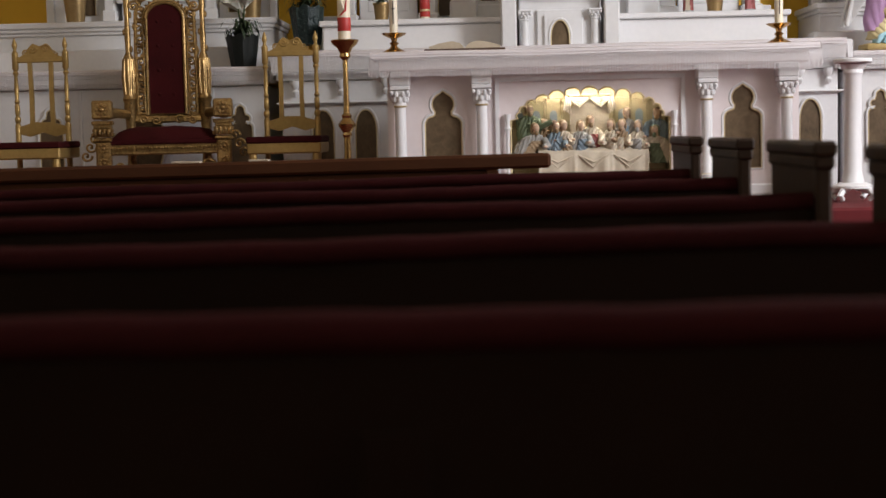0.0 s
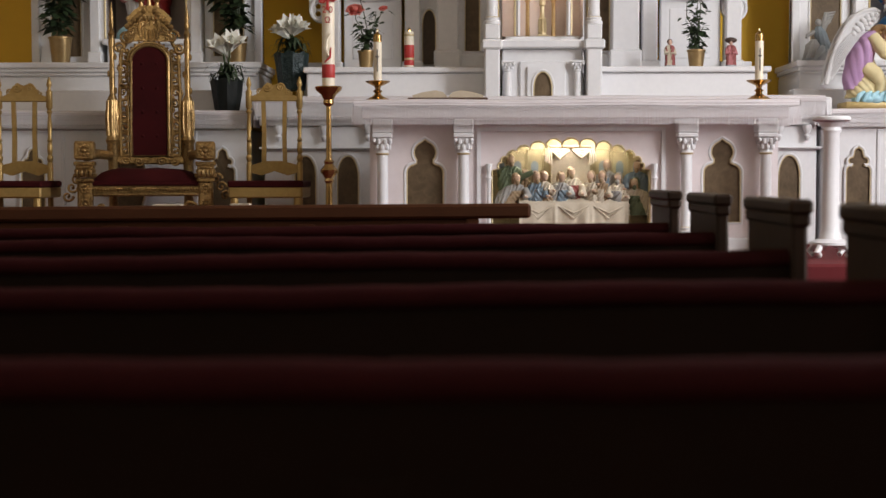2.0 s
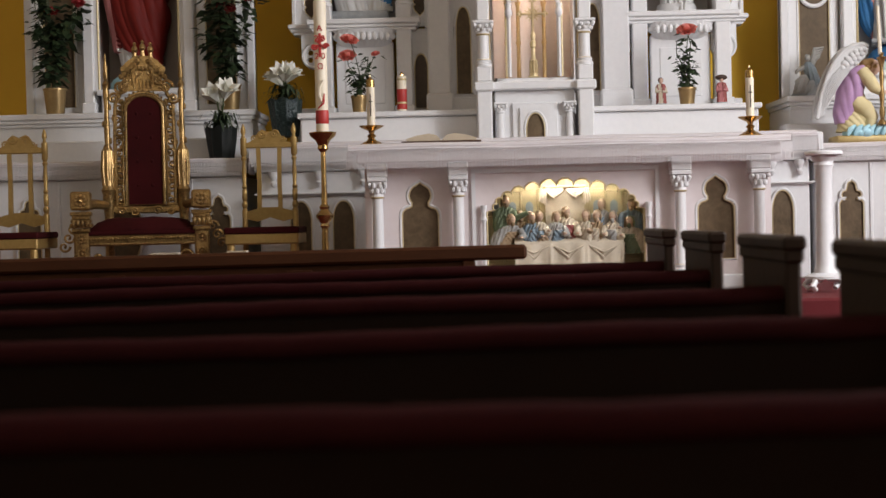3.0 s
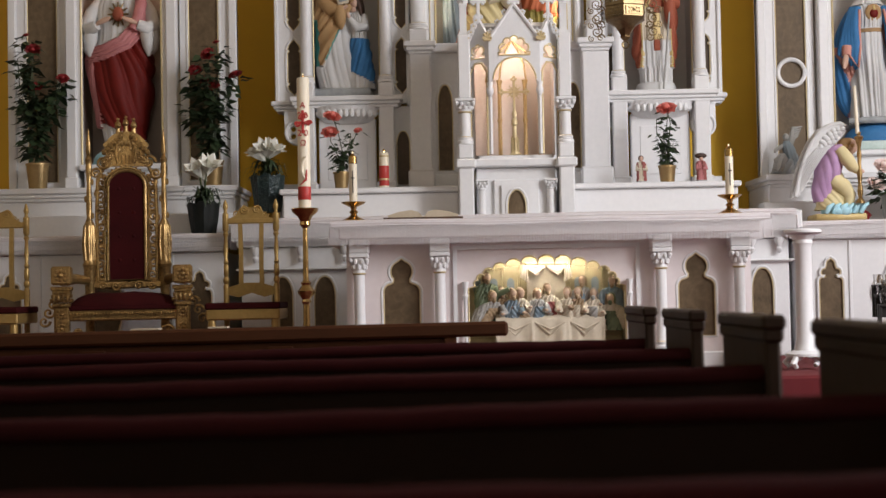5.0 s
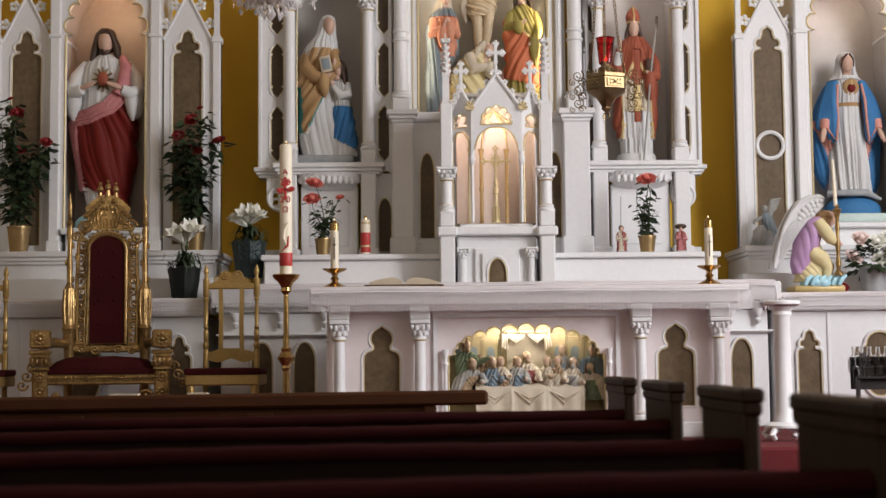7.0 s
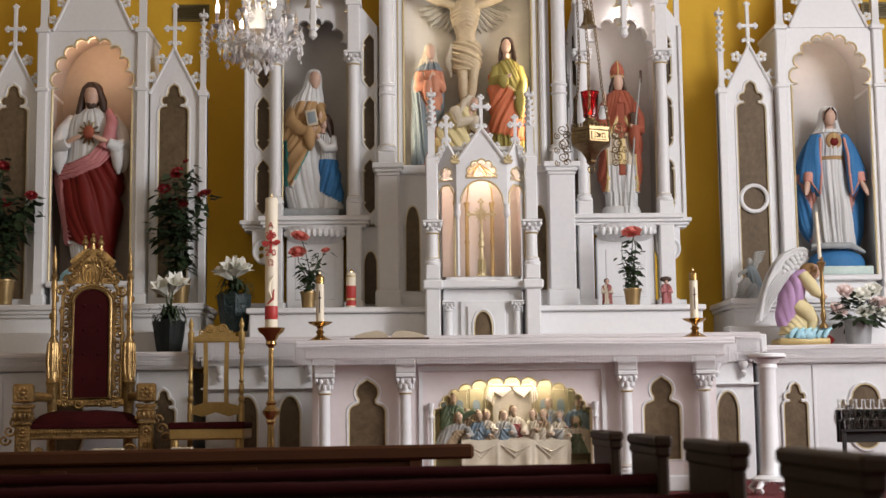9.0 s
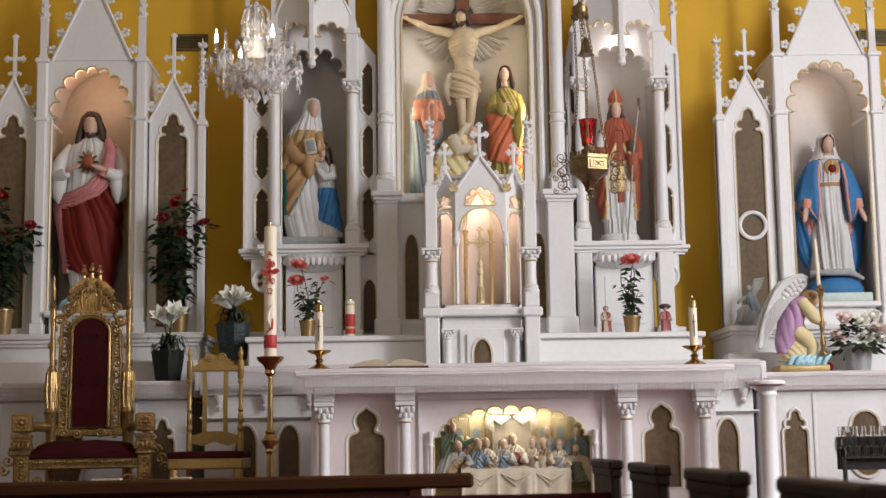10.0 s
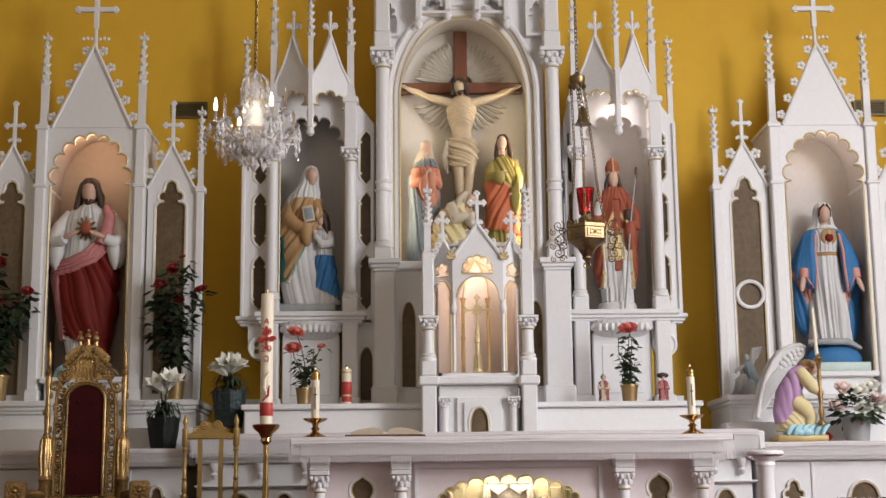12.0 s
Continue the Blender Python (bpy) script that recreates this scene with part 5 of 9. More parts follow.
for s in (-1, 1):
    g = Geo(RCREAM)
    for q in range(4):
        g.tube([(0.665 + s * 0.01, RY - 0.03, 1.19 - 0.004 * q), (0.665 + s * 0.07, RY - 0.036 - 0.002 * q, 1.178 - 0.016 * q), (0.665 + s * 0.128, RY - 0.03, 1.19 - 0.004 * q)], [0.006, 0.011, 0.007], 8)
    for q in range(3):
        g.tube([(0.665 + s * (0.122 + 0.012 * q), RY - 0.03, 1.19), (0.665 + s * (0.128 + 0.014 * q), RY - 0.035, 1.14), (0.665 + s * (0.125 + 0.017 * q), RY - 0.03, 1.085 + 0.012 * q)], [0.007, 0.01, 0.011], 7)
    g.part("curtain", rel, "gathered cream curtain swag")


# the diners
def diner(g, bx, hx, hz, w, robe, mantle, hair, beard, turn, hand):
    """A small seated figure: draped body from bx at the table up to a head at hx, hz, one arm to the table."""
    yy = RY - 0.03 - (0.03 if hz < 1.02 else 0.0)
    sz = hz - 0.055

    def cloth(px, pz, ang, front):
        side = (px - (bx + (hx - bx) * (pz - 0.8) / (sz - 0.8))) * (1 if turn >= 0 else -1)
        if side > -0.012 and pz < sz - 0.03:
            return mantle, 0.004 + 0.013 * ridge(px * 75 + pz * 50 * (1 if turn >= 0 else -1))
        return robe, 0.012 * ridge(px * 90 - pz * 34)

    mid = (bx + hx) / 2
    drape(g, (0, 0, 0), [(0.76, bx, yy, w, 0.035), (0.8 + 0.35 * (sz - 0.8), bx * 0.7 + mid * 0.3, yy, w * 0.95, 0.036), (sz - 0.04, mid, yy, w, 0.036), (sz, hx * 0.7 + mid * 0.3, yy - 0.005, w * 0.75, 0.03), (sz + 0.018, hx, yy - 0.008, 0.014, 0.014)], cloth, bx * 9, 56, 7)
    plain_head(g, (hx, yy - 0.02, hz), 0.029, turn, 0.15, RSKIN)
    g.use(hair).ball((hx + 0.006 * (1 if turn < 0 else -1), yy - 0.008, hz + 0.012), (0.025, 0.026, 0.024), 12, 9)
    for k in range(3):
        q = -1 if turn > 0 else 1
        g.tube([(hx + q * 0.012, yy - 0.022 + 0.01 * k, hz + 0.02), (hx + q * 0.025, yy - 0.018 + 0.01 * k, hz - 0.004), (hx + q * 0.028, yy - 0.016 + 0.01 * k, hz - 0.034)], [0.008, 0.01, 0.004], 6)
    if beard:
        g.ball((hx + 0.008 * turn, yy - 0.036, hz - 0.03), (0.014, 0.014, 0.018), 8, 6)
    q = 1 if hand[0] > hx else -1
    g.use(robe).tube([(hx + q * w * 0.75, yy - 0.01, sz - 0.015), (hx + q * w * 1.0, yy - 0.035, sz - 0.06), (hand[0], yy - 0.06, hand[1])], [0.02, 0.024, 0.016], 9)
    g.use(RSKIN).ball((hand[0] + q * 0.014, yy - 0.064, hand[1]), (0.014, 0.01, 0.009), 8, 6)


for row in (
        (0.26, 0.28, 1.12, 0.07, RGREEN, RGREEN, RTAN, True, 0.6, (0.42, 1.04)), (1.1, 1.09, 1.08, 0.075, RBLUE, RTAN, RTAN, True, -0.6, (1.02, 0.93)), (0.9, 0.895, 1.085, 0.06, RGREY, RBLUE, RTAN, True, -0.5, (0.85, 0.96)),
        (0.4, 0.372, 1.025, 0.05, RTAN, RGREY, RTAN, True, 0.7, (0.43, 0.92)), (0.505, 0.495, 1.015, 0.05, RCREAM, RTAN, RTAN, False, 0.7, (0.54, 0.92)), (0.86, 0.862, 1.015, 0.05, RTAN, RCREAM, RTAN, True, -0.8, (0.82, 0.92)),
        (0.44, 0.445, 1.01, 0.06, RBLUE, RBLUE, RTAN, True, 0.6, (0.5, 0.885)), (0.575, 0.605, 1.01, 0.062, RGREY, RBLUE, RTAN, False, 0.5, (0.64, 0.9)), (0.675, 0.672, 1.04, 0.066, RCREAM, RRED, RTAN, True, 0.05, (0.74, 0.89)),
        (0.82, 0.79, 1.015, 0.058, RCREAM, RCREAM, RTAN, True, -0.5, (0.75, 0.9)), (0.99, 0.965, 1.005, 0.066, RCREAM, RGREY, RGREY, True, -0.7, (0.92, 0.89)),
        (0.225, 0.315, 1.0, 0.075, RGREY, RTAN, RTAN, True, 0.9, (0.36, 0.88)), (1.12, 1.075, 0.97, 0.078, RCREAM, RGREEN, RGREEN, True, -0.8, (1.03, 0.88))):
    g = Geo()
    diner(g, *row)
    g.part("relief_figure", rel, smooth=50)
g = Geo(RGOLD)
g.tube([(0.672 + 0.04 * math.cos(q), RY - 0.01, 1.05 + 0.04 * math.sin(q)) for q in [math.pi * k / 10 for k in range(20)]], 0.004, 6, True)
g.part("halo", rel)
g = Geo(RCREAM)
nx = 80
vs = []
for j, (yy, zz) in enumerate(((RY - 0.01, 0.9), (RY - 0.105, 0.85), (RY - 0.115, 0.835), (RY - 0.112, 0.74), (RY - 0.108, 0.655))):
    for k in range(nx + 1):
        x = 0.33 + 0.7 * k / nx
        fold = 0.016 * max(0, math.sin(k * 0.16)) ** 4 + 0.008 * (abs((k / nx * 3) % 1 - 0.5) > 0.46)
        vs.append((x, yy - (0.004 * math.sin(k * 0.55) + fold) * (j > 2), zz))
g.put(vs, [(j * (nx + 1) + k, j * (nx + 1) + k + 1, (j + 1) * (nx + 1) + k + 1, (j + 1) * (nx + 1) + k) for j in range(4) for k in range(nx)])
cloth_ = g.part("tablecloth", rel, "cream carved tablecloth with hanging folds", 50)
for k in range(3):
    xa, xb = 0.36 + 0.225 * k, 0.55 + 0.225 * k
    g = Geo(RCREAM)
    for q in range(2):
        g.tube([(xa, RY - 0.118, 0.82), ((xa + xb) / 2, RY - 0.122, 0.775 - 0.035 * q), (xb, RY - 0.118, 0.82)], [0.004, 0.007, 0.004], 6)
    g.part("swag", cloth_)
for k in range(9):
    x = 0.42 + 0.065 * k
    yy = RY - 0.075 + 0.02 * (k % 2)
    zz = 0.9 + (yy - RY + 0.01) * 0.5263
    g = Geo(RTAN if k % 2 else RGREY)
    g.lathe(x, yy, [(0.012, zz), (0.022, zz + 0.008), (0.024, zz + 0.014), (0.016, zz + 0.014)], 12)
    g.use(RCREAM).ball((x + 0.004, yy, zz + 0.012), (0.014, 0.014, 0.008), 8, 5)
    g.part("dish", rel)

# ---- pews and the panel in front of them
PEW_Y = [4.81, 3.91, 3.01, 2.125, 1.255]


def pew(y, x0=-3.4, x1=0.726):
    pw = thing("pew", (-0.06, y, 0.0), "dark walnut pew with wine-red velvet padded top rail", "pew", "rows of pews")
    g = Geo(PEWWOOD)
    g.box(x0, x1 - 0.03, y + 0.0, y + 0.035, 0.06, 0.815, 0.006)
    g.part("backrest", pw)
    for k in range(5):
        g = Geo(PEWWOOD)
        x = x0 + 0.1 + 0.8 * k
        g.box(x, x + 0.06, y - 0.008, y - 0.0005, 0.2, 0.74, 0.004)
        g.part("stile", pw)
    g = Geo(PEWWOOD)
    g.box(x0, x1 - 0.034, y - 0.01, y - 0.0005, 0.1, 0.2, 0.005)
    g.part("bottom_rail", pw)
    g = Geo(VELVET)
    n = 60
    prof = [(0.008, 0.806), (-0.006, 0.812), (-0.011, 0.825), (-0.004, 0.839), (0.018, 0.846), (0.045, 0.838), (0.058, 0.81), (0.052, 0.74), (0.05, 0.45), (0.036, 0.44)]
    vs = []
    for k in range(n + 1):
        x = x0 + (x1 - 0.034 - x0) * k / n
        for a, b in prof:
            vs.append((x, y + a + 0.0015 * math.sin(17 * x + y), b + 0.0022 * math.sin(5.1 * x + 3 * y) + 0.001 * math.sin(31 * x)))
    m = len(prof)
    g.put(vs, [(k * m + j, k * m + j + 1, (k + 1) * m + j + 1, (k + 1) * m + j) for k in range(n) for j in range(m - 1)] + [tuple(range(m)), tuple(n * m + j for j in range(m))])
    g.part("back_pad", pw, "wine-red velvet pad over the back", 60)
    g = Geo(VELVET)
    g.box(x0, x1 - 0.034, y + 0.05, y + 0.45, 0.4, 0.46, 0.03)
    g.part("seat", pw, "wine-red velvet seat")
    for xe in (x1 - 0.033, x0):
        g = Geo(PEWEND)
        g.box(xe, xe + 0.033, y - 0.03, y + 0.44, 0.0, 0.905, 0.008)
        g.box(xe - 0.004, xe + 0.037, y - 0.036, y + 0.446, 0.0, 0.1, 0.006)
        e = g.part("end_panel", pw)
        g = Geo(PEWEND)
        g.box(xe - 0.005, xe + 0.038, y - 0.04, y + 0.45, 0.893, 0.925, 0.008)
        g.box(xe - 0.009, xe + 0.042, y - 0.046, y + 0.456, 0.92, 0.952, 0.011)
        g.part("cap_rail", e, "moulded cap rail in the lighter walnut")
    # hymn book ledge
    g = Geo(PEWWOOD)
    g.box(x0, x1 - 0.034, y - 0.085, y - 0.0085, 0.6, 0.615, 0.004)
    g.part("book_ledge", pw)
    pw.rotation_euler = (0, radians(-0.55), 0)
    return pw


for _y in PEW_Y:
    pew(_y)
fp = thing("front_panel", (0.29, 6.4, 0.0), "brown oak kneeling panel in front of the first pew", "pew front")
g = Geo(RAILWOOD)
g.box(-4.2, 0.293, 6.35, 6.45, 0.822, 0.888, 0.012)
g.part("top_board", fp)
g = Geo(RAILWOOD)
g.box(-4.2, 0.06, 6.385, 6.415, 0.08, 0.8235, 0.006)
for _k in range(5):
    g.box(-4.2 + 0.85 * _k, -4.08 + 0.85 * _k, 6.37, 6.39, 0.1, 0.8, 0.006)
g.part("panel_board", fp)
for _x in (-4.19, 0.0):
    g = Geo(RAILWOOD)
    g.box(_x, _x + 0.06, 6.36, 6.6, 0.0, 0.822, 0.008)
    g.part("side_board", fp)
fp.rotation_euler = (0, radians(-0.35), 0)
# papers lying on the top board
for _x, _w, _r in ((-1.42, 0.13, 4), (-1.07, 0.09, -6)):
    g = Geo(PAPER)
    _z = 0.888 + 0.0061 * (_x - 0.29)
    g.box(_x, _x + _w, 6.37, 6.43, _z, _z + 0.008, 0.002)
    g.thing("leaflet", (_x, 6.4, _z), "white folded leaflet lying on the oak panel", "leaflet", "leaflets")


# ---- the celebrant's throne and the side chairs
def rosette(g, x, y, z, r):
    for k in range(8):
        a = 2 * math.pi * k / 8
        g.ball((x + r * 0.62 * math.cos(a), y, z + r * 0.62 * math.sin(a)), (r * 0.3, r * 0.22, r * 0.3), 7, 5)
    g.ball((x, y - r * 0.1, z), (r * 0.34, r * 0.3, r * 0.34), 10, 6)


def scroll(g, x, y, z, r, hand=1, turns=1.4, w=0.012, start=0.0):
    pts = []
    for k in range(15):
        u = k / 14
        a = start + hand * 2 * math.pi * turns * u
        rr_ = r * (1 - 0.82 * u)
        pts.append((x + rr_ * math.cos(a), y, z + rr_ * math.sin(a)))
    g.tube(pts, [w * (1 - 0.5 * k / 14) for k in range(15)], 7)
    g.ball(pts[-1], w * 1.1, 8, 6)


def throne():
    cx_, y, z0 = -2.21, 9.75, SANC
    th = thing("throne", (cx_, y, z0), "tall carved gold throne with crimson velvet back and seat", "chair")
    yb = y + 0.3
    for s in (-1, 1):
        x = cx_ + s * 0.262
        g = Geo(GOLD)
        g.lathe(x, yb, [(0.03, z0), (0.034, z0 + 0.3), (0.028, z0 + 0.46), (0.036, 1.12), (0.045, 1.16), (0.042, 1.24), (0.052, 1.27), (0.034, 1.31), (0.04, 1.36), (0.042, 1.52), (0.036, 1.56), (0.018, 1.6),
                        (0.022, 1.7), (0.016, 1.84), (0.024, 1.97), (0.017, 1.99), (0.026, 2.02), (0.013, 2.05), (0.02, 2.08), (0.014, 2.12), (0.018, 2.14), (0.008, 2.19), (0.003, 2.24)], 12)
        for k in range(8):
            a = 2 * math.pi * k / 8
            g.tube([(x + 0.036 * math.cos(a), yb + 0.036 * math.sin(a), 1.3), (x + 0.045 * math.cos(a), yb + 0.045 * math.sin(a), 1.42), (x + 0.036 * math.cos(a), yb + 0.036 * math.sin(a), 1.55)], 0.008, 5)
        for k in range(6):
            u = k / 6
            a = u * 9
            g.ball((x + 0.024 * math.cos(a), yb + 0.024 * math.sin(a), 1.62 + 0.36 * u), (0.012, 0.012, 0.025), 6, 4)
        g.part("back_post", th)
        # pierced scroll strip beside the velvet
        g = Geo(GOLD)
        xs = cx_ + s * 0.175
        for k in range(9):
            z = 1.2 + 0.082 * k
            scroll(g, xs + s * 0.012 * (k % 2), yb, z, 0.042, 1 if k % 2 else -1, 1.3, 0.0125, start=k)
            g.ball((xs - s * 0.02, yb - 0.006, z + 0.04), (0.02, 0.012, 0.024), 6, 4)
        g.tube([(cx_ + s * 0.205, yb, 1.15), (cx_ + s * 0.21, yb, 1.6), (cx_ + s * 0.2, yb, 1.88), (cx_ + s * 0.15, yb, 1.98), (cx_ + s * 0.08, yb, 2.04)], 0.014, 7)
        g.part("pierced_scrollwork", th)
        # arm with a rosette block at its front
        g = Geo(GOLD)
        xa = cx_ + s * 0.4
        g.tube([(cx_ + s * 0.27, yb, 1.16), (cx_ + s * 0.34, y + 0.1, 1.17), (xa, y - 0.12, 1.16), (xa, y - 0.2, 1.17)], [0.03, 0.034, 0.045, 0.05], 10)
        g.part("arm", th)
        g = Geo(GOLD)
        g.box(xa - 0.066, xa + 0.066, y - 0.28, y - 0.16, 1.125, 1.25, 0.012)
        rosette(g, xa, y - 0.285, 1.188, 0.05)
        for zz, w in ((1.1, 0.07), (1.075, 0.058), (1.05, 0.066), (1.02, 0.074), (0.99, 0.06)):
            g.box(xa - w, xa + w, y - 0.275, y - 0.165, zz - 0.014, zz + 0.014, 0.012)
        for k in range(4):
            g.ball((xa - 0.045 + 0.03 * k, y - 0.28, 1.035), (0.014, 0.014, 0.03), 7, 5)
        g.part("arm_block", th, "gold arm block carved with a rosette")
        g = Geo(GOLD)
        g.box(xa - 0.05, xa + 0.05, y - 0.26, y - 0.17, z0, 0.98, 0.012)
        for zz in (0.93, 0.83, 0.72, 0.61):
            rosette(g, xa, y - 0.262, zz, 0.04)
        scroll(g, xa - s * 0.11, y - 0.22, 0.8, 0.05, s, 1.2, 0.012)
        g.part("front_leg", th)
        g = Geo(GOLD)
        scroll(g, cx_ + s * 0.3, y - 0.22, 0.77, 0.045, -s, 1.4, 0.012)
        scroll(g, cx_ + s * 0.14, y - 0.22, 0.78, 0.04, s, 1.4, 0.01)
        g.part("apron_scroll", th)
        for k in range(3):
            g = Geo(GOLD)
            scroll(g, cx_ + s * (0.47 + 0.03 * k), y - 0.1, 1.0 - 0.06 * k, 0.04, s, 1.1, 0.01)
            g.part("side_scroll", th)
    # frame round the velvet back
    back = [(cx_ - 0.13, 1.16), (cx_ + 0.13, 1.16)] + arc(cx_, 1.83, 0.13, 0, 180, 14, 0.11)
    g = Geo(CHAIRVELVET)
    g.plate(back, [], yb - 0.03, yb + 0.02)
    for kz in range(4):
        for kx in range(2):
            g.ball((cx_ - 0.05 + 0.1 * kx, yb - 0.032, 1.3 + 0.17 * kz), (0.012, 0.006, 0.012), 8, 5)
    g.part("velvet_back", th, "buttoned crimson velvet back panel")
    g = Geo(GOLD)
    g.bead(back, yb - 0.032, 0.013, 8)
    g.bead(grow(back, 0.022), yb - 0.02, 0.009, 6)
    for k in range(40):
        p = grow(back, 0.034)
        q = p[int(k / 40 * len(p))]
        g.ball((q[0], yb - 0.02, q[1]), 0.009, 6, 4)
    g.box(cx_ - 0.25, cx_ + 0.25, yb - 0.02, yb + 0.02, 1.1, 1.16, 0.01)
    for s in (-1, 1):
        scroll(g, cx_ + s * 0.08, yb - 0.03, 1.12, 0.035, s, 1.4, 0.01)
        scroll(g, cx_ + s * 0.17, yb - 0.03, 1.12, 0.03, -s, 1.4, 0.01)
        scroll(g, cx_ + s * 0.16, yb - 0.02, 2.0, 0.05, s, 1.5, 0.013)
        scroll(g, cx_ + s * 0.21, yb - 0.02, 1.92, 0.04, -s, 1.5, 0.012)
    g.part("back_frame", th)
    g = Geo(GOLD)
    g.plate([(cx_ - 0.17, 1.97), (cx_ + 0.17, 1.97), (cx_ + 0.13, 2.06), (cx_ + 0.16, 2.13), (cx_ + 0.1, 2.19), (cx_ + 0.05, 2.22), (cx_ - 0.05, 2.22), (cx_ - 0.1, 2.19), (cx_ - 0.16, 2.13), (cx_ - 0.13, 2.06)], [], yb - 0.02, yb + 0.02)
    for s in (-1, 1):
        for k in range(6):
            g.ball((cx_ + s * (0.04 + 0.022 * k), yb - 0.03, 2.18 - 0.022 * k), (0.022, 0.014, 0.022), 7, 5)
            scroll(g, cx_ + s * (0.05 + 0.02 * k), yb - 0.03, 2.1 - 0.02 * k, 0.028, s, 1.2, 0.009, k)
        g.tube([(cx_ + s * 0.055, yb - 0.035, 1.99), (cx_ + s * 0.07, yb - 0.035, 2.06), (cx_ + s * 0.06, yb - 0.035, 2.13)], 0.012, 7)
    for k in range(5):
        x = cx_ - 0.05 + 0.025 * k
        g.tube([(x, yb - 0.035, 1.99), (x, yb - 0.04, 2.05)], 0.008, 6)
        g.ball((x, yb - 0.035, 2.13), (0.014, 0.012, 0.018), 7, 5)
    for k, h in enumerate((0.045, 0.06, 0.045)):
        x = cx_ - 0.055 + 0.055 * k
        g.lathe(x, yb, [(0.02, 2.2), (0.014, 2.2 + h), (0.024, 2.215 + h), (0.02, 2.235 + h), (0.01, 2.25 + h)], 8)
        g.ball((x, yb, 2.262 + h), 0.013, 7, 5)
    g.part("crest", th, "carved gold crest with a small crown")
    g = Geo(CHAIRVELVET)
    n = 12
    vs, fs = [], []
    for j in range(n + 1):
        for k in range(n + 1):
            u, v = k / n * 2 - 1, j / n * 2 - 1
            hgt = 0.085 * (1 - abs(u) ** 6) * (1 - abs(v) ** 6) + 0.006 * math.sin(9 * u) * math.cos(3 * v)
            vs.append((cx_ + u * 0.36, y + 0.02 + v * 0.27, 0.985 + hgt))
    fs = [(j * (n + 1) + k, j * (n + 1) + k + 1, (j + 1) * (n + 1) + k + 1, (j + 1) * (n + 1) + k) for j in range(n) for k in range(n)]
    g.put(vs, fs)
    g.box(cx_ - 0.36, cx_ + 0.36, y - 0.25, y + 0.29, 0.95, 0.99, 0.012)
    g.part("seat_cushion", th, "plump crimson velvet seat cushion")
    g = Geo(GOLD)
    g.box(cx_ - 0.4, cx_ + 0.4, y - 0.25, y - 0.2, 0.88, 0.95, 0.01)
    g.box(cx_ - 0.4, cx_ + 0.4, y - 0.25, y + 0.3, 0.89, 0.94, 0.01)
    for k in range(40):
        g.ball((cx_ - 0.36 + 0.72 * k / 39, y - 0.254, 0.928), (0.008, 0.006, 0.009), 6, 4)
    g.part("seat_rail", th, "gold seat rail with a beaded edge")
    th.rotation_euler = (0, 0, radians(9))
    return th


throne()


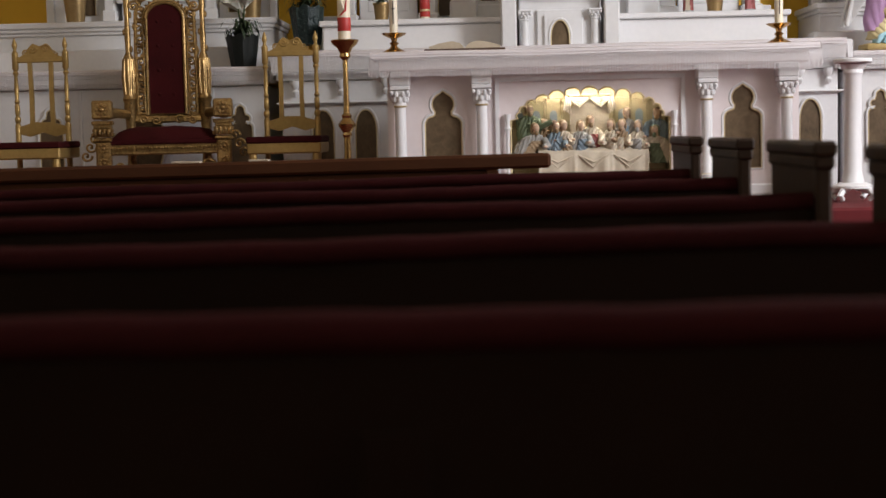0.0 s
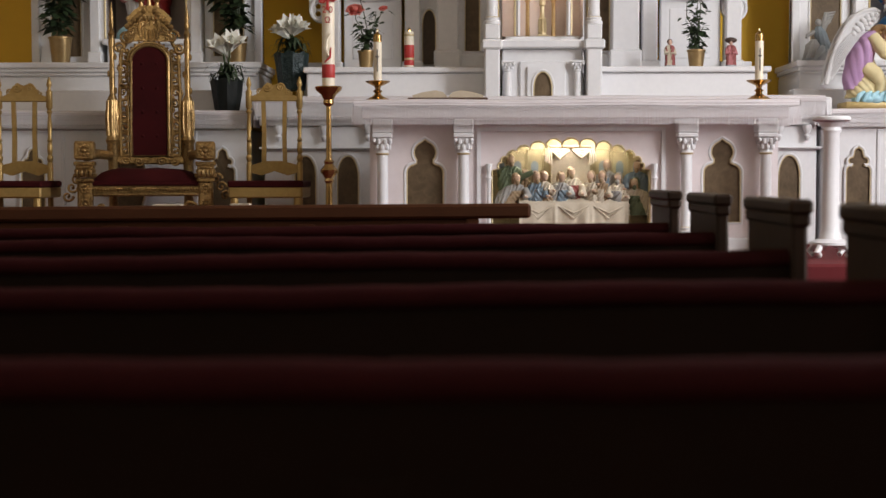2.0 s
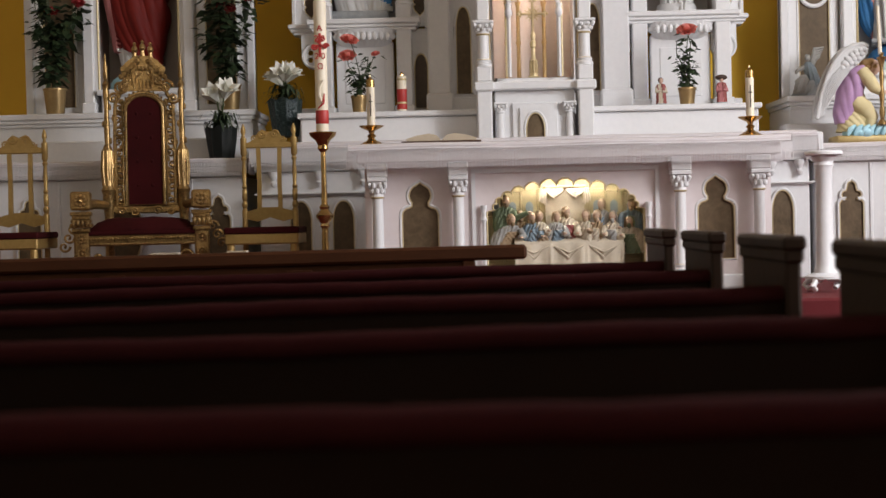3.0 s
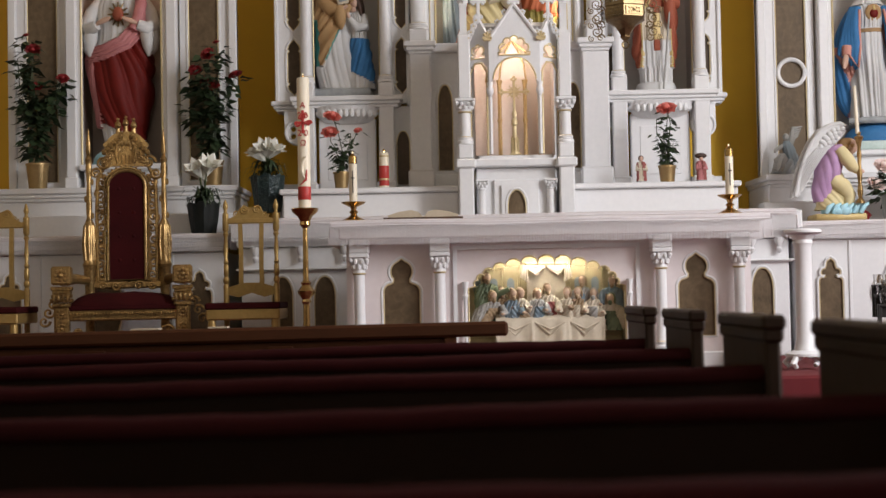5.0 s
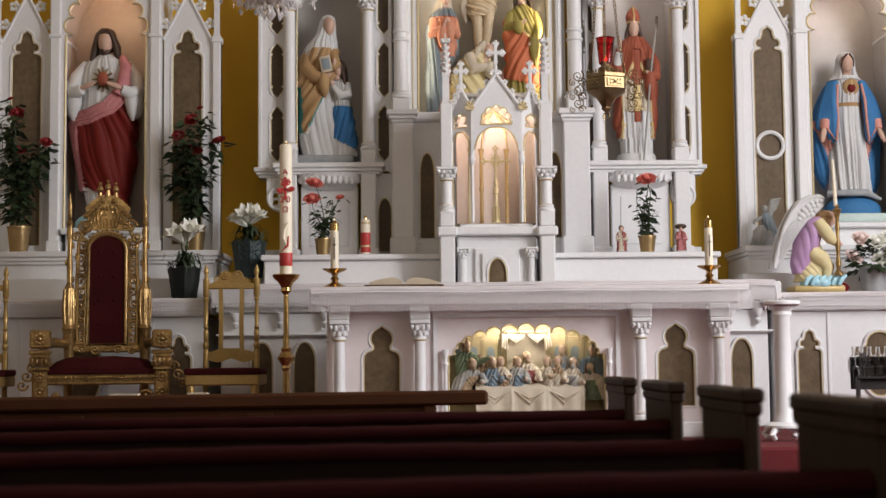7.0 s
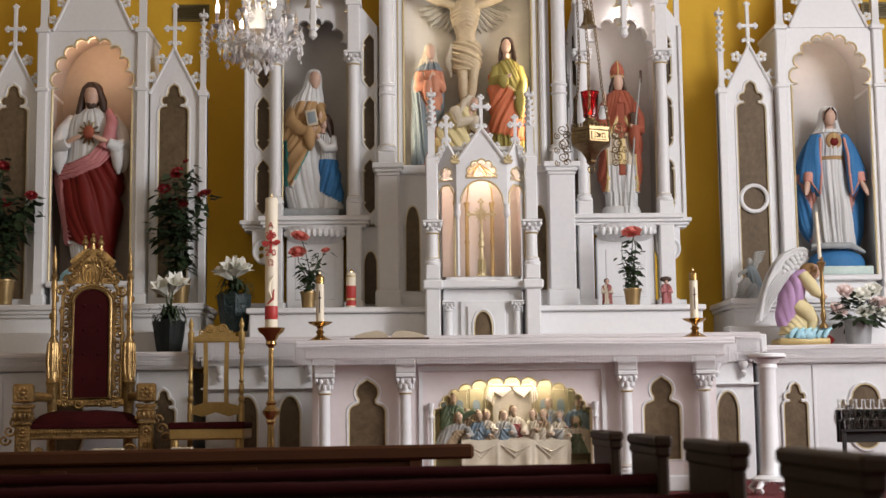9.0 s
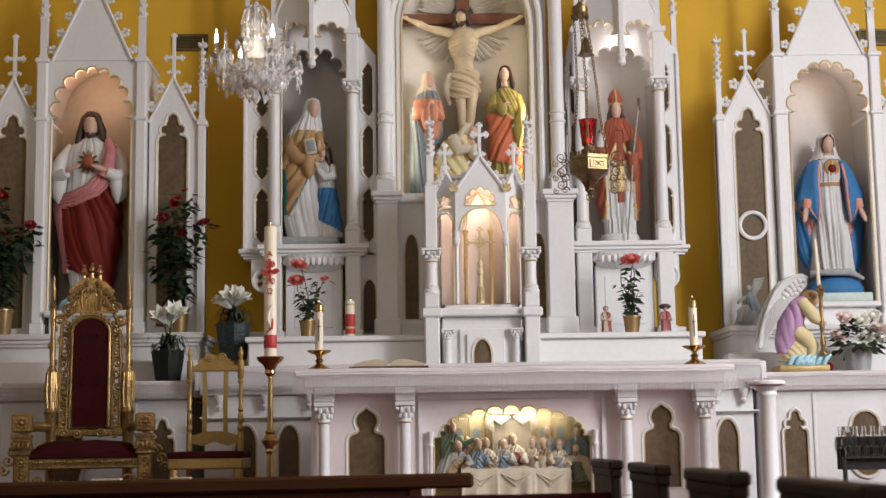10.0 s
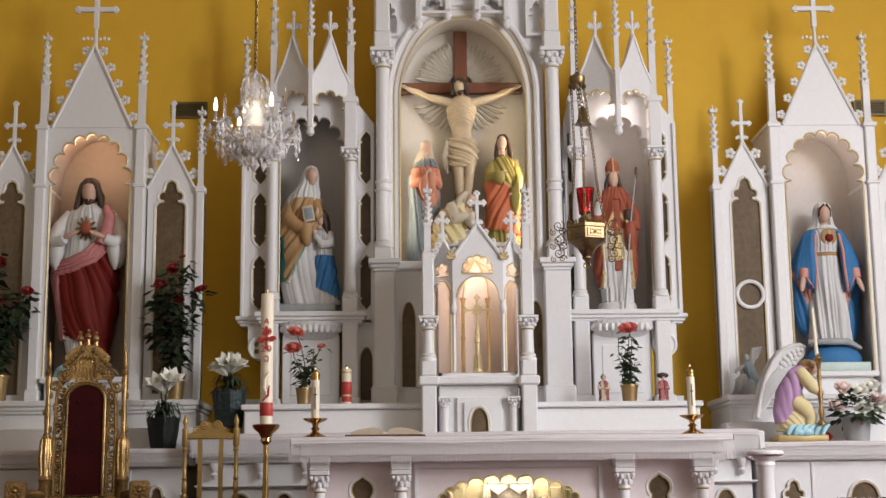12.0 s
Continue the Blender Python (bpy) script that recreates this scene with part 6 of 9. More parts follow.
def side_chair(cx_):
    y, z0 = 9.55, SANC
    ch = thing("side_chair", (cx_, y, z0), "gold painted side chair with crimson velvet seat", "chair", "side chairs")
    yb = y + 0.22
    for s in (-1, 1):
        x = cx_ + s * 0.175
        g = Geo(SATINGOLD)
        g.lathe(x, yb, [(0.018, z0), (0.02, 0.95), (0.021, 1.1), (0.014, 1.115), (0.021, 1.13), (0.021, 1.15), (0.013, 1.165), (0.018, 1.18), (0.018, 1.24), (0.012, 1.25), (0.02, 1.265), (0.012, 1.28), (0.016, 1.36), (0.011, 1.44), (0.021, 1.46), (0.013, 1.475), (0.022, 1.49), (0.022, 1.6), (0.013, 1.61), (0.011, 1.625), (0.019, 1.645), (0.016, 1.665), (0.004, 1.7)], 12)
        g.part("back_post", ch)
        g = Geo(SATINGOLD)
        g.plate([(cx_ + s * 0.088, 1.1), (cx_ + s * 0.058, 1.1), (cx_ + s * 0.055, 1.3), (cx_ + s * 0.06, 1.54), (cx_ + s * 0.088, 1.54), (cx_ + s * 0.084, 1.3)][::s], [], yb - 0.012, yb + 0.012)
        g.part("splat", ch)
        g = Geo(SATINGOLD)
        g.lathe(cx_ + s * 0.21, y - 0.2, [(0.016, z0), (0.022, 0.7), (0.028, 0.8), (0.024, 0.9)], 10)
        g.part("front_leg", ch)
    g = Geo(SATINGOLD)
    g.box(cx_ - 0.165, cx_ + 0.165, yb - 0.015, yb + 0.015, 1.53, 1.57, 0.006)
    g.plate([(cx_ - 0.15, 1.565), (cx_ + 0.15, 1.565), (cx_ + 0.1, 1.59), (cx_ + 0.075, 1.635), (cx_ + 0.045, 1.66), (cx_, 1.64), (cx_ - 0.045, 1.66), (cx_ - 0.075, 1.635), (cx_ - 0.1, 1.59)], [], yb - 0.014, yb + 0.014)
    for s in (-1, 1):
        scroll(g, cx_ + s * 0.045, yb - 0.016, 1.625, 0.03, s, 1.4, 0.008)
        scroll(g, cx_ + s * 0.1, yb - 0.01, 1.595, 0.025, -s, 1.3, 0.007)
    g.part("crest_rail", ch)
    g = Geo(SATINGOLD)
    g.plate([(cx_ - 0.165, 1.04), (cx_ - 0.09, 1.02), (cx_, 1.05), (cx_ + 0.09, 1.02), (cx_ + 0.165, 1.04), (cx_ + 0.165, 1.09), (cx_ + 0.06, 1.12), (cx_ - 0.06, 1.12), (cx_ - 0.165, 1.09)], [], yb - 0.014, yb + 0.014)
    g.part("lower_rail", ch)
    g = Geo(CHAIRVELVET)
    g.box(cx_ - 0.25, cx_ + 0.25, y - 0.24, y + 0.24, 0.94, 0.985, 0.022)
    g.part("seat", ch, "crimson velvet seat")
    g = Geo(SATINGOLD)
    g.box(cx_ - 0.245, cx_ + 0.245, y - 0.235, y + 0.235, 0.87, 0.945, 0.01)
    g.part("seat_frame", ch)
    return ch


_c = side_chair(-1.335)
copy_thing(_c, pose(-3.07, 9.55, SANC))


# ---- candles, stand, book
def lettered(ob_parent, text, x, y, z, size, mat, name="inlay"):
    cu = bpy.data.curves.new(name, "FONT")
    cu.body, cu.size, cu.extrude, cu.align_x = text, size, 0.0015, "CENTER"
    tmp = new(name, cu)
    me = bpy.data.meshes.new_from_object(tmp.evaluated_get(bpy.context.evaluated_depsgraph_get()))
    bpy.data.objects.remove(tmp)
    me.materials.clear()
    me.materials.append(mat)
    ob = new(name, me)
    ob.parent = ob_parent
    ob.matrix_basis = Matrix.Translation(Vector((x, y, z)) - top_of(ob_parent).location) @ pose(0, 0, 0, 90)
    return ob


px_, py_ = -0.832, 8.5
ps = thing("candle_stand", (px_, py_, SANC), "tall polished brass floor stand for the great candle", "candle stand")
g = Geo(BRASS)
g.lathe(px_, py_, [(0.16, SANC), (0.16, SANC + 0.02), (0.06, SANC + 0.06), (0.028, SANC + 0.12), (0.022, 0.8), (0.019, 0.98)], 20)
g.lathe(px_, py_, [(0.019, 1.1), (0.017, 1.2), (0.015, 1.44)], 16)
g.part("stem", ps)
g = Geo(BRASS)
g.lathe(px_, py_, [(0.02, 0.97), (0.03, 0.985), (0.024, 1.0), (0.05, 1.035), (0.052, 1.05), (0.026, 1.085), (0.032, 1.1), (0.02, 1.115)], 8)
g.part("knop", ps, "faceted brass knop")
g = Geo(BRASS)
g.lathe(px_, py_, [(0.016, 1.43), (0.034, 1.45), (0.03, 1.47), (0.045, 1.5), (0.075, 1.525), (0.084, 1.545), (0.078, 1.55), (0.05, 1.545)], 20)
g.part("drip_pan", ps)
pc = thing("paschal_candle", (px_, py_, 1.545), "tall ivory paschal candle with red wax inlay and letters", "candle")
g = Geo(WAX)
g.lathe(px_, py_, [(0.038, 1.545), (0.038, 2.335), (0.034, 2.342), (0.012, 2.336)], 24)
g.part("wax_body", pc)
g = Geo(BRASS, BLACK, FLAME)
g.lathe(px_, py_, [(0.01, 2.338), (0.01, 2.352), (0.004, 2.356)], 8)
g.use(FLAME).ball((px_, py_, 2.362), (0.004, 0.004, 0.008), 6, 5)
g.part("wick", pc)
for t_, zz, sz in (("A", 2.155, 0.05), ("2", 2.09, 0.055), ("0", 2.09, 0.055), ("2", 1.985, 0.055), ("0", 1.985, 0.055), ("\u03a9", 1.925, 0.05)):
    dx = {"2": -0.02, "0": 0.018}.get(t_, 0)
    lettered(pc, t_, px_ + dx, py_ - 0.04, zz, sz, REDWAX, "letter")
g = Geo(REDWAX)
g.box(px_ - 0.008, px_ + 0.008, py_ - 0.045, py_ - 0.036, 2.0, 2.14, 0.003)
g.box(px_ - 0.05, px_ + 0.05, py_ - 0.045, py_ - 0.034, 2.055, 2.072, 0.003)
for s in (-1, 1):
    scroll(g, px_ + s * 0.035, py_ - 0.042, 2.06, 0.02, s, 1.2, 0.006)
    scroll(g, px_ + s * 0.012, py_ - 0.043, 2.1, 0.018, s, 1.2, 0.005)
g.part("wax_cross", pc, "red wax cross inlay")
for zz0, zz1 in ((1.6, 1.68),):
    g = Geo(REDWAX)
    g.lathe(px_, py_, [(0.0385, zz0), (0.0395, zz0 + 0.002), (0.0395, zz1 - 0.002), (0.0385, zz1)], 24, close=False)
    g.part("wax_band", pc, "red wax band")
g = Geo(WAX, REDWAX)
g.tube([(px_ + 0.012, py_ - 0.04, 1.71), (px_ - 0.012, py_ - 0.041, 1.77), (px_ - 0.008, py_ - 0.041, 1.82), (px_ + 0.016, py_ - 0.04, 1.86)], [0.004, 0.012, 0.012, 0.005], 6)
g.use(REDWAX).tube([(px_ - 0.02, py_ - 0.036, 1.69), (px_ + 0.012, py_ - 0.04, 1.72), (px_ + 0.02, py_ - 0.037, 1.78)], [0.003, 0.009, 0.003], 6)
g.part("wax_relief", pc, "raised wax ribbon")


def table_candle(x, y, seed):
    z = 1.488
    c = thing("altar_candle", (x, y, z), "ivory oil candle on a low brass holder, on the altar cloth", "candle", "altar candles")
    g = Geo(BRASS)
    g.lathe(x, y, [(0.074, z), (0.076, z + 0.006), (0.03, z + 0.03), (0.018, z + 0.045), (0.03, z + 0.058), (0.016, z + 0.072), (0.022, z + 0.09), (0.07, z + 0.112), (0.08, z + 0.122), (0.03, z + 0.118)], 20)
    g.part("holder", c)
    g = Geo(WAX)
    g.lathe(x, y, [(0.026, z + 0.117), (0.026, z + 0.375), (0.02, z + 0.377)], 18)
    b = g.part("wax_body", c)
    g = Geo(BARPRINT)
    g.box(x - 0.003, x + 0.003, y - 0.029, y - 0.024, z + 0.18, z + 0.32, 0.001)
    g.box(x - 0.011, x + 0.011, y - 0.029, y - 0.022, z + 0.27, z + 0.277, 0.001)
    g.part("printed_cross", b)
    g = Geo(BRASS)
    g.lathe(x, y, [(0.027, z + 0.365), (0.027, z + 0.41), (0.012, z + 0.42), (0.008, z + 0.43)], 16)
    g.part("cap", c)
    g = Geo(FLAME)
    g.ball((x, y, z + 0.436), (0.004, 0.004, 0.009), 6, 5)
    g.part("wick", c)
    return c


table_candle(-0.565, 8.93, 1)
table_candle(1.825, 8.93, 2)
bk = thing("open_book", (-0.12, 9.15, 1.488), "open altar book with ivory pages lying on the cloth", "book")
g = Geo(LEATHER)
g.box(-0.38, 0.13, 8.98, 9.37, 1.489, 1.51, 0.006)
g.part("cover", bk)
for s in (-1, 1):
    g = Geo(PAPER)
    prof = [(0.0, 0.014), (0.03, 0.05), (0.08, 0.062), (0.16, 0.05), (0.225, 0.03)]
    xs = [-0.125 + s * a for a, b in prof]
    vs = [(x, yy, 1.497 + b * q) for q in (1, 0) for yy in (9.03, 9.35) for x, (a, b) in zip(xs, prof)]
    m = len(prof)
    fs = [(k, k + 1, m + k + 1, m + k) for k in range(m - 1)] + [(k, k + 1, 2 * m + k + 1, 2 * m + k) for k in range(m - 1)] + [(m + k, m + k + 1, 3 * m + k + 1, 3 * m + k) for k in range(m - 1)]
    fs += [(m - 1, 2 * m - 1, 4 * m - 1, 3 * m - 1)]
    g.put(vs, fs)
    g.part("page_block", bk)

# pillar stand beside the table
pd = thing("plant_pedestal", (2.17, 8.5, SANC), "white round pedestal stand on small scrolled feet", "pedestal")
g = Geo(WHITE)
g.lathe(2.17, 8.5, [(0.1, 1.335), (0.112, 1.343), (0.112, 1.357), (0.104, 1.364)], 24)
g.part("top", pd)
g = Geo(WHITE)
g.lathe(2.17, 8.5, [(0.07, 0.63), (0.062, 0.66), (0.054, 0.69), (0.05, 1.0), (0.05, 1.26), (0.06, 1.28), (0.056, 1.3), (0.08, 1.33)], 24)
g.part("column", pd)
g = Geo(WHITE)
g.lathe(2.17, 8.5, [(0.12, 0.6), (0.12, 0.615), (0.075, 0.635)], 24)
g.part("base", pd)
for k in range(4):
    a = math.pi / 4 + math.pi / 2 * k
    g = Geo(WHITE)
    fx, fy = 2.17 + 0.11 * math.cos(a), 8.5 + 0.11 * math.sin(a)
    g.tube([(2.17 + 0.05 * math.cos(a), 8.5 + 0.05 * math.sin(a), 0.6), (fx, fy, 0.59), (fx + 0.03 * math.cos(a), fy + 0.03 * math.sin(a), 0.56), (fx, fy, 0.537)], [0.02, 0.02, 0.02, 0.016], 8)
    g.part("foot", pd)


# ---- statues: each one plain painted mesh
def statue(g, name, at, label, group=""):
    return g.thing(name, at, label, "statue", group, smooth=60)


# figure in red and white in the left niche
x, y, z = -2.53, 11.19, 2.08
g = Geo(ROBERED, ROBEPINK, ROBEWHITE, SKIN, HAIR, CLOUDBLUE)
g.use(CLOUDBLUE).rings([(z, x, y, 0.26, 0.18), (z + 0.08, x, y, 0.24, 0.17), (z + 0.15, x, y, 0.15, 0.12)], 20, 5, 0.05)
SASH = [(0.23, 1.34), (0.17, 1.12), (0.05, 0.96), (-0.1, 0.89), (-0.3, 0.86)]


def red_white(px, pz, a, front):
    pleat = 0.0065 * ridge(a * 0.11 + 2 * pz)
    if not front:
        return ROBERED, 0.012 * ridge(a * 0.1)
    d, below = along(SASH, px, pz)
    if d < 0.062:
        return ROBEPINK, 0.03 + 0.012 * ridge(below * 75 + 2 * px)
    if px < -0.2 + 0.12 * (0.85 - pz) and 0.3 < pz < 0.9:
        return ROBEPINK, 0.024 + 0.012 * ridge(px * 55 + pz * 3)
    if px > 0.2 and pz > 0.9:
        return ROBEPINK, 0.01
    if below > 0 and pz > 0.27 - 0.45 * px:
        return ROBERED, 0.016 + 0.026 * ridge(px * 15 + pz * 8 + 1.2 * math.sin(5 * pz + 4 * px))
    return ROBEWHITE, pleat


drape(g, (x, y, z), [(0.12, 0.01, 0, 0.155, 0.13), (0.3, 0.005, 0, 0.18, 0.15), (0.6, -0.01, 0, 0.235, 0.175), (0.86, -0.015, 0, 0.258, 0.18), (1.05, 0, 0, 0.225, 0.16), (1.25, 0, 0, 0.22, 0.14), (1.35, 0, 0, 0.17, 0.12), (1.41, 0, 0, 0.07, 0.07)], red_white, 0.0, 300, 26)
for s in (-1, 1):
    sleeve(g, ROBEWHITE, [(x + s * 0.17, y, z + 1.33), (x + s * 0.245, y - 0.05, z + 1.22), (x + s * 0.285, y - 0.1, z + 1.1), (x + s * 0.24, y - 0.17, z + 1.07), (x + s * 0.17, y - 0.2, z + 1.1)], [0.052, 0.062, 0.064, 0.056, 0.042])
    for k in range(2):
        g.use(ROBEWHITE).tube([(x + s * (0.235 + 0.03 * k), y - 0.14 + 0.04 * k, z + 1.1), (x + s * (0.245 + 0.03 * k), y - 0.14 + 0.04 * k, z + 1.0), (x + s * (0.25 + 0.025 * k), y - 0.135 + 0.04 * k, z + 0.92), (x + s * (0.25 + 0.02 * k), y - 0.13 + 0.04 * k, z + 0.86 + 0.02 * k)], [0.058, 0.062, 0.046, 0.014], 14)
    plain_hand(g, (x + s * 0.17, y - 0.21, z + 1.11), (x + s * 0.05, y - 0.24, z + 1.15), 0.027)
g.use(ROBEPINK).tube([(x + 0.15, y - 0.08, z + 1.38), (x + 0.19, y - 0.13, z + 1.28), (x + 0.17, y - 0.17, z + 1.16), (x + 0.13, y - 0.19, z + 1.06)], [0.03, 0.05, 0.05, 0.04], 12)
g.use(ROBERUST).ball((x - 0.0, y - 0.165, z + 1.19), (0.05, 0.03, 0.06), 12, 8)
g.use(DARKBRASS)
for k in range(12):
    a = 2 * math.pi * k / 12
    g.tube([(x + 0.04 * math.cos(a), y - 0.165, z + 1.19 + 0.05 * math.sin(a)), (x + 0.09 * math.cos(a), y - 0.16, z + 1.19 + 0.1 * math.sin(a))], [0.012, 0.006], 5)
plain_head(g, (x - 0.005, y - 0.05, z + 1.51), 0.088, 0.1, 0.12)
long_hair(g, (x - 0.005, y - 0.03, z + 1.52), 0.096, 0.17, 1.05, None, True)
statue(g, "statue", (x, y, z), "painted statue in dark red robe and rose mantle", "niche statues").scale = (0.93, 0.93, 1)

# figure in white and blue in the right niche
x, y, z = 3.425, 11.19, 2.08
g = Geo(ROBEWHITE, ROBEBLUE, ROBESALMON, SKIN)
g.use(GREENMARBLE).box(x - 0.2, x + 0.26, y - 0.2, y + 0.2, z, z + 0.07, 0.008)
g.use(ROBEBLUE).ball((x + 0.02, y, z + 0.1), (0.23, 0.19, 0.135), 24, 14)
g.use(STONEGREY).tube([(x - 0.2, y - 0.1, z + 0.24), (x - 0.05, y - 0.17, z + 0.235), (x + 0.1, y - 0.16, z + 0.235), (x + 0.22, y - 0.1, z + 0.19)], [0.02, 0.028, 0.028, 0.015], 8)
z = 2.3


def white_dress(px, pz, a, front):
    if 0.725 < pz < 0.755:
        return ROBETAN, 0.005
    if pz > 0.755:
        return ROBEWHITE, 0.007 * ridge(px * 60)
    f = min(1.0, (0.73 - pz) * 2)
    return ROBEWHITE, (0.008 + 0.018 * f) * ridge(px * 34 + 3.5 * f * px + 0.8 * math.sin(3.2 * pz))


def blue_mantle(px, pz, a, front):
    hem = 0.235 - 0.06 * math.sin(6 * pz) - (0.5 - pz) * 0.12 * (pz < 0.5)
    if front and pz < 0.62 and abs(px) < hem:
        return ROBESALMON, 0.012 * ridge(px * 40 + 6 * pz)
    if front and abs(px) < 0.13 and pz > 0.62:
        return ROBESALMON, 0.0
    return ROBEBLUE, 0.008 + 0.012 * ridge(a * 0.07 + 2.5 * pz)


drape(g, (x, y, z), [(0.0, 0.005, 0, 0.168, 0.13), (0.12, 0.005, -0.005, 0.155, 0.135), (0.4, 0, -0.015, 0.135, 0.125), (0.65, 0, -0.005, 0.108, 0.105), (0.74, 0, 0, 0.1, 0.095), (0.84, 0, 0, 0.118, 0.115), (0.92, 0, 0, 0.12, 0.09), (0.97, 0, 0, 0.06, 0.05)], white_dress, 1.0, 220, 20)
drape(g, (x, y, z), [(0.03, 0.04, 0.07, 0.17, 0.08), (0.16, 0.02, 0.07, 0.235, 0.1), (0.36, 0.01, 0.07, 0.262, 0.105), (0.55, 0, 0.065, 0.262, 0.105), (0.7, 0, 0.055, 0.235, 0.1), (0.83, 0, 0.04, 0.19, 0.09), (0.92, 0, 0.02, 0.14, 0.075), (0.975, 0, 0.015, 0.06, 0.05)], blue_mantle, 2.0, 220, 20)
for s in (-1, 1):
    g.use(ROBEBLUE)
    for k in range(5):
        o = 0.024 * k
        g.tube([(x + s * (0.1 + 0.3 * o), y - 0.055 + 0.4 * o, z + 0.925), (x + s * (0.135 + 0.5 * o), y - 0.1 + 0.5 * o, z + 0.78), (x + s * (0.14 + 0.95 * o), y - 0.125 + 0.5 * o, z + 0.62), (x + s * (0.14 + 1.1 * o), y - 0.12 + 0.5 * o, z + 0.47 + 0.7 * o), (x + s * (0.145 + 1.15 * o), y - 0.11 + 0.5 * o, z + 0.42 + 1.3 * o)], [0.03, 0.04, 0.042, 0.03, 0.008], 10)
    g.use(ROBESALMON).tube([(x + s * 0.095, y - 0.1, z + 0.9), (x + s * 0.112, y - 0.135, z + 0.76), (x + s * 0.115, y - 0.155, z + 0.58), (x + s * 0.13, y - 0.15, z + 0.43), (x + s * 0.19, y - 0.13, z + 0.53)], 0.011, 7)
    g.use(ROBESALMON).tube([(x + s * 0.2, y - 0.1, z + 0.6), (x + s * 0.215, y - 0.12, z + 0.53)], [0.05, 0.036], 10)
    plain_hand(g, (x + s * 0.215, y - 0.12, z + 0.545), (x + s * 0.25, y - 0.165, z + 0.42), 0.03)
g.use(ROBETAN).ball((x + 0.01, y - 0.108, z + 0.875), (0.066, 0.02, 0.07), 16, 8)
g.use(ROBERED).ball((x + 0.01, y - 0.122, z + 0.865), (0.036, 0.018, 0.036), 12, 8)
g.use(WARMGOLD).tube([(x + 0.01, y - 0.125, z + 0.89), (x + 0.01, y - 0.122, z + 0.93)], [0.016, 0.006], 6)
plain_head(g, (x, y - 0.045, z + 1.085), 0.07, -0.05, 0.1)
g.use(HAIR)
for s in (-1, 1):
    g.tube([(x + s * 0.008, y - 0.105, z + 1.148), (x + s * 0.04, y - 0.085, z + 1.11), (x + s * 0.05, y - 0.07, z + 1.05)], [0.007, 0.01, 0.006], 7)
drape(g, (x, y, z), [(0.95, 0, 0.0, 0.125, 0.085), (1.0, 0, 0.01, 0.092, 0.08), (1.07, 0, 0.012, 0.075, 0.073), (1.13, 0, 0.005, 0.068, 0.075), (1.165, 0, 0.0, 0.045, 0.055), (1.18, 0, 0.0, 0.01, 0.012)], lambda px, pz, a, front: (ROBEWHITE, (0.006 * ridge(a * 0.08) - (0.055 if front and abs(px) < 0.05 and 0.98 < pz < 1.13 else 0.0))), 0.2, 160, 14)
statue(g, "statue", (x, y, 2.08), "painted statue in white with a blue mantle on a blue globe", "niche statues")

# woman with a girl
x, y, z = -0.77, 11.16, 2.58
g = Geo(ROBEWHITE, ROBETAN, ROBETEAL, ROBEBLUE)
g.use(STONEGREY).box(x - 0.25, x + 0.25, y - 0.16, y + 0.16, z, z + 0.07, 0.02)


def tan_cloak(px, pz, a, front):
    if not front:
        return ROBETAN, 0.01 * ridge(a * 0.1)
    hem = 0.25 + 2.0 * max(0.0, px + 0.16)
    if pz > hem and pz < 0.94:
        if px < -0.19 and pz < 0.62 or abs(pz - hem) < 0.022 and 0.3 < pz < 0.6:
            return ROBETEAL, 0.012 * ridge(px * 60 + 9 * pz)
        return ROBETAN, 0.014 + 0.02 * ridge(px * 22 - pz * 11 + math.sin(6 * pz))
    return ROBEWHITE, 0.012 * ridge(px * 19 + 2.5 * pz + 0.9 * math.sin(4 * pz))


drape(g, (x, y, z), [(0.07, -0.02, 0, 0.19, 0.13), (0.3, -0.06, 0, 0.175, 0.125), (0.6, -0.075, 0, 0.17, 0.125), (0.82, -0.06, 0, 0.155, 0.12), (0.95, -0.03, 0, 0.12, 0.1), (1.03, -0.01, 0, 0.06, 0.07)], tan_cloak, 0.4, 260, 24)
sleeve(g, ROBETAN, [(x - 0.15, y - 0.03, z + 0.88), (x - 0.16, y - 0.1, z + 0.76), (x - 0.08, y - 0.15, z + 0.69), (x - 0.01, y - 0.17, z + 0.69)], [0.055, 0.065, 0.055, 0.035], 0.16)
sleeve(g, ROBETAN, [(x + 0.06, y - 0.05, z + 0.9), (x + 0.09, y - 0.11, z + 0.8), (x + 0.06, y - 0.15, z + 0.76)], [0.045, 0.05, 0.03])
plain_hand(g, (x - 0.01, y - 0.17, z + 0.69), (x + 0.06, y - 0.19, z + 0.71), 0.022)
plain_hand(g, (x + 0.08, y - 0.15, z + 0.78), (x + 0.09, y - 0.18, z + 0.84), 0.02)
g.use(PAPER)
g.m = Matrix.Translation((x + 0.01, y - 0.185, z + 0.79)) @ pose(0, 0, 0, 0, -12, 10)
g.box(-0.05, 0.05, -0.01, 0.01, -0.065, 0.065, 0.003)
g.use(ROBEGREY).box(-0.035, 0.035, -0.013, -0.009, -0.045, 0.045, 0.001)
g.m = None
plain_head(g, (x + 0.03, y - 0.05, z + 1.13), 0.068, 0.55, 0.3)
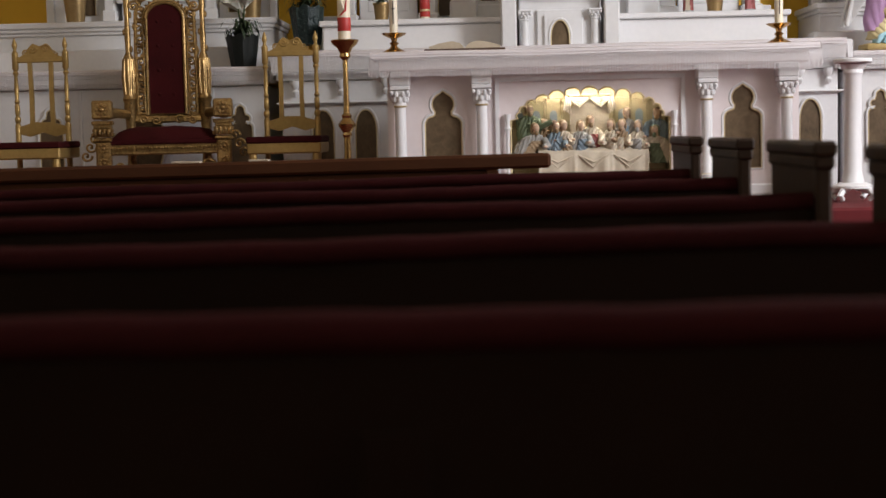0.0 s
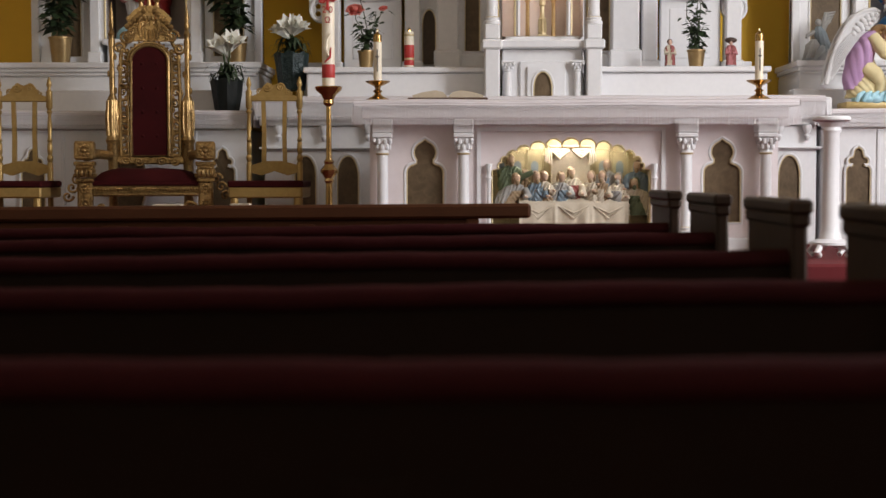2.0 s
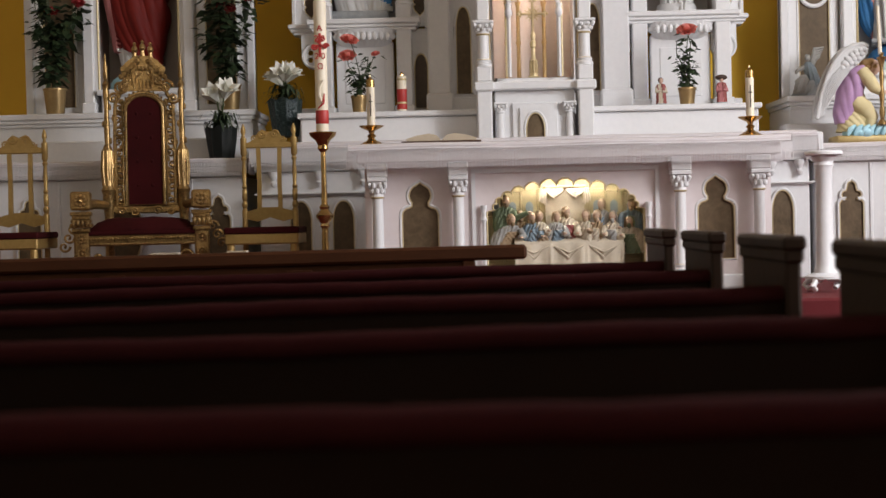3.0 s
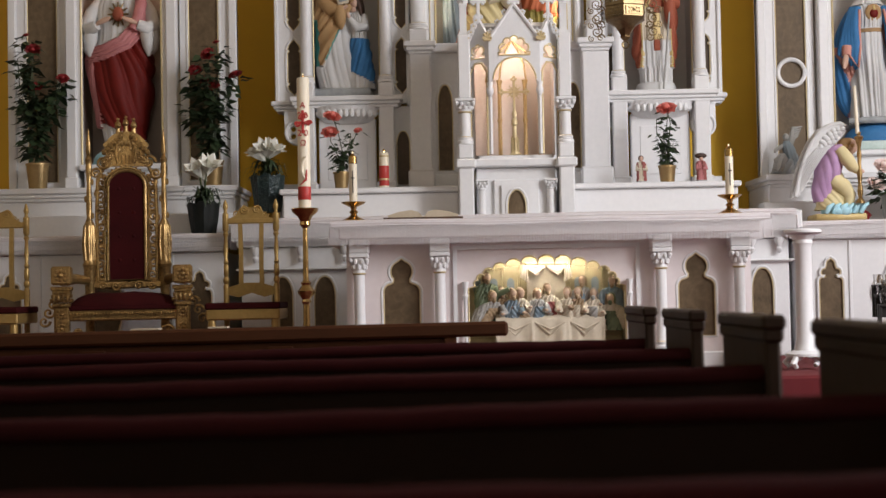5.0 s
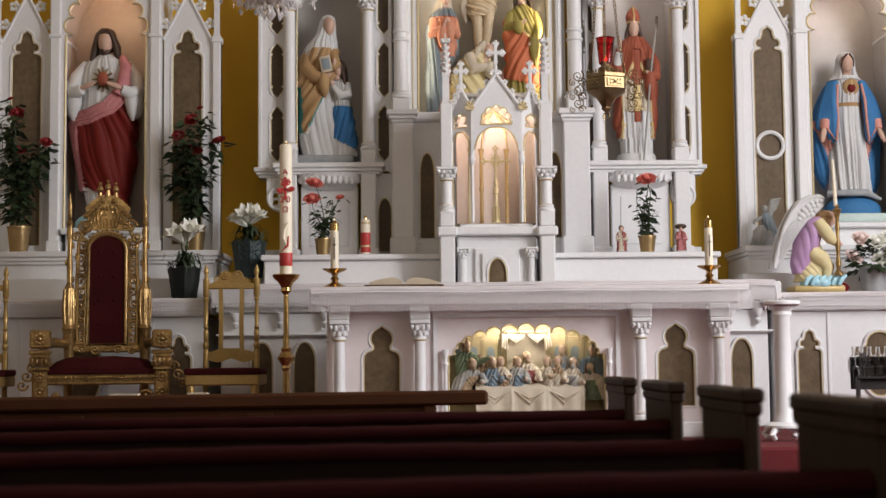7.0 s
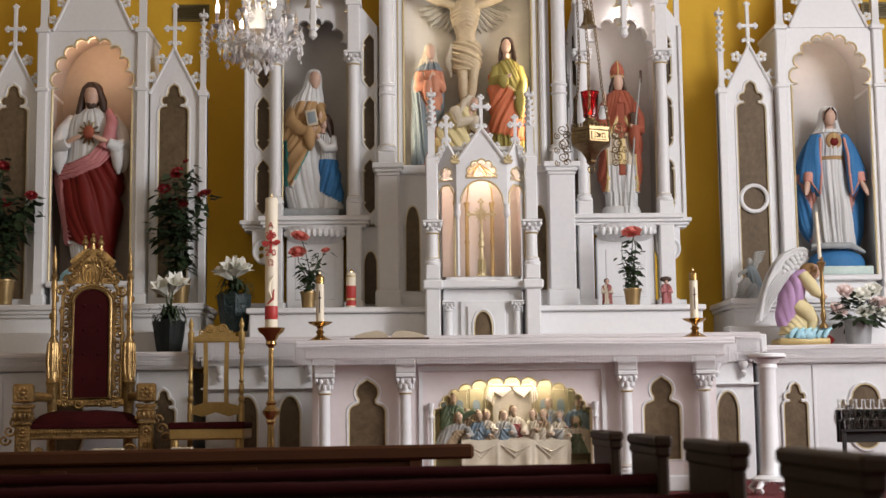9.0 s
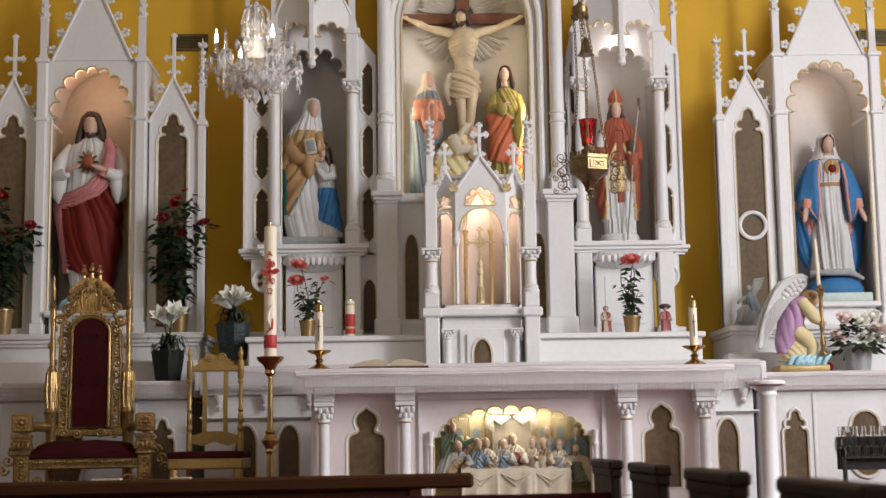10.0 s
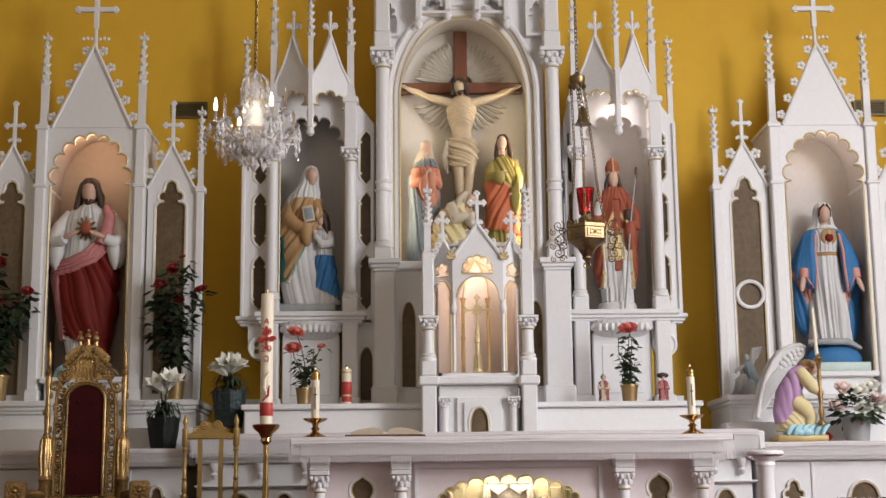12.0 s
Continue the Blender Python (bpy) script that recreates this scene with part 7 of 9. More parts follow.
drape(g, (x, y, z), [(0.87, -0.06, -0.01, 0.15, 0.115), (0.97, -0.035, -0.005, 0.13, 0.1), (1.06, -0.005, 0.01, 0.085, 0.08), (1.14, 0.01, 0.015, 0.073, 0.075), (1.2, 0.02, 0.0, 0.055, 0.06), (1.225, 0.02, 0, 0.01, 0.01)], lambda px, pz, a, front: (ROBEWHITE, 0.016 * ridge(a * 0.09 + 6 * pz) * min(1, (1.2 - pz) * 5)), 0.2)


def girl_dress(px, pz, a, front):
    if pz > 0.47:
        return ROBEWHITE, 0.008 * ridge(a * 0.12)
    if pz > 0.17 - 0.5 * (px - 0.15) or not front:
        return ROBEBLUE, 0.008 + 0.016 * ridge(px * 34 - pz * 9)
    return ROBEWHITE, 0.014 * ridge(px * 40)


drape(g, (x, y, z), [(0.07, 0.16, -0.03, 0.11, 0.09), (0.25, 0.155, -0.03, 0.105, 0.085), (0.42, 0.145, -0.03, 0.08, 0.07), (0.5, 0.14, -0.03, 0.068, 0.06), (0.62, 0.135, -0.03, 0.075, 0.06), (0.69, 0.12, -0.03, 0.035, 0.035)], girl_dress, 1.0, 84)
sleeve(g, ROBEWHITE, [(x + 0.19, y - 0.04, z + 0.65), (x + 0.2, y - 0.09, z + 0.56), (x + 0.13, y - 0.13, z + 0.55), (x + 0.07, y - 0.13, z + 0.62)], [0.035, 0.042, 0.036, 0.022])
plain_hand(g, (x + 0.07, y - 0.13, z + 0.62), (x + 0.055, y - 0.14, z + 0.67), 0.018)
plain_head(g, (x + 0.095, y - 0.06, z + 0.775), 0.056, 0.75, -0.2)
g.use(HAIR).ball((x + 0.12, y - 0.035, z + 0.795), (0.056, 0.058, 0.058), 14, 10)
for k in range(5):
    g.tube([(x + 0.12 + 0.01 * k, y - 0.075 + 0.02 * k, z + 0.81), (x + 0.15 + 0.006 * k, y - 0.075 + 0.02 * k, z + 0.74), (x + 0.175 + 0.004 * k, y - 0.07 + 0.02 * k, z + 0.64 - 0.008 * k)], [0.02, 0.022, 0.01], 8)
statue(g, "statue", (x, y, z), "painted statue of a veiled woman in tan with a small girl", "niche statues").scale = (0.9, 0.9, 1)

# bishop with a staff
x, y, z = 1.715, 11.16, 2.57
g = Geo(ROBERUST, ROBEWHITE, ROBEPINK, WARMGOLD)
g.use(ROBEWHITE).lathe(x, y, [(0.19, z), (0.19, z + 0.05), (0.175, z + 0.08), (0.16, z + 0.085)], 20, 0.8)


def rust_cope(px, pz, a, front):
    if not front:
        return ROBERUST, 0.012 * ridge(a * 0.1)
    inner = 0.115 if pz < 0.62 else 0.115 - (pz - 0.62) * 0.5
    if abs(px) < 0.03 and 0.33 < pz < 0.92:
        return ROBERUST if pz > 0.62 or pz < 0.42 else WARMGOLD, 0.012
    if pz < 0.2:
        return ROBEWHITE, 0.02 * ridge(px * 45 + pz)
    if abs(px) < inner and pz < 0.68:
        if pz < 0.42:
            return ROBEWHITE, 0.012 * ridge(px * 42 + 2 * pz)
        return RCREAM, 0.004 + 0.01 * ridge(px * 42)
    if abs(abs(px) - inner) < 0.014 and pz < 0.85:
        return WARMGOLD, 0.02
    return ROBERUST, 0.016 + 0.018 * ridge(px * 24 + pz * (7 if px > 0 else -7))


drape(g, (x, y, z), [(0.07, 0, 0, 0.145, 0.12), (0.22, 0, 0, 0.15, 0.12), (0.3, 0, 0, 0.18, 0.125), (0.5, 0, 0, 0.185, 0.13), (0.75, 0, 0, 0.175, 0.125), (0.92, 0, 0, 0.15, 0.11), (1.0, 0, 0, 0.09, 0.08), (1.04, 0, 0, 0.045, 0.045)], rust_cope, 0.8)
sleeve(g, ROBERUST, [(x + 0.13, y, z + 0.92), (x + 0.175, y - 0.07, z + 0.8), (x + 0.17, y - 0.13, z + 0.7), (x + 0.12, y - 0.17, z + 0.7)], [0.05, 0.06, 0.055, 0.035], 0.2)
sleeve(g, ROBERUST, [(x - 0.13, y, z + 0.92), (x - 0.18, y - 0.07, z + 0.8), (x - 0.185, y - 0.13, z + 0.79)], [0.05, 0.06, 0.055], 0.22)
g.use(ROBEWHITE).tube([(x - 0.185, y - 0.13, z + 0.79), (x - 0.17, y - 0.17, z + 0.88)], [0.045, 0.035], 10)
plain_hand(g, (x + 0.13, y - 0.17, z + 0.7), (x + 0.075, y - 0.19, z + 0.73), 0.024)
plain_hand(g, (x - 0.17, y - 0.17, z + 0.89), (x - 0.16, y - 0.18, z + 1.0), 0.024)
g.use(LEATHER).box(x + 0.08, x + 0.15, y - 0.19, y - 0.16, z + 0.73, z + 0.83, 0.004)
g.use(RGREY).tube([(x + 0.2, y - 0.14, z + 1.16), (x + 0.12, y - 0.2, z + 0.7), (x + 0.04, y - 0.2, z + 0.02)], 0.009, 8)
g.use(LEATHER).tube([(x + 0.2, y - 0.14, z + 1.18), (x + 0.193, y - 0.145, z + 1.08)], 0.013, 8)
plain_head(g, (x - 0.01, y - 0.04, z + 1.105), 0.07, 0.0, 0.06)
long_hair(g, (x - 0.01, y - 0.02, z + 1.1), 0.068, 0.05, 1.0)
g.use(ROBERUST).rings([(z + 1.145, x - 0.01, y - 0.01, 0.06, 0.062), (z + 1.2, x - 0.01, y - 0.01, 0.072, 0.066), (z + 1.25, x - 0.01, y - 0.01, 0.05, 0.045), (z + 1.29, x - 0.01, y - 0.01, 0.006, 0.01)], 16)
g.use(WARMGOLD).lathe(x - 0.01, y - 0.01, [(0.064, z + 1.14), (0.068, z + 1.15), (0.064, z + 1.162)], 16)
g.tube([(x - 0.01, y - 0.08, z + 1.15), (x - 0.01, y - 0.074, z + 1.22), (x - 0.01, y - 0.03, z + 1.28)], 0.007, 6)
statue(g, "statue", (x, y, z), "painted statue of a bishop in a rust cope with a staff", "niche statues").scale = (0.84, 0.84, 1)

# crucifix group in the tall niche
x, y = 0.485, 11.36
cru = thing("crucifix", (x, y, 2.97), "large brown crucifix with carved rays and a plain pale figure", "crucifix")
g = Geo(CROSSWOOD)
g.box(x - 0.055, x + 0.055, y, y + 0.06, 2.98, 5.02, 0.006)
g.part("upright", cru)
g = Geo(CROSSWOOD)
g.box(x - 0.52, x + 0.52, y - 0.006, y + 0.054, 4.475, 4.565, 0.006)
g.part("crossbeam", cru)


def ray(a, zc, r0, r1, half):
    """One carved leaf-shaped ray with a raised middle."""
    g = Geo(RAYS)
    at = lambda r, d: (x + r * math.cos(a + d), zc + r * math.sin(a + d))
    g.plate([at(r0, -half * 0.7), at(r1 * 0.86, -half), at(r1, 0), at(r1 * 0.86, half), at(r0, half * 0.7)], [], y + 0.024, y + 0.05)
    p, q = at(r0, 0), at(r1 * 0.97, 0)
    g.tube([(p[0], y + 0.024, p[1]), (q[0], y + 0.024, q[1])], [0.004, 0.007], 5)
    g.part("ray", cru)


for k in range(26):
    ray(radians(10 + 160 * k / 25), 4.55, 0.1, 0.37 + 0.02 * (k % 2), 0.05)
for k in range(8):
    for s in (0, 1):
        a = radians(345 - 8.5 * k)
        ray(a if s else math.pi - a, 4.46, 0.09, 0.4 - 0.012 * k, 0.06)
g = Geo(BONE)
yb = y - 0.07


def ribbed(px, pz, a, front):
    rib = 0.007 * ridge(62 * pz + 26 * abs(px - x)) if 4.16 < pz < 4.33 and front else 0.0
    return BONE, rib


drape(g, (0, 0, 0), [(3.92, x + 0.01, yb, 0.095, 0.07), (4.02, x + 0.005, yb, 0.082, 0.062), (4.12, x, yb, 0.08, 0.06), (4.22, x, yb - 0.01, 0.108, 0.078), (4.32, x, yb, 0.122, 0.078), (4.39, x, yb, 0.095, 0.06), (4.43, x, yb, 0.035, 0.035)], ribbed, 0.3, 72)
for s in (-1, 1):
    g.use(BONE).tube([(x + s * 0.08, yb, 4.36), (x + s * 0.15, yb, 4.385), (x + s * 0.22, yb + 0.01, 4.405), (x + s * 0.29, yb + 0.02, 4.43), (x + s * 0.36, yb + 0.025, 4.465), (x + s * 0.45, yb + 0.04, 4.505)], [0.042, 0.036, 0.036, 0.025, 0.029, 0.017], 12)
    g.tube([(x + s * 0.445, yb + 0.04, 4.505), (x + s * 0.475, yb + 0.03, 4.52), (x + s * 0.505, yb + 0.02, 4.525)], [0.018, 0.024, 0.01], 8, flat=0.7)
    g.tube([(x + s * 0.05, yb, 3.95), (x + s * 0.05 + 0.01, yb - 0.05, 3.83), (x + s * 0.042 + 0.012, yb - 0.075, 3.73), (x + s * 0.034 + 0.008, yb - 0.04, 3.64), (x + s * 0.024, yb - 0.005, 3.53), (x + s * 0.016, yb - 0.02, 3.46)], [0.062, 0.052, 0.04, 0.042, 0.024, 0.026], 12)
    g.tube([(x + s * 0.014, yb - 0.02, 3.47), (x + s * 0.014, yb - 0.06, 3.4)], [0.024, 0.014], 8)
drape(g, (0, 0, 0), [(3.8, x - 0.01, yb - 0.015, 0.1, 0.09), (3.9, x - 0.005, yb - 0.01, 0.12, 0.092), (4.0, x, yb - 0.005, 0.112, 0.085), (4.05, x, yb, 0.098, 0.075)], lambda px, pz, a, front: (BONE, 0.026 * ridge(34 * pz + 22 * (px - x) + 0.6 * math.sin(20 * px))), 0.7, 84)
g.use(RCREAM)
for k in range(3):
    g.tube([(x - 0.1 - 0.012 * k, yb - 0.04, 4.02), (x - 0.13 - 0.012 * k, yb - 0.04, 3.9), (x - 0.125 - 0.014 * k, yb - 0.03, 3.76 + 0.03 * k)], [0.02, 0.024, 0.01], 8)
plain_head(g, (x - 0.02, yb - 0.075, 4.485), 0.06, -0.35, 0.55, BONE)
long_hair(g, (x - 0.015, yb - 0.06, 4.495), 0.062, 0.04, 0.95, None, True)
g.use(DARKBRASS).tube([(x - 0.015 + 0.062 * math.cos(t), yb - 0.055 + 0.06 * math.sin(t), 4.525 + 0.01 * math.sin(3 * t) + 0.015 * math.sin(t)) for t in [math.pi * j / 8 for j in range(16)]], 0.009, 6, True)
g.part("carved_figure", cru, "plain pale carved figure", 50)


# woman in a grey cloak
x, y, z = 0.175, 11.24, 2.97


def grey_cloak(px, pz, a, front):
    if front and px > -0.07 + 0.08 * math.sin(5 * pz) and 0.0 < pz < 0.82:
        if pz < 0.28:
            return ROBEORANGE, 0.02 * ridge(px * 40 + 2 * pz)
        if px > 0.06 and pz < 0.5:
            return ROBEGREY, 0.022 * ridge(px * 26 + 9 * pz)
        return ROBEPEACH, 0.018 * ridge(px * 30 + 12 * pz)
    return ROBEGREY, 0.014 + 0.026 * ridge(a * 0.085 + 3.5 * pz)


g = Geo()
drape(g, (x, y, z), [(0.0, 0.0, 0, 0.16, 0.12), (0.25, -0.01, 0, 0.13, 0.11), (0.5, -0.01, 0, 0.125, 0.1), (0.72, 0, 0, 0.14, 0.1), (0.84, 0.01, 0, 0.1, 0.08), (0.9, 0.02, 0, 0.04, 0.04)], grey_cloak, 0.4)
sleeve(g, ROBEPEACH, [(x - 0.1, y - 0.02, z + 0.8), (x - 0.11, y - 0.1, z + 0.68), (x - 0.01, y - 0.15, z + 0.7)], [0.04, 0.05, 0.035], 0.16)
sleeve(g, ROBEPEACH, [(x + 0.11, y - 0.02, z + 0.8), (x + 0.13, y - 0.09, z + 0.68), (x + 0.06, y - 0.14, z + 0.74)], [0.04, 0.05, 0.035], 0.14)
plain_hand(g, (x, y - 0.15, z + 0.7), (x + 0.035, y - 0.16, z + 0.79), 0.02)
plain_hand(g, (x + 0.06, y - 0.14, z + 0.74), (x + 0.04, y - 0.16, z + 0.8), 0.02)
plain_head(g, (x + 0.02, y - 0.04, z + 0.985), 0.062, 0.5, -0.15)
drape(g, (x, y, z), [(0.76, 0.0, 0.02, 0.135, 0.1), (0.88, 0.005, 0.02, 0.1, 0.085), (0.97, 0.01, 0.02, 0.068, 0.07), (1.04, 0.015, 0.005, 0.054, 0.058), (1.07, 0.015, 0, 0.01, 0.01)], lambda px, pz, a, front: (ROBEGREY if pz < 0.86 else RCREAM, 0.014 * ridge(a * 0.09 + 8 * pz) * min(1, (1.05 - pz) * 6)), 0.2, 84)
statue(g, "statue", (x, y, z), "painted statue of a veiled woman in rose and grey", "crucifix group").scale = (0.8, 0.8, 1)

# man in an orange mantle
x, y, z = 0.82, 11.24, 2.98


def orange_mantle(px, pz, a, front):
    top = 0.78 - 0.9 * (px + 0.13) if px < 0.1 else 0.57 - 2.2 * (px - 0.1)
    hem = 0.26 - 0.25 * px
    if not front:
        return ROBEOLIVE, 0.012 * ridge(a * 0.1)
    if hem < pz < top:
        return ROBEORANGE, 0.02 + 0.024 * ridge(px * 24 - pz * 8 + 1.2 * math.sin(5 * pz))
    if top <= pz < top + 0.03:
        return WARMGOLD, 0.024
    if pz <= hem:
        return ROBEOLIVE, 0.024 * ridge(px * 36 + 2 * pz)
    return ROBEOLIVE, 0.018 * ridge(px * 28 + pz * 14)


g = Geo()
drape(g, (x, y, z), [(0.0, 0.0, 0, 0.15, 0.12), (0.25, -0.005, 0, 0.14, 0.11), (0.5, -0.005, 0, 0.14, 0.105), (0.74, 0, 0, 0.145, 0.1), (0.86, 0, 0, 0.115, 0.08), (0.92, 0, 0, 0.04, 0.04)], orange_mantle, 1.4)
sleeve(g, ROBEOLIVE, [(x - 0.11, y - 0.02, z + 0.84), (x - 0.14, y - 0.08, z + 0.72), (x - 0.05, y - 0.15, z + 0.73)], [0.04, 0.052, 0.036], 0.08)
sleeve(g, ROBEOLIVE, [(x + 0.11, y - 0.02, z + 0.84), (x + 0.15, y - 0.06, z + 0.7), (x + 0.1, y - 0.13, z + 0.6)], [0.042, 0.055, 0.04], 0.2)
plain_hand(g, (x - 0.05, y - 0.15, z + 0.73), (x + 0.03, y - 0.16, z + 0.76), 0.021)
plain_hand(g, (x + 0.1, y - 0.13, z + 0.6), (x + 0.04, y - 0.15, z + 0.56), 0.021)
plain_head(g, (x - 0.01, y - 0.04, z + 1.02), 0.064, -0.4, -0.2)
long_hair(g, (x, y - 0.02, z + 1.025), 0.066, 0.1, 1.0)
statue(g, "statue", (x, y, z), "painted statue of a long-haired man in orange and olive", "crucifix group").scale = (0.86, 0.86, 1)

# kneeling figure at the foot of the cross
g = Geo(RCREAM)
drape(g, (0.4, 11.16, 2.98), [(0, 0, 0, 0.2, 0.14), (0.12, 0.0, 0, 0.19, 0.14), (0.27, -0.03, 0.02, 0.14, 0.11), (0.4, 0.0, 0.02, 0.125, 0.1), (0.5, 0.06, 0.01, 0.09, 0.075), (0.55, 0.09, 0, 0.03, 0.03)], lambda px, pz, a, front: (WARMGOLD if pz < 0.15 - 0.5 * px and front else ROBECREAM, 0.026 * ridge(px * 26 + pz * 16)), 0.6, 96)
sleeve(g, RCREAM, [(0.38, 11.08, 3.45), (0.42, 11.02, 3.33), (0.54, 11.05, 3.36)], [0.045, 0.05, 0.03], 0.1)
plain_hand(g, (0.54, 11.05, 3.36), (0.6, 11.06, 3.4), 0.02)
plain_head(g, (0.53, 11.11, 3.5), 0.056, 0.9, 0.3)
g.use(RCREAM).ball((0.5, 11.14, 3.52), (0.062, 0.066, 0.062), 16, 12)
for k in range(5):
    g.tube([(0.5, 11.08 + 0.02 * k, 3.56), (0.45, 11.08 + 0.025 * k, 3.5), (0.41 - 0.01 * k, 11.08 + 0.03 * k, 3.38)], [0.02, 0.028, 0.012], 8)
g.use(CROSSWOOD).box(0.53, 0.66, 11.12, 11.22, 3.2, 3.33, 0.01)
statue(g, "statue", (0.4, 11.16, 2.98), "painted kneeling statue in pale gold robes at the cross", "crucifix group")

# kneeling angel with a candlestick on the side altar
x, y, z = 2.889, 10.32, 1.494
g = Geo(WARMGOLD)
g.box(x - 0.185, x + 0.185, y - 0.13, y + 0.13, z, z + 0.048, 0.008)
g.use(CLOUDBLUE)
for k in range(9):
    a = k * 2.4
    g.ball((x + 0.02 + 0.12 * math.cos(a) * (0.5 + 0.5 * (k % 3) / 2), y - 0.03 + 0.07 * math.sin(a), z + 0.07), (0.06, 0.05, 0.045), 10, 7)
for k in range(6):
    g.tube([(x - 0.11 + 0.05 * k, y - 0.12, z + 0.05), (x - 0.09 + 0.05 * k, y - 0.13, z + 0.095), (x - 0.05 + 0.05 * k, y - 0.11, z + 0.12)], [0.016, 0.02, 0.01], 7)
drape(g, (x, y, z), [(0.08, -0.035, 0, 0.125, 0.1), (0.16, -0.02, 0, 0.12, 0.1), (0.24, -0.005, 0, 0.095, 0.09), (0.34, -0.03, 0, 0.075, 0.08), (0.42, -0.03, 0, 0.06, 0.06)], lambda px, pz, a, front: (ROBECREAM, 0.009 * ridge(px * 40 + pz * 34)), 0.3, 120, 12)
g.use(ROBECREAM).tube([(x - 0.04, y - 0.06, z + 0.3), (x + 0.03, y - 0.075, z + 0.245), (x + 0.075, y - 0.075, z + 0.18), (x + 0.06, y - 0.07, z + 0.1)], [0.06, 0.062, 0.05, 0.036], 12)
drape(g, (x, y, z), [(0.14, -0.115, 0, 0.045, 0.08), (0.22, -0.1, 0, 0.075, 0.095), (0.34, -0.06, -0.005, 0.095, 0.105), (0.45, -0.025, -0.005, 0.09, 0.1), (0.52, 0.0, 0, 0.068, 0.08), (0.56, 0.03, 0, 0.035, 0.04)], lambda px, pz, a, front: (ROBELILAC, 0.009 * ridge(px * 20 + pz * 9 + 0.8 * math.sin(9 * pz))), 0.5, 140, 14)
sleeve(g, ROBECREAM, [(x + 0.01, y - 0.08, z + 0.515), (x + 0.055, y - 0.115, z + 0.44), (x + 0.09, y - 0.125, z + 0.385), (x + 0.135, y - 0.115, z + 0.355)], [0.045, 0.05, 0.042, 0.026])
plain_hand(g, (x + 0.13, y - 0.115, z + 0.355), (x + 0.175, y - 0.12, z + 0.35), 0.022)
plain_head(g, (x + 0.11, y - 0.03, z + 0.54), 0.056, 1.1, 0.75)
g.use(ROBETAN).ball((x + 0.085, y - 0.005, z + 0.565), (0.07, 0.062, 0.046), 14, 10)
for k in range(9):
    a = 2 * math.pi * k / 9
    g.ball((x + 0.1 + 0.062 * math.cos(a), y - 0.01 + 0.055 * math.sin(a), z + 0.54 + 0.006 * (k % 2)), (0.02, 0.018, 0.017), 8, 6)
for dy in (-0.03, 0.09):
    yy = y + dy
    loop = [(x + 0.07, z + 0.64), (x + 0.072, z + 0.69), (x + 0.035, z + 0.712), (x - 0.03, z + 0.705), (x - 0.1, z + 0.67), (x - 0.165, z + 0.595), (x - 0.22, z + 0.49), (x - 0.262, z + 0.37), (x - 0.292, z + 0.25), (x - 0.305, z + 0.18), (x - 0.27, z + 0.2), (x - 0.225, z + 0.265), (x - 0.17, z + 0.37), (x - 0.11, z + 0.46), (x - 0.05, z + 0.53), (x + 0.02, z + 0.59)]
    g.use(ROBEWHITE).plate(loop, [], yy - 0.01, yy + 0.014)
    g.bead(loop[1:10], yy, 0.017, 8, False)
    for k in range(7):
        u = k / 6
        g.tube([(x - 0.02 - 0.06 * u, yy - 0.012, z + 0.6 - 0.0 * u), (x - 0.13 - 0.045 * u, yy - 0.016, z + 0.45 + 0.05 * u), (x - 0.2 - 0.055 * u, yy - 0.013, z + 0.33 + 0.07 * u), (x - 0.28 + 0.012 * (1 - u), yy - 0.01, z + 0.21 + 0.09 * u)], [0.004, 0.0065, 0.006, 0.003], 6)
    for q in range(4):
        for k in range(5 - q // 2):
            g.ball((x + 0.045 - 0.032 * k - 0.022 * q, yy - 0.014, z + 0.675 - 0.004 * k * k - 0.033 * q), (0.021, 0.01, 0.018), 8, 5)
statue(g, "angel_statue", (x, y, z), "painted kneeling angel in lilac and cream with white wings")
g = Geo(GOLD)
_x, _y = x + 0.135, y - 0.14
g.lathe(_x, _y, [(0.035, z + 0.12), (0.03, z + 0.135), (0.013, z + 0.16), (0.022, z + 0.21), (0.012, z + 0.26), (0.02, z + 0.33), (0.012, z + 0.4), (0.018, z + 0.47), (0.012, z + 0.52), (0.022, z + 0.57), (0.036, z + 0.6), (0.014, z + 0.61), (0.018, z + 0.635)], 14)
_ac = thing("angel_candlestick", (_x, _y, z + 0.12), "gold candlestick with a tall white taper, held by the angel", "candlestick")
g.part("stick", _ac)
g = Geo(WAX)
g.tube([(_x - 0.008, _y, z + 0.625), (_x - 0.022, _y, z + 0.97)], [0.0145, 0.011], 12)
g.part("taper", _ac, "slim white taper candle")

# small angel group and two statuettes
x, y, z = 2.66, 10.8, 1.88
g = Geo(STONEGREY, ROBEGREY, RGREY)
g.use(STONEGREY).rings([(z, x - 0.02, y, 0.12, 0.08), (z + 0.05, x, y, 0.1, 0.07), (z + 0.12, x + 0.02, y, 0.04, 0.04)], 18, 5, 0.1)
g.use(RGREY).rings([(z + 0.02, x - 0.08, y - 0.03, 0.05, 0.05), (z + 0.12, x - 0.06, y - 0.03, 0.05, 0.04), (z + 0.16, x - 0.05, y - 0.03, 0.02, 0.02)], 14, 5, 0.1)
g.use(ROBEGREY).rings([(z + 0.02, x + 0.06, y, 0.06, 0.05), (z + 0.12, x + 0.03, y, 0.05, 0.045), (z + 0.22, x - 0.0, y, 0.045, 0.04), (z + 0.26, x - 0.01, y, 0.02, 0.02)], 16, 5, 0.08)
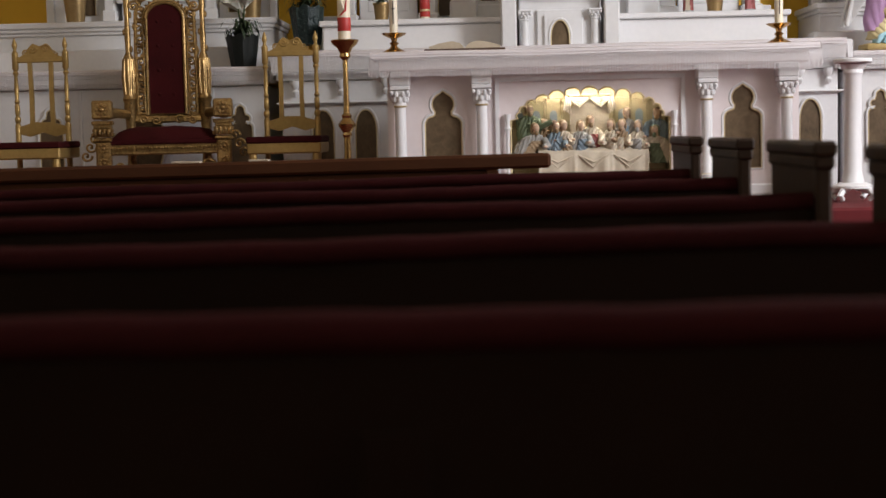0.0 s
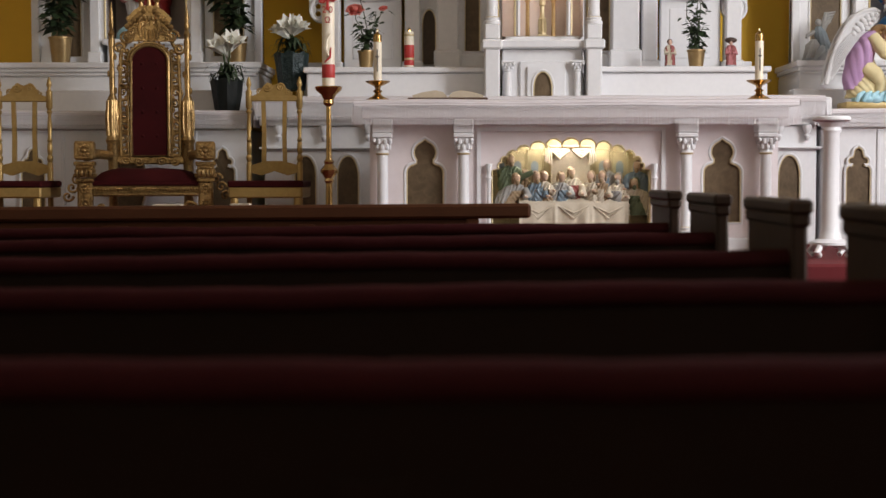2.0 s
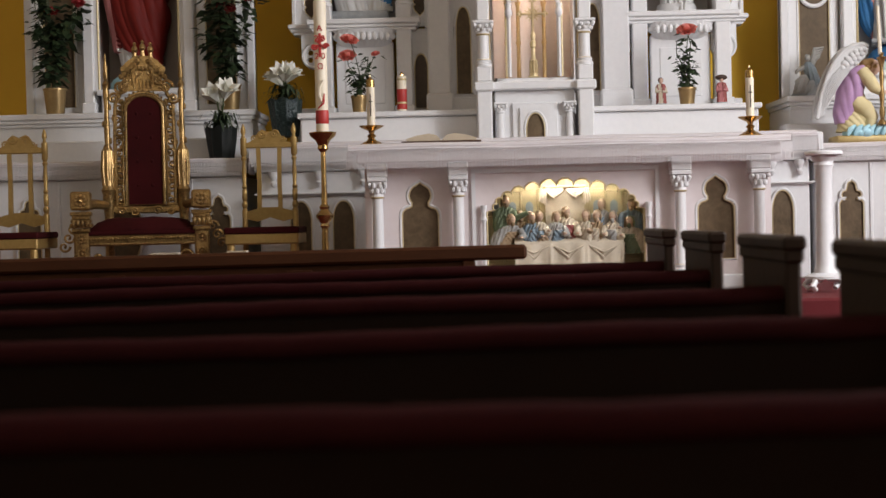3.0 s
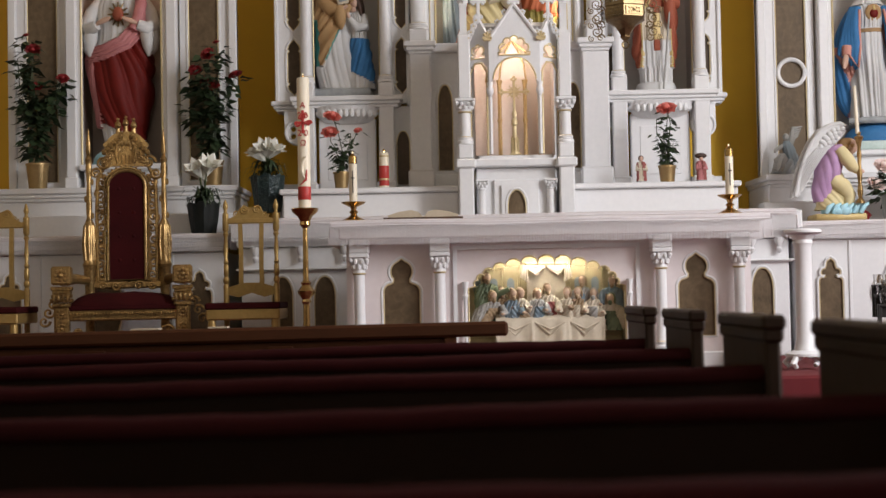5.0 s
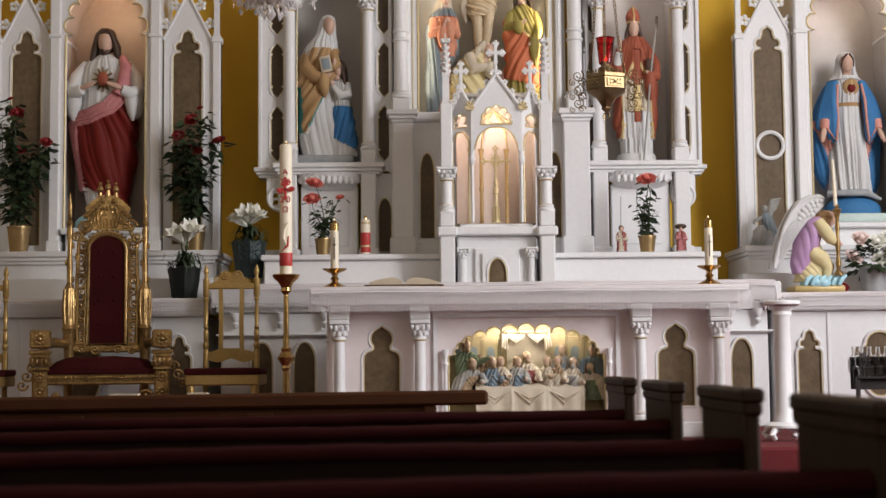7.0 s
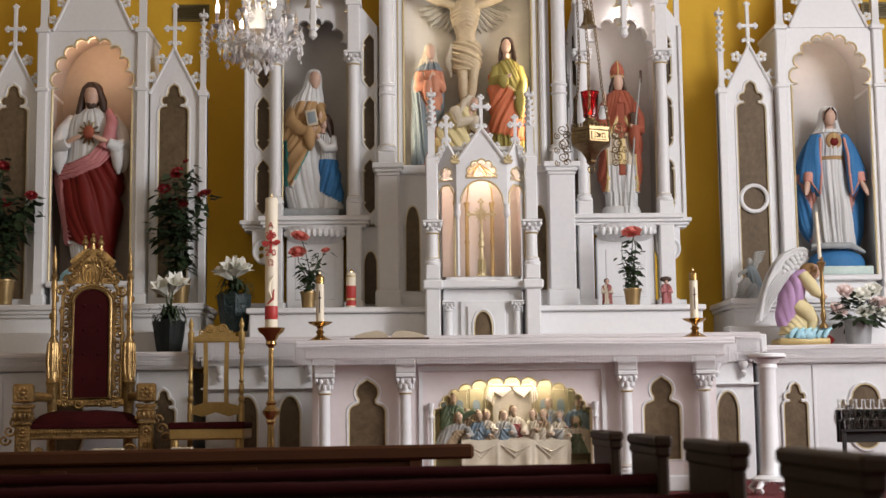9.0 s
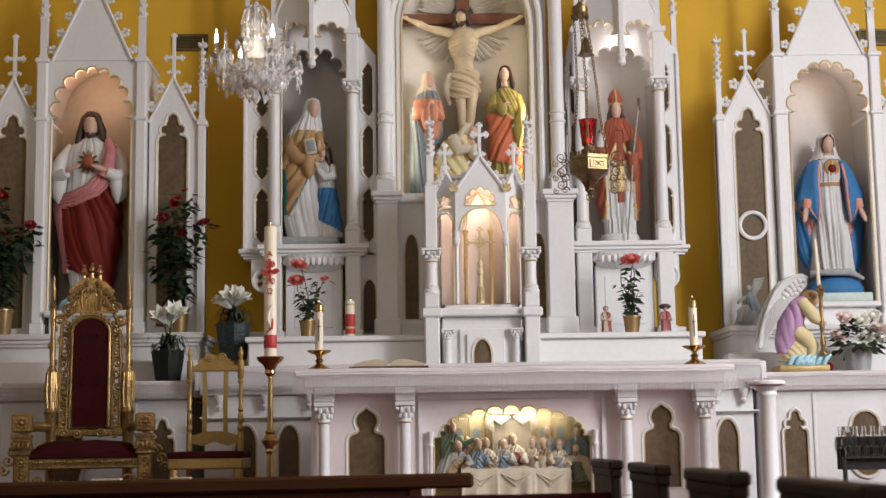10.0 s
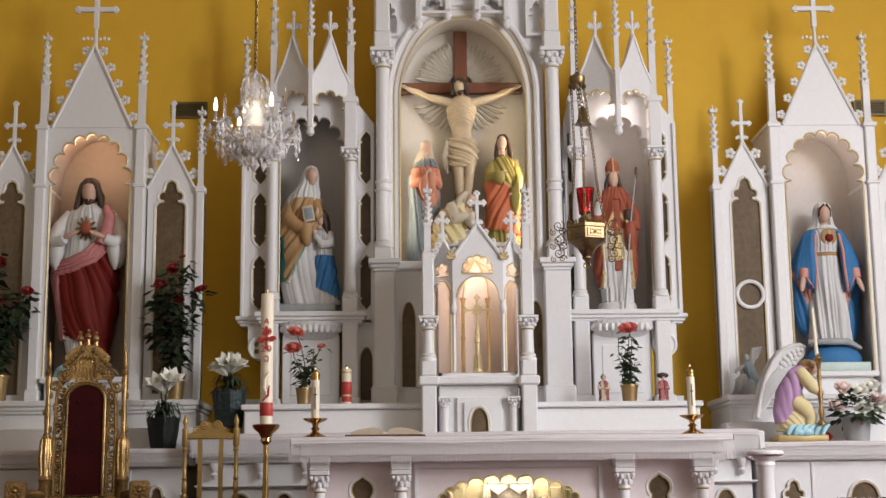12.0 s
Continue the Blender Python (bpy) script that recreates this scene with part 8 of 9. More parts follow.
g.use(RGREY).ball((x - 0.015, y - 0.01, z + 0.29), (0.024, 0.024, 0.028), 9, 7)
for k in range(5):
    g.tube([(x + 0.02, y + 0.02, z + 0.2 + 0.015 * k), (x + 0.05, y + 0.02, z + 0.28 + 0.02 * k), (x + 0.09 + 0.008 * k, y + 0.03, z + 0.3 + 0.018 * k)], [0.016, 0.016, 0.006], 6)
g.tube([(x - 0.04, y, z + 0.22), (x - 0.1, y - 0.03, z + 0.19), (x - 0.11, y - 0.04, z + 0.17)], [0.018, 0.014, 0.01], 6)
statue(g, "small_angel_statue", (x, y, z), "small grey plaster angel group on the altar shelf")
for x, r, m, hat in ((1.495, RCREAM, RRED, False), (1.945, ROBEPINK, RRED, True)):
    g = Geo(r, m)
    drape(g, (x, 10.55, 1.815), [(0, 0, 0, 0.042, 0.034), (0.012, 0, 0, 0.042, 0.034), (0.02, 0, 0, 0.034, 0.028), (0.08, 0, 0, 0.032, 0.028), (0.13, 0, 0, 0.036, 0.028), (0.158, 0, 0, 0.022, 0.02), (0.165, 0, 0, 0.01, 0.01)],
          lambda px, pz, q, front: (STONEGREY, 0.0) if pz < 0.016 else ((m, 0.003 + 0.004 * ridge(px * 160 + pz * 60)) if not front or px > 0.008 - 0.1 * (pz - 0.08) or px < -0.02 else (r, 0.005 * ridge(px * 190))), x, 48, 7)
    plain_head(g, (x, 10.545, 1.815 + 0.185), 0.021)
    g.use(HAIR).ball((x, 10.552, 1.815 + 0.19), (0.021, 0.021, 0.022), 10, 8)
    for q in (-1, 1):
        g.use(r).tube([(x + q * 0.03, 10.54, 1.95), (x + q * 0.036, 10.525, 1.915), (x + q * 0.008, 10.515, 1.92)], [0.011, 0.013, 0.008], 8)
    if hat:
        g.use(HAIR).ball((x, 10.552, 1.815 + 0.2), (0.046, 0.03, 0.022), 14, 8)
    statue(g, "statuette", (x, 10.55, 1.815), "small painted plaster statuette on the white shelf", "shelf statuettes")


# ---- plants
def leaf_on(g, p, d, size, rnd, droop=0.3):
    d = Vector(d).normalized()
    s = d.cross(Vector((0, 0, 1)))
    s = s.normalized() if s.length > 1e-3 else Vector((1, 0, 0))
    s = (s + Vector((rnd.uniform(-.4, .4), rnd.uniform(-.4, .4), rnd.uniform(-.5, .5)))).normalized()
    p = Vector(p)
    dn = Vector((0, 0, -droop * size))
    m = p + d * size * 0.5 + dn * 0.25 + d.cross(s) * size * 0.08
    t = p + d * size + dn
    w = size * 0.3
    g.put([p, p + d * size * 0.3 + s * w * 0.85, m + s * w * 0.9, t, m - s * w * 0.9, p + d * size * 0.3 - s * w * 0.85, m], [(0, 1, 6), (1, 2, 6), (2, 3, 6), (3, 4, 6), (4, 5, 6), (5, 0, 6)])


def rose(g, c, r, rnd, mat):
    """A full bloom: rings of cupped petals round a bud."""
    g.use(mat)
    c = Vector(c)
    tilt = Euler((rnd.uniform(0.5, 1.15), rnd.uniform(-.4, .4), 0)).to_matrix() @ Euler((0, 0, rnd.uniform(0, 6))).to_matrix()
    g.ball(c + tilt @ Vector((0, 0, r * 0.2)), (r * 0.5, r * 0.5, r * 0.45), 9, 7)
    for ring, (n, rad, h, op) in enumerate(((4, 0.5, 0.55, 0.25), (5, 0.78, 0.46, 0.5), (7, 1.05, 0.3, 0.9), (7, 1.25, 0.1, 1.0))):
        for k in range(n):
            a = 2 * math.pi * (k + ring * 0.5) / n + rnd.uniform(-.2, .2)
            o, t = Vector((math.cos(a), math.sin(a), 0)), Vector((-math.sin(a), math.cos(a), 0))
            w = rad * r * 0.75
            pts = [o * r * 0.12 + Vector((0, 0, -r * 0.3)), o * rad * r * 0.75 + t * w * 0.7 + Vector((0, 0, r * (h - 0.4))), o * rad * r + t * w * 0.55 + Vector((0, 0, r * h)), o * rad * r * (1 + 0.25 * op) + Vector((0, 0, r * (h + 0.1 - 0.25 * op))), o * rad * r - t * w * 0.55 + Vector((0, 0, r * h)), o * rad * r * 0.75 - t * w * 0.7 + Vector((0, 0, r * (h - 0.4))), o * rad * r * 0.85 + Vector((0, 0, r * (h - 0.25)))]
            g.put([c + tilt @ p for p in pts], [(0, 1, 6), (1, 2, 6), (2, 3, 6), (3, 4, 6), (4, 5, 6), (5, 0, 6)])


def pot(parent, x, y, z, r0, r1, h, mat, name="pot"):
    g = Geo(mat)
    g.lathe(x, y, [(r0, z), (r0 * 1.03, z + 0.01), (r1, z + h - 0.015), (r1 * 1.08, z + h - 0.012), (r1 * 1.08, z + h), (r1 * 0.95, z + h), (r1 * 0.9, z + h - 0.02)], 24)
    return g.part(name, parent)


def rose_bush(x, y, z, h, w, blooms, mat, leaves, pot_r, pot_h, seed, label, leaf=0.05, potmat=POTGOLD):
    rnd = random.Random(seed)
    pl = thing("potted_rose", (x, y, z), label, "plant", "rose plants")
    pot(pl, x, y, z, pot_r * 0.78, pot_r, pot_h, potmat)
    gs, gl = Geo(STEM), Geo(LEAF)
    tips = []
    n = max(5, len(blooms))
    for k in range(n + 3):
        if k < len(blooms):
            tx, tz = blooms[k][0], blooms[k][1]
            ty = rnd.uniform(-w * 0.35, w * 0.1)
        else:
            tx, tz, ty = rnd.uniform(-w, w) * 0.8, h * rnd.uniform(0.5, 0.95), rnd.uniform(-w * 0.4, w * 0.3)
        p0, p3 = Vector((x + rnd.uniform(-.02, .02), y, z + pot_h - 0.01)), Vector((x + tx, y + ty, z + tz))
        p1 = p0 + Vector((tx * 0.1 + rnd.uniform(-.02, .02), ty * 0.2, (tz - pot_h) * 0.4))
        p2 = p0.lerp(p3, 0.75) + Vector((rnd.uniform(-.03, .03), 0, 0))
        pts = [p0, p1, p2, p3]
        gs.tube(pts, [0.005, 0.004, 0.0035, 0.003], 5)
        tips.append(p3)
        for j in range(leaves // (n + 3)):
            u = rnd.uniform(0.08, 0.97)
            seg = min(2, int(u * 3))
            p = pts[seg].lerp(pts[seg + 1], u * 3 - seg)
            a = rnd.uniform(0, 6.28)
            leaf_on(gl, p + Vector((math.cos(a), math.sin(a), 0)) * rnd.uniform(0, w * 0.4), (math.cos(a), math.sin(a) - 0.3, rnd.uniform(-.5, .5)), leaf * rnd.uniform(0.7, 1.3), rnd)
    gs.part("stems", pl)
    tagged(gl.part("leaves", pl, "dark green rose leaves"), kind="stuff")
    for k, b in enumerate(blooms):
        gb = Geo(mat)
        rose(gb, tips[k], b[2], rnd, mat)
        gb.part("bloom", pl, "")
    return pl


rose_bush(-1.77, 10.84, 1.88, 1.25, 0.21, [(-0.12, 0.9, 0.036), (-0.02, 1.02, 0.04), (0.19, 0.86, 0.042), (0.02, 0.78, 0.034), (-0.06, 0.82, 0.03), (0.04, 1.12, 0.02)], REDROSE, 460, 0.085, 0.2, 11, "tall potted rose with deep red blooms in a brass pot", 0.09)
rose_bush(-3.12, 10.84, 1.88, 1.3, 0.22, [(-0.02, 1.08, 0.042), (0.0, 0.8, 0.042), (0.2, 0.86, 0.036), (-0.08, 1.2, 0.02)], REDROSE, 460, 0.085, 0.2, 12, "tall potted rose with deep red blooms in a brass pot", 0.09)
rose_bush(-0.755, 10.55, 1.815, 0.55, 0.12, [(-0.06, 0.55, 0.05), (-0.08, 0.43, 0.048), (0.13, 0.44, 0.024)], PINKROSE, 120, 0.06, 0.13, 13, "potted rose with coral pink blooms on the white shelf", 0.06)
rose_bush(1.69, 10.55, 1.815, 0.55, 0.1, [(0.0, 0.56, 0.056)], PINKROSE, 150, 0.065, 0.13, 14, "potted rose with one coral pink bloom on the white shelf", 0.06)


def lily_pot(x, y, z, r, h, top, mat, seed, label, n):
    rnd = random.Random(seed)
    pl = thing("potted_lily", (x, y, z), label, "plant", "lily plants")
    g = Geo(mat)
    vs = []
    for j, (rr_, zz) in enumerate(((r * 0.72, z), (r * 0.74, z + 0.01), (r * 0.9, z + h * 0.6), (r, z + h), (r * 0.85, z + h - 0.005))):
        for k in range(36):
            a = 2 * math.pi * k / 36
            q = rr_ * (1 + 0.05 * math.sin(9 * a + j) + 0.02 * math.sin(17 * a))
            vs.append((x + q * math.cos(a), y + q * math.sin(a), zz + (0.012 * math.sin(7 * a) if j == 3 else 0)))
    g.put(vs, [(j * 36 + k, j * 36 + (k + 1) % 36, (j + 1) * 36 + (k + 1) % 36, (j + 1) * 36 + k) for j in range(4) for k in range(36)] + [tuple(range(36))])
    g.part("pot_wrap", pl)
    g = Geo(LEAF)
    for k in range(70):
        a = rnd.uniform(0, 6.28)
        p = Vector((x + rnd.uniform(-.03, .03), y + rnd.uniform(-.03, .03), z + h * rnd.uniform(0.9, 1.35)))
        ln3, up = rnd.uniform(0.09, 0.17), rnd.uniform(0.2, 0.9)
        d = Vector((math.cos(a), math.sin(a), 0))
        s = Vector((-d.y, d.x, 0)) * 0.011
        q = [p, p + d * ln3 * 0.4 + Vector((0, 0, ln3 * up * 0.5)), p + d * ln3 * 0.8 + Vector((0, 0, ln3 * up * 0.4)), p + d * ln3 - Vector((0, 0, ln3 * 0.2))]
        g.put([q[0] - s, q[0] + s, q[1] - s, q[1] + s, q[2] - s * 0.8, q[2] + s * 0.8, q[3]], [(0, 1, 3, 2), (2, 3, 5, 4), (4, 5, 6)])
    tagged(g.part("leaves", pl, "dark strap-shaped lily leaves"), kind="stuff")
    for k in range(n):
        a = 2 * math.pi * k / n
        c = Vector((x + r * 0.75 * math.cos(a) * rnd.uniform(.5, 1.1), y + r * 0.5 * math.sin(a) - 0.02, top - rnd.uniform(0.0, 0.07)))
        g = Geo(WHITEPETAL)
        out = Vector((math.cos(a) * 0.8, math.sin(a) * 0.6 - 0.5, 0.9)).normalized()
        rot = out.to_track_quat("Z", "Y").to_matrix()
        for j in range(6):
            b = 2 * math.pi * j / 6
            o, t = Vector((math.cos(b), math.sin(b), 0)), Vector((-math.sin(b), math.cos(b), 0))
            pts = [o * 0.008 + Vector((0, 0, -0.09)), o * 0.026 + t * 0.019 - Vector((0, 0, 0.025)), o * 0.042 + t * 0.027 + Vector((0, 0, 0.02)), o * 0.075 + Vector((0, 0, 0.048)), o * 0.042 - t * 0.027 + Vector((0, 0, 0.02)), o * 0.026 - t * 0.019 - Vector((0, 0, 0.025))]
            g.put([c + rot @ (p * 1.1) for p in pts], [(0, 1, 5), (1, 2, 4, 5), (2, 3, 4)])
        g.use(STEM).tube([c + rot @ Vector((0, 0, -0.075)), Vector((x, y, z + h))], 0.005, 5)
        g.part("lily_bloom", pl)
    return pl


lily_pot(-1.775, 10.44, 1.494, 0.12, 0.23, 2.03, PLASTICPOT, 21, "white lily plant in a black wrapped pot", 6)
lily_pot(-1.325, 10.68, 1.66, 0.13, 0.28, 2.16, FOIL, 22, "white lily plant in dark green foil wrapping", 7)
# flower bowl on the right altar
rnd = random.Random(31)
x, y, z = 3.335, 10.36, 1.494
fb = thing("flower_vase", (x, y, z), "grey vase of blush and white artificial roses", "flower vase")
pot(fb, x, y, z, 0.085, 0.105, 0.19, GREYPOT, "vase")
g = Geo(LEAF)
for k in range(190):
    a, b = rnd.uniform(0, 6.28), rnd.uniform(-0.4, 1.0)
    d = Vector((math.cos(a), math.sin(a) * 0.7, b)).normalized()
    leaf_on(g, Vector((x, y, z + 0.22)) + d * rnd.uniform(0.08, 0.17), d, rnd.uniform(0.05, 0.09), rnd)
tagged(g.part("leaves", fb, "dark green artificial leaves"), kind="stuff")
for k, (dx, dz) in enumerate(((-0.15, 0.27), (0.035, 0.25), (0.17, 0.24), (-0.1, 0.4), (0.0, 0.37), (0.1, 0.41), (0.15, 0.32), (0.24, 0.3))):
    g = Geo(PALEROSE)
    rose(g, (x + dx, y - 0.1 + 0.08 * abs(dx) / 0.2, z + dz), 0.05, rnd, WHITEPETAL if k % 3 else PALEROSE)
    g.part("rose_bloom", fb)
g = Geo(REDROSE)
rose(g, (3.07, 10.28, 1.53), 0.04, rnd, REDROSE)
g.thing("fallen_rose", (3.07, 10.28, 1.494), "single red rose lying on the altar cloth", "flower")
# decorated pillar candle on the shelf
x, y, z = -0.435, 10.55, 1.815
dc = thing("pillar_candle", (x, y, z), "ivory pillar candle with red and gold bands", "candle")
g = Geo(WAX)
g.lathe(x, y, [(0.036, z), (0.036, z + 0.26), (0.03, z + 0.27)], 20)
g.part("wax_body", dc)
for z0, z1, m in ((0.02, 0.06, REDWAX), (0.075, 0.17, REDWAX), (0.235, 0.25, GILT), (0.06, 0.075, GILT)):
    g = Geo(m)
    g.lathe(x, y, [(0.0365, z + z0), (0.0375, z + z0 + 0.002), (0.0375, z + z1 - 0.002), (0.0365, z + z1)], 20, close=False)
    g.part("band", dc)
g = Geo(BRASS)
g.lathe(x, y, [(0.012, z + 0.265), (0.012, z + 0.285), (0.004, z + 0.3)], 8)
g.part("wick_cap", dc)
# small dish on the left altar
g = Geo(GREYPOT)
g.lathe(-2.55, 10.45, [(0.02, 1.494), (0.015, 1.505), (0.05, 1.53), (0.052, 1.535), (0.03, 1.52)], 18)
g.thing("small_dish", (-2.55, 10.45, 1.494), "small grey footed dish on the altar cloth", "dish")


# ---- hanging sanctuary lamp
def chain(g, a, b, link=0.034, r=0.0035):
    a, b = Vector(a), Vector(b)
    d = b - a
    n = max(1, int(d.length / (link * 0.78)))
    dn = d.normalized()
    s = dn.orthogonal().normalized()
    for k in range(n):
        c = a + d * (k + 0.5) / n
        u = s if k % 2 else dn.cross(s)
        g.tube([c + dn * link * 0.5 * math.cos(t) + u * link * 0.28 * math.sin(t) for t in [2 * math.pi * j / 10 for j in range(10)]], r, 5, True)


LX, LY = 1.13, 8.5
sl = thing("sanctuary_lamp", (LX, LY, 2.53), "hanging bronze sanctuary lamp with a red glass cup", "hanging lamp")
g = Geo(DARKBRASS)
chain(g, (LX - 0.03, LY, 9.2), (LX - 0.03, LY, 3.74))
tagged(g.part("top_chain", sl), kind="stuff")
g = Geo(DARKBRASS)
g.lathe(LX - 0.03, LY, [(0.008, 3.75), (0.02, 3.735), (0.05, 3.715), (0.052, 3.69), (0.045, 3.67), (0.05, 3.655), (0.03, 3.65)], 12)
for k in range(10):
    a = 2 * math.pi * k / 10
    g.ball((LX - 0.03 + 0.048 * math.cos(a), LY + 0.048 * math.sin(a), 3.655), (0.01, 0.01, 0.016), 6, 4)
g.part("canopy_cap", sl)
g = Geo(DARKBRASS)
g.lathe(LX - 0.0, LY, [(0.01, 3.52), (0.025, 3.5), (0.032, 3.44), (0.045, 3.415), (0.055, 3.405)], 14)
chain(g, (LX - 0.02, LY, 3.66), (LX, LY, 3.52))
g.part("bell", sl, "small bronze smoke bell")
for k in range(3):
    a = radians(-100 + 120 * k)
    g = Geo(DARKBRASS)
    p0 = (LX - 0.03 + 0.045 * math.cos(a), LY + 0.045 * math.sin(a), 3.66)
    p1 = (LX + 0.07 * math.cos(a), LY + 0.07 * math.sin(a), 3.2)
    p2 = (LX + 0.085 * math.cos(a), LY + 0.085 * math.sin(a), 3.03)
    p3 = (LX + 0.135 * math.cos(a), LY + 0.135 * math.sin(a), 2.75)
    chain(g, p0, p1, 0.03, 0.003)
    chain(g, p1, p2, 0.03, 0.003)
    chain(g, p2, p3, 0.03, 0.003)
    tagged(g.part("chain", sl), kind="stuff")
g = Geo(DARKBRASS)
g.lathe(LX, LY, [(0.03, 2.76), (0.045, 2.775), (0.05, 2.8), (0.03, 2.815), (0.034, 2.83)], 14)
g.part("cup_holder", sl)
g = Geo(RUBY)
g.lathe(LX, LY, [(0.034, 2.825), (0.042, 2.83), (0.056, 2.985), (0.06, 2.99), (0.054, 2.985), (0.04, 2.84), (0.02, 2.836)], 24)
g.part("glass_cup", sl, "ruby red glass cup")
g = Geo(EMBER)
g.lathe(LX, LY, [(0.006, 2.845), (0.012, 2.86), (0.004, 2.88)], 8)
g.part("flame", sl)
g = Geo(DARKBRASS)
g.lathe(LX, LY, [(0.135, 2.755), (0.135, 2.735), (0.128, 2.73), (0.128, 2.665), (0.135, 2.66), (0.12, 2.65), (0.07, 2.62), (0.045, 2.585), (0.03, 2.56), (0.035, 2.55), (0.012, 2.53)], 6, turn=0.35)
g.part("body", sl, "six-sided bronze lamp body")
for k in range(6):
    a = 0.35 + 2 * math.pi * (k + 0.5) / 6
    g = Geo(DARKBRASS)
    g.m = Matrix.Translation((LX + 0.112 * math.cos(a), LY + 0.112 * math.sin(a), 2.698)) @ Matrix.Rotation(a + math.pi / 2, 4, "Z")
    g.plate(rect(-0.05, 0.05, -0.024, 0.024), [arc(q * 0.017, v * 0.011, 0.0065, 0, 300, 5) for q in (-2, -1, 1, 2) for v in (-1, 1)], -0.006, 0.004)
    rosette(g, 0, -0.006, 0, 0.014)
    g.part("pierced_plaque", sl, "pierced brass plaque")
g = Geo(DARKBRASS)
for k in range(36):
    a = 2 * math.pi * k / 36
    rr_ = 0.128 * math.cos(math.pi / 6) / math.cos(((a - 0.35) % (math.pi / 3)) - math.pi / 6)
    g.lathe(LX + rr_ * math.cos(a), LY + rr_ * math.sin(a), [(0.004, 2.755), (0.007, 2.768), (0.003, 2.78)], 5)
g.part("gallery", sl)
for s in (-1, 1):
    g = Geo(DARKBRASS)
    for zz, r in ((2.755, 0.04), (2.665, 0.038), (2.585, 0.036)):
        scroll(g, LX + s * 0.172, LY, zz, r, s, 1.6, 0.0045, start=1.0)
        scroll(g, LX + s * 0.205, LY, zz - 0.04, r * 0.55, -s, 1.4, 0.004, start=2.0)
        scroll(g, LX + s * 0.15, LY, zz - 0.035, r * 0.7, -s, 1.3, 0.0045)
    g.tube([(LX + s * 0.13, LY, 2.72), (LX + s * 0.19, LY, 2.68), (LX + s * 0.16, LY, 2.6), (LX + s * 0.12, LY, 2.62)], 0.005, 5)
    g.part("scroll_bracket", sl, "curled bronze wire bracket")
g = Geo(DARKBRASS)
g.tube([(LX + 0.02 * math.cos(t), LY, 2.505 + 0.02 * math.sin(t)) for t in [2 * math.pi * j / 10 for j in range(10)]], 0.005, 5, True)
g.part("ring", sl)

# ---- crystal chandelier
CX, CY = -0.87, 8.0
cd = thing("chandelier", (CX, CY, 3.0), "crystal chandelier with candle bulbs hanging on a chain", "chandelier")
g = Geo(DARKBRASS)
chain(g, (CX, CY, 9.2), (CX, CY, 3.6))
tagged(g.part("hanging_chain", cd), kind="stuff")
g = Geo(CRYSTAL)
g.lathe(CX, CY, [(0.012, 3.6), (0.03, 3.57), (0.016, 3.54), (0.04, 3.48), (0.02, 3.42), (0.045, 3.36), (0.06, 3.3), (0.09, 3.25), (0.1, 3.24), (0.05, 3.21), (0.03, 3.16), (0.045, 3.12), (0.02, 3.08)], 12)
g.part("stem", cd)
rnd = random.Random(41)


def drop(g, c, h, r):
    x, y, z = c
    g.lathe(x, y, [(r * 0.15, z), (r * 0.35, z - h * 0.12), (r, z - h * 0.58), (r * 0.05, z - h)], 6, close=True, turn=0.0)


DROP = Geo(CRYSTAL)
DROP.m = Matrix.Diagonal((1, 0.45, 1, 1))
drop(DROP, (0, 0, 0), 0.068, 0.023)
DROP = DROP.mesh("crystal_drop", smooth=10)
for k in range(8):
    a = 2 * math.pi * k / 8 + 0.5
    up = 0.075 if k % 2 else 0.0
    R = 0.245 if k % 2 == 0 else 0.19
    ex, ey, ez = CX + R * math.cos(a), CY + R * math.sin(a), 3.24 + up
    g = Geo(CRYSTAL)
    g.tube([(CX + 0.05 * math.cos(a), CY + 0.05 * math.sin(a), 3.23), (CX + R * 0.5 * math.cos(a), CY + R * 0.5 * math.sin(a), 3.17 + up * 0.4), (CX + R * 0.9 * math.cos(a), CY + R * 0.9 * math.sin(a), 3.18 + up), (ex, ey, ez)], [0.009, 0.009, 0.009, 0.008], 8)
    arm = g.part("arm", cd)
    g = Geo(CRYSTAL)
    g.lathe(ex, ey, [(0.01, ez - 0.01), (0.035, ez + 0.004), (0.04, ez + 0.012), (0.02, ez + 0.006)], 12)
    g.part("bobeche", arm)
    g = Geo(FROSTED)
    g.lathe(ex, ey, [(0.011, ez), (0.011, ez + 0.085), (0.009, ez + 0.088)], 12)
    g.part("candle_tube", arm)
    lit = k in (2, 4, 6)
    g = Geo(BULB if lit else DIMBULB)
    g.lathe(ex, ey, [(0.007, ez + 0.086), (0.012, ez + 0.102), (0.011, ez + 0.12), (0.005, ez + 0.145), (0.0015, ez + 0.165)], 10)
    g.part("bulb", arm, "lit candle bulb" if lit else "unlit clear candle bulb")
    for j in range(5):
        b = 2 * math.pi * j / 5 + k
        piece("crystal", DROP, arm, (ex + 0.038 * math.cos(b), ey + 0.038 * math.sin(b), ez + 0.005), rnd.uniform(0.6, 1.15), rnd.uniform(0, 90))
    for j in range(6):
        u = j / 6
        piece("crystal", DROP, arm, (CX + R * u * math.cos(a + 0.15), CY + R * u * math.sin(a + 0.15), 3.18 - 0.05 * math.sin(u * math.pi) + 0.3 * up * u), rnd.uniform(0.5, 1.0), rnd.uniform(0, 90))
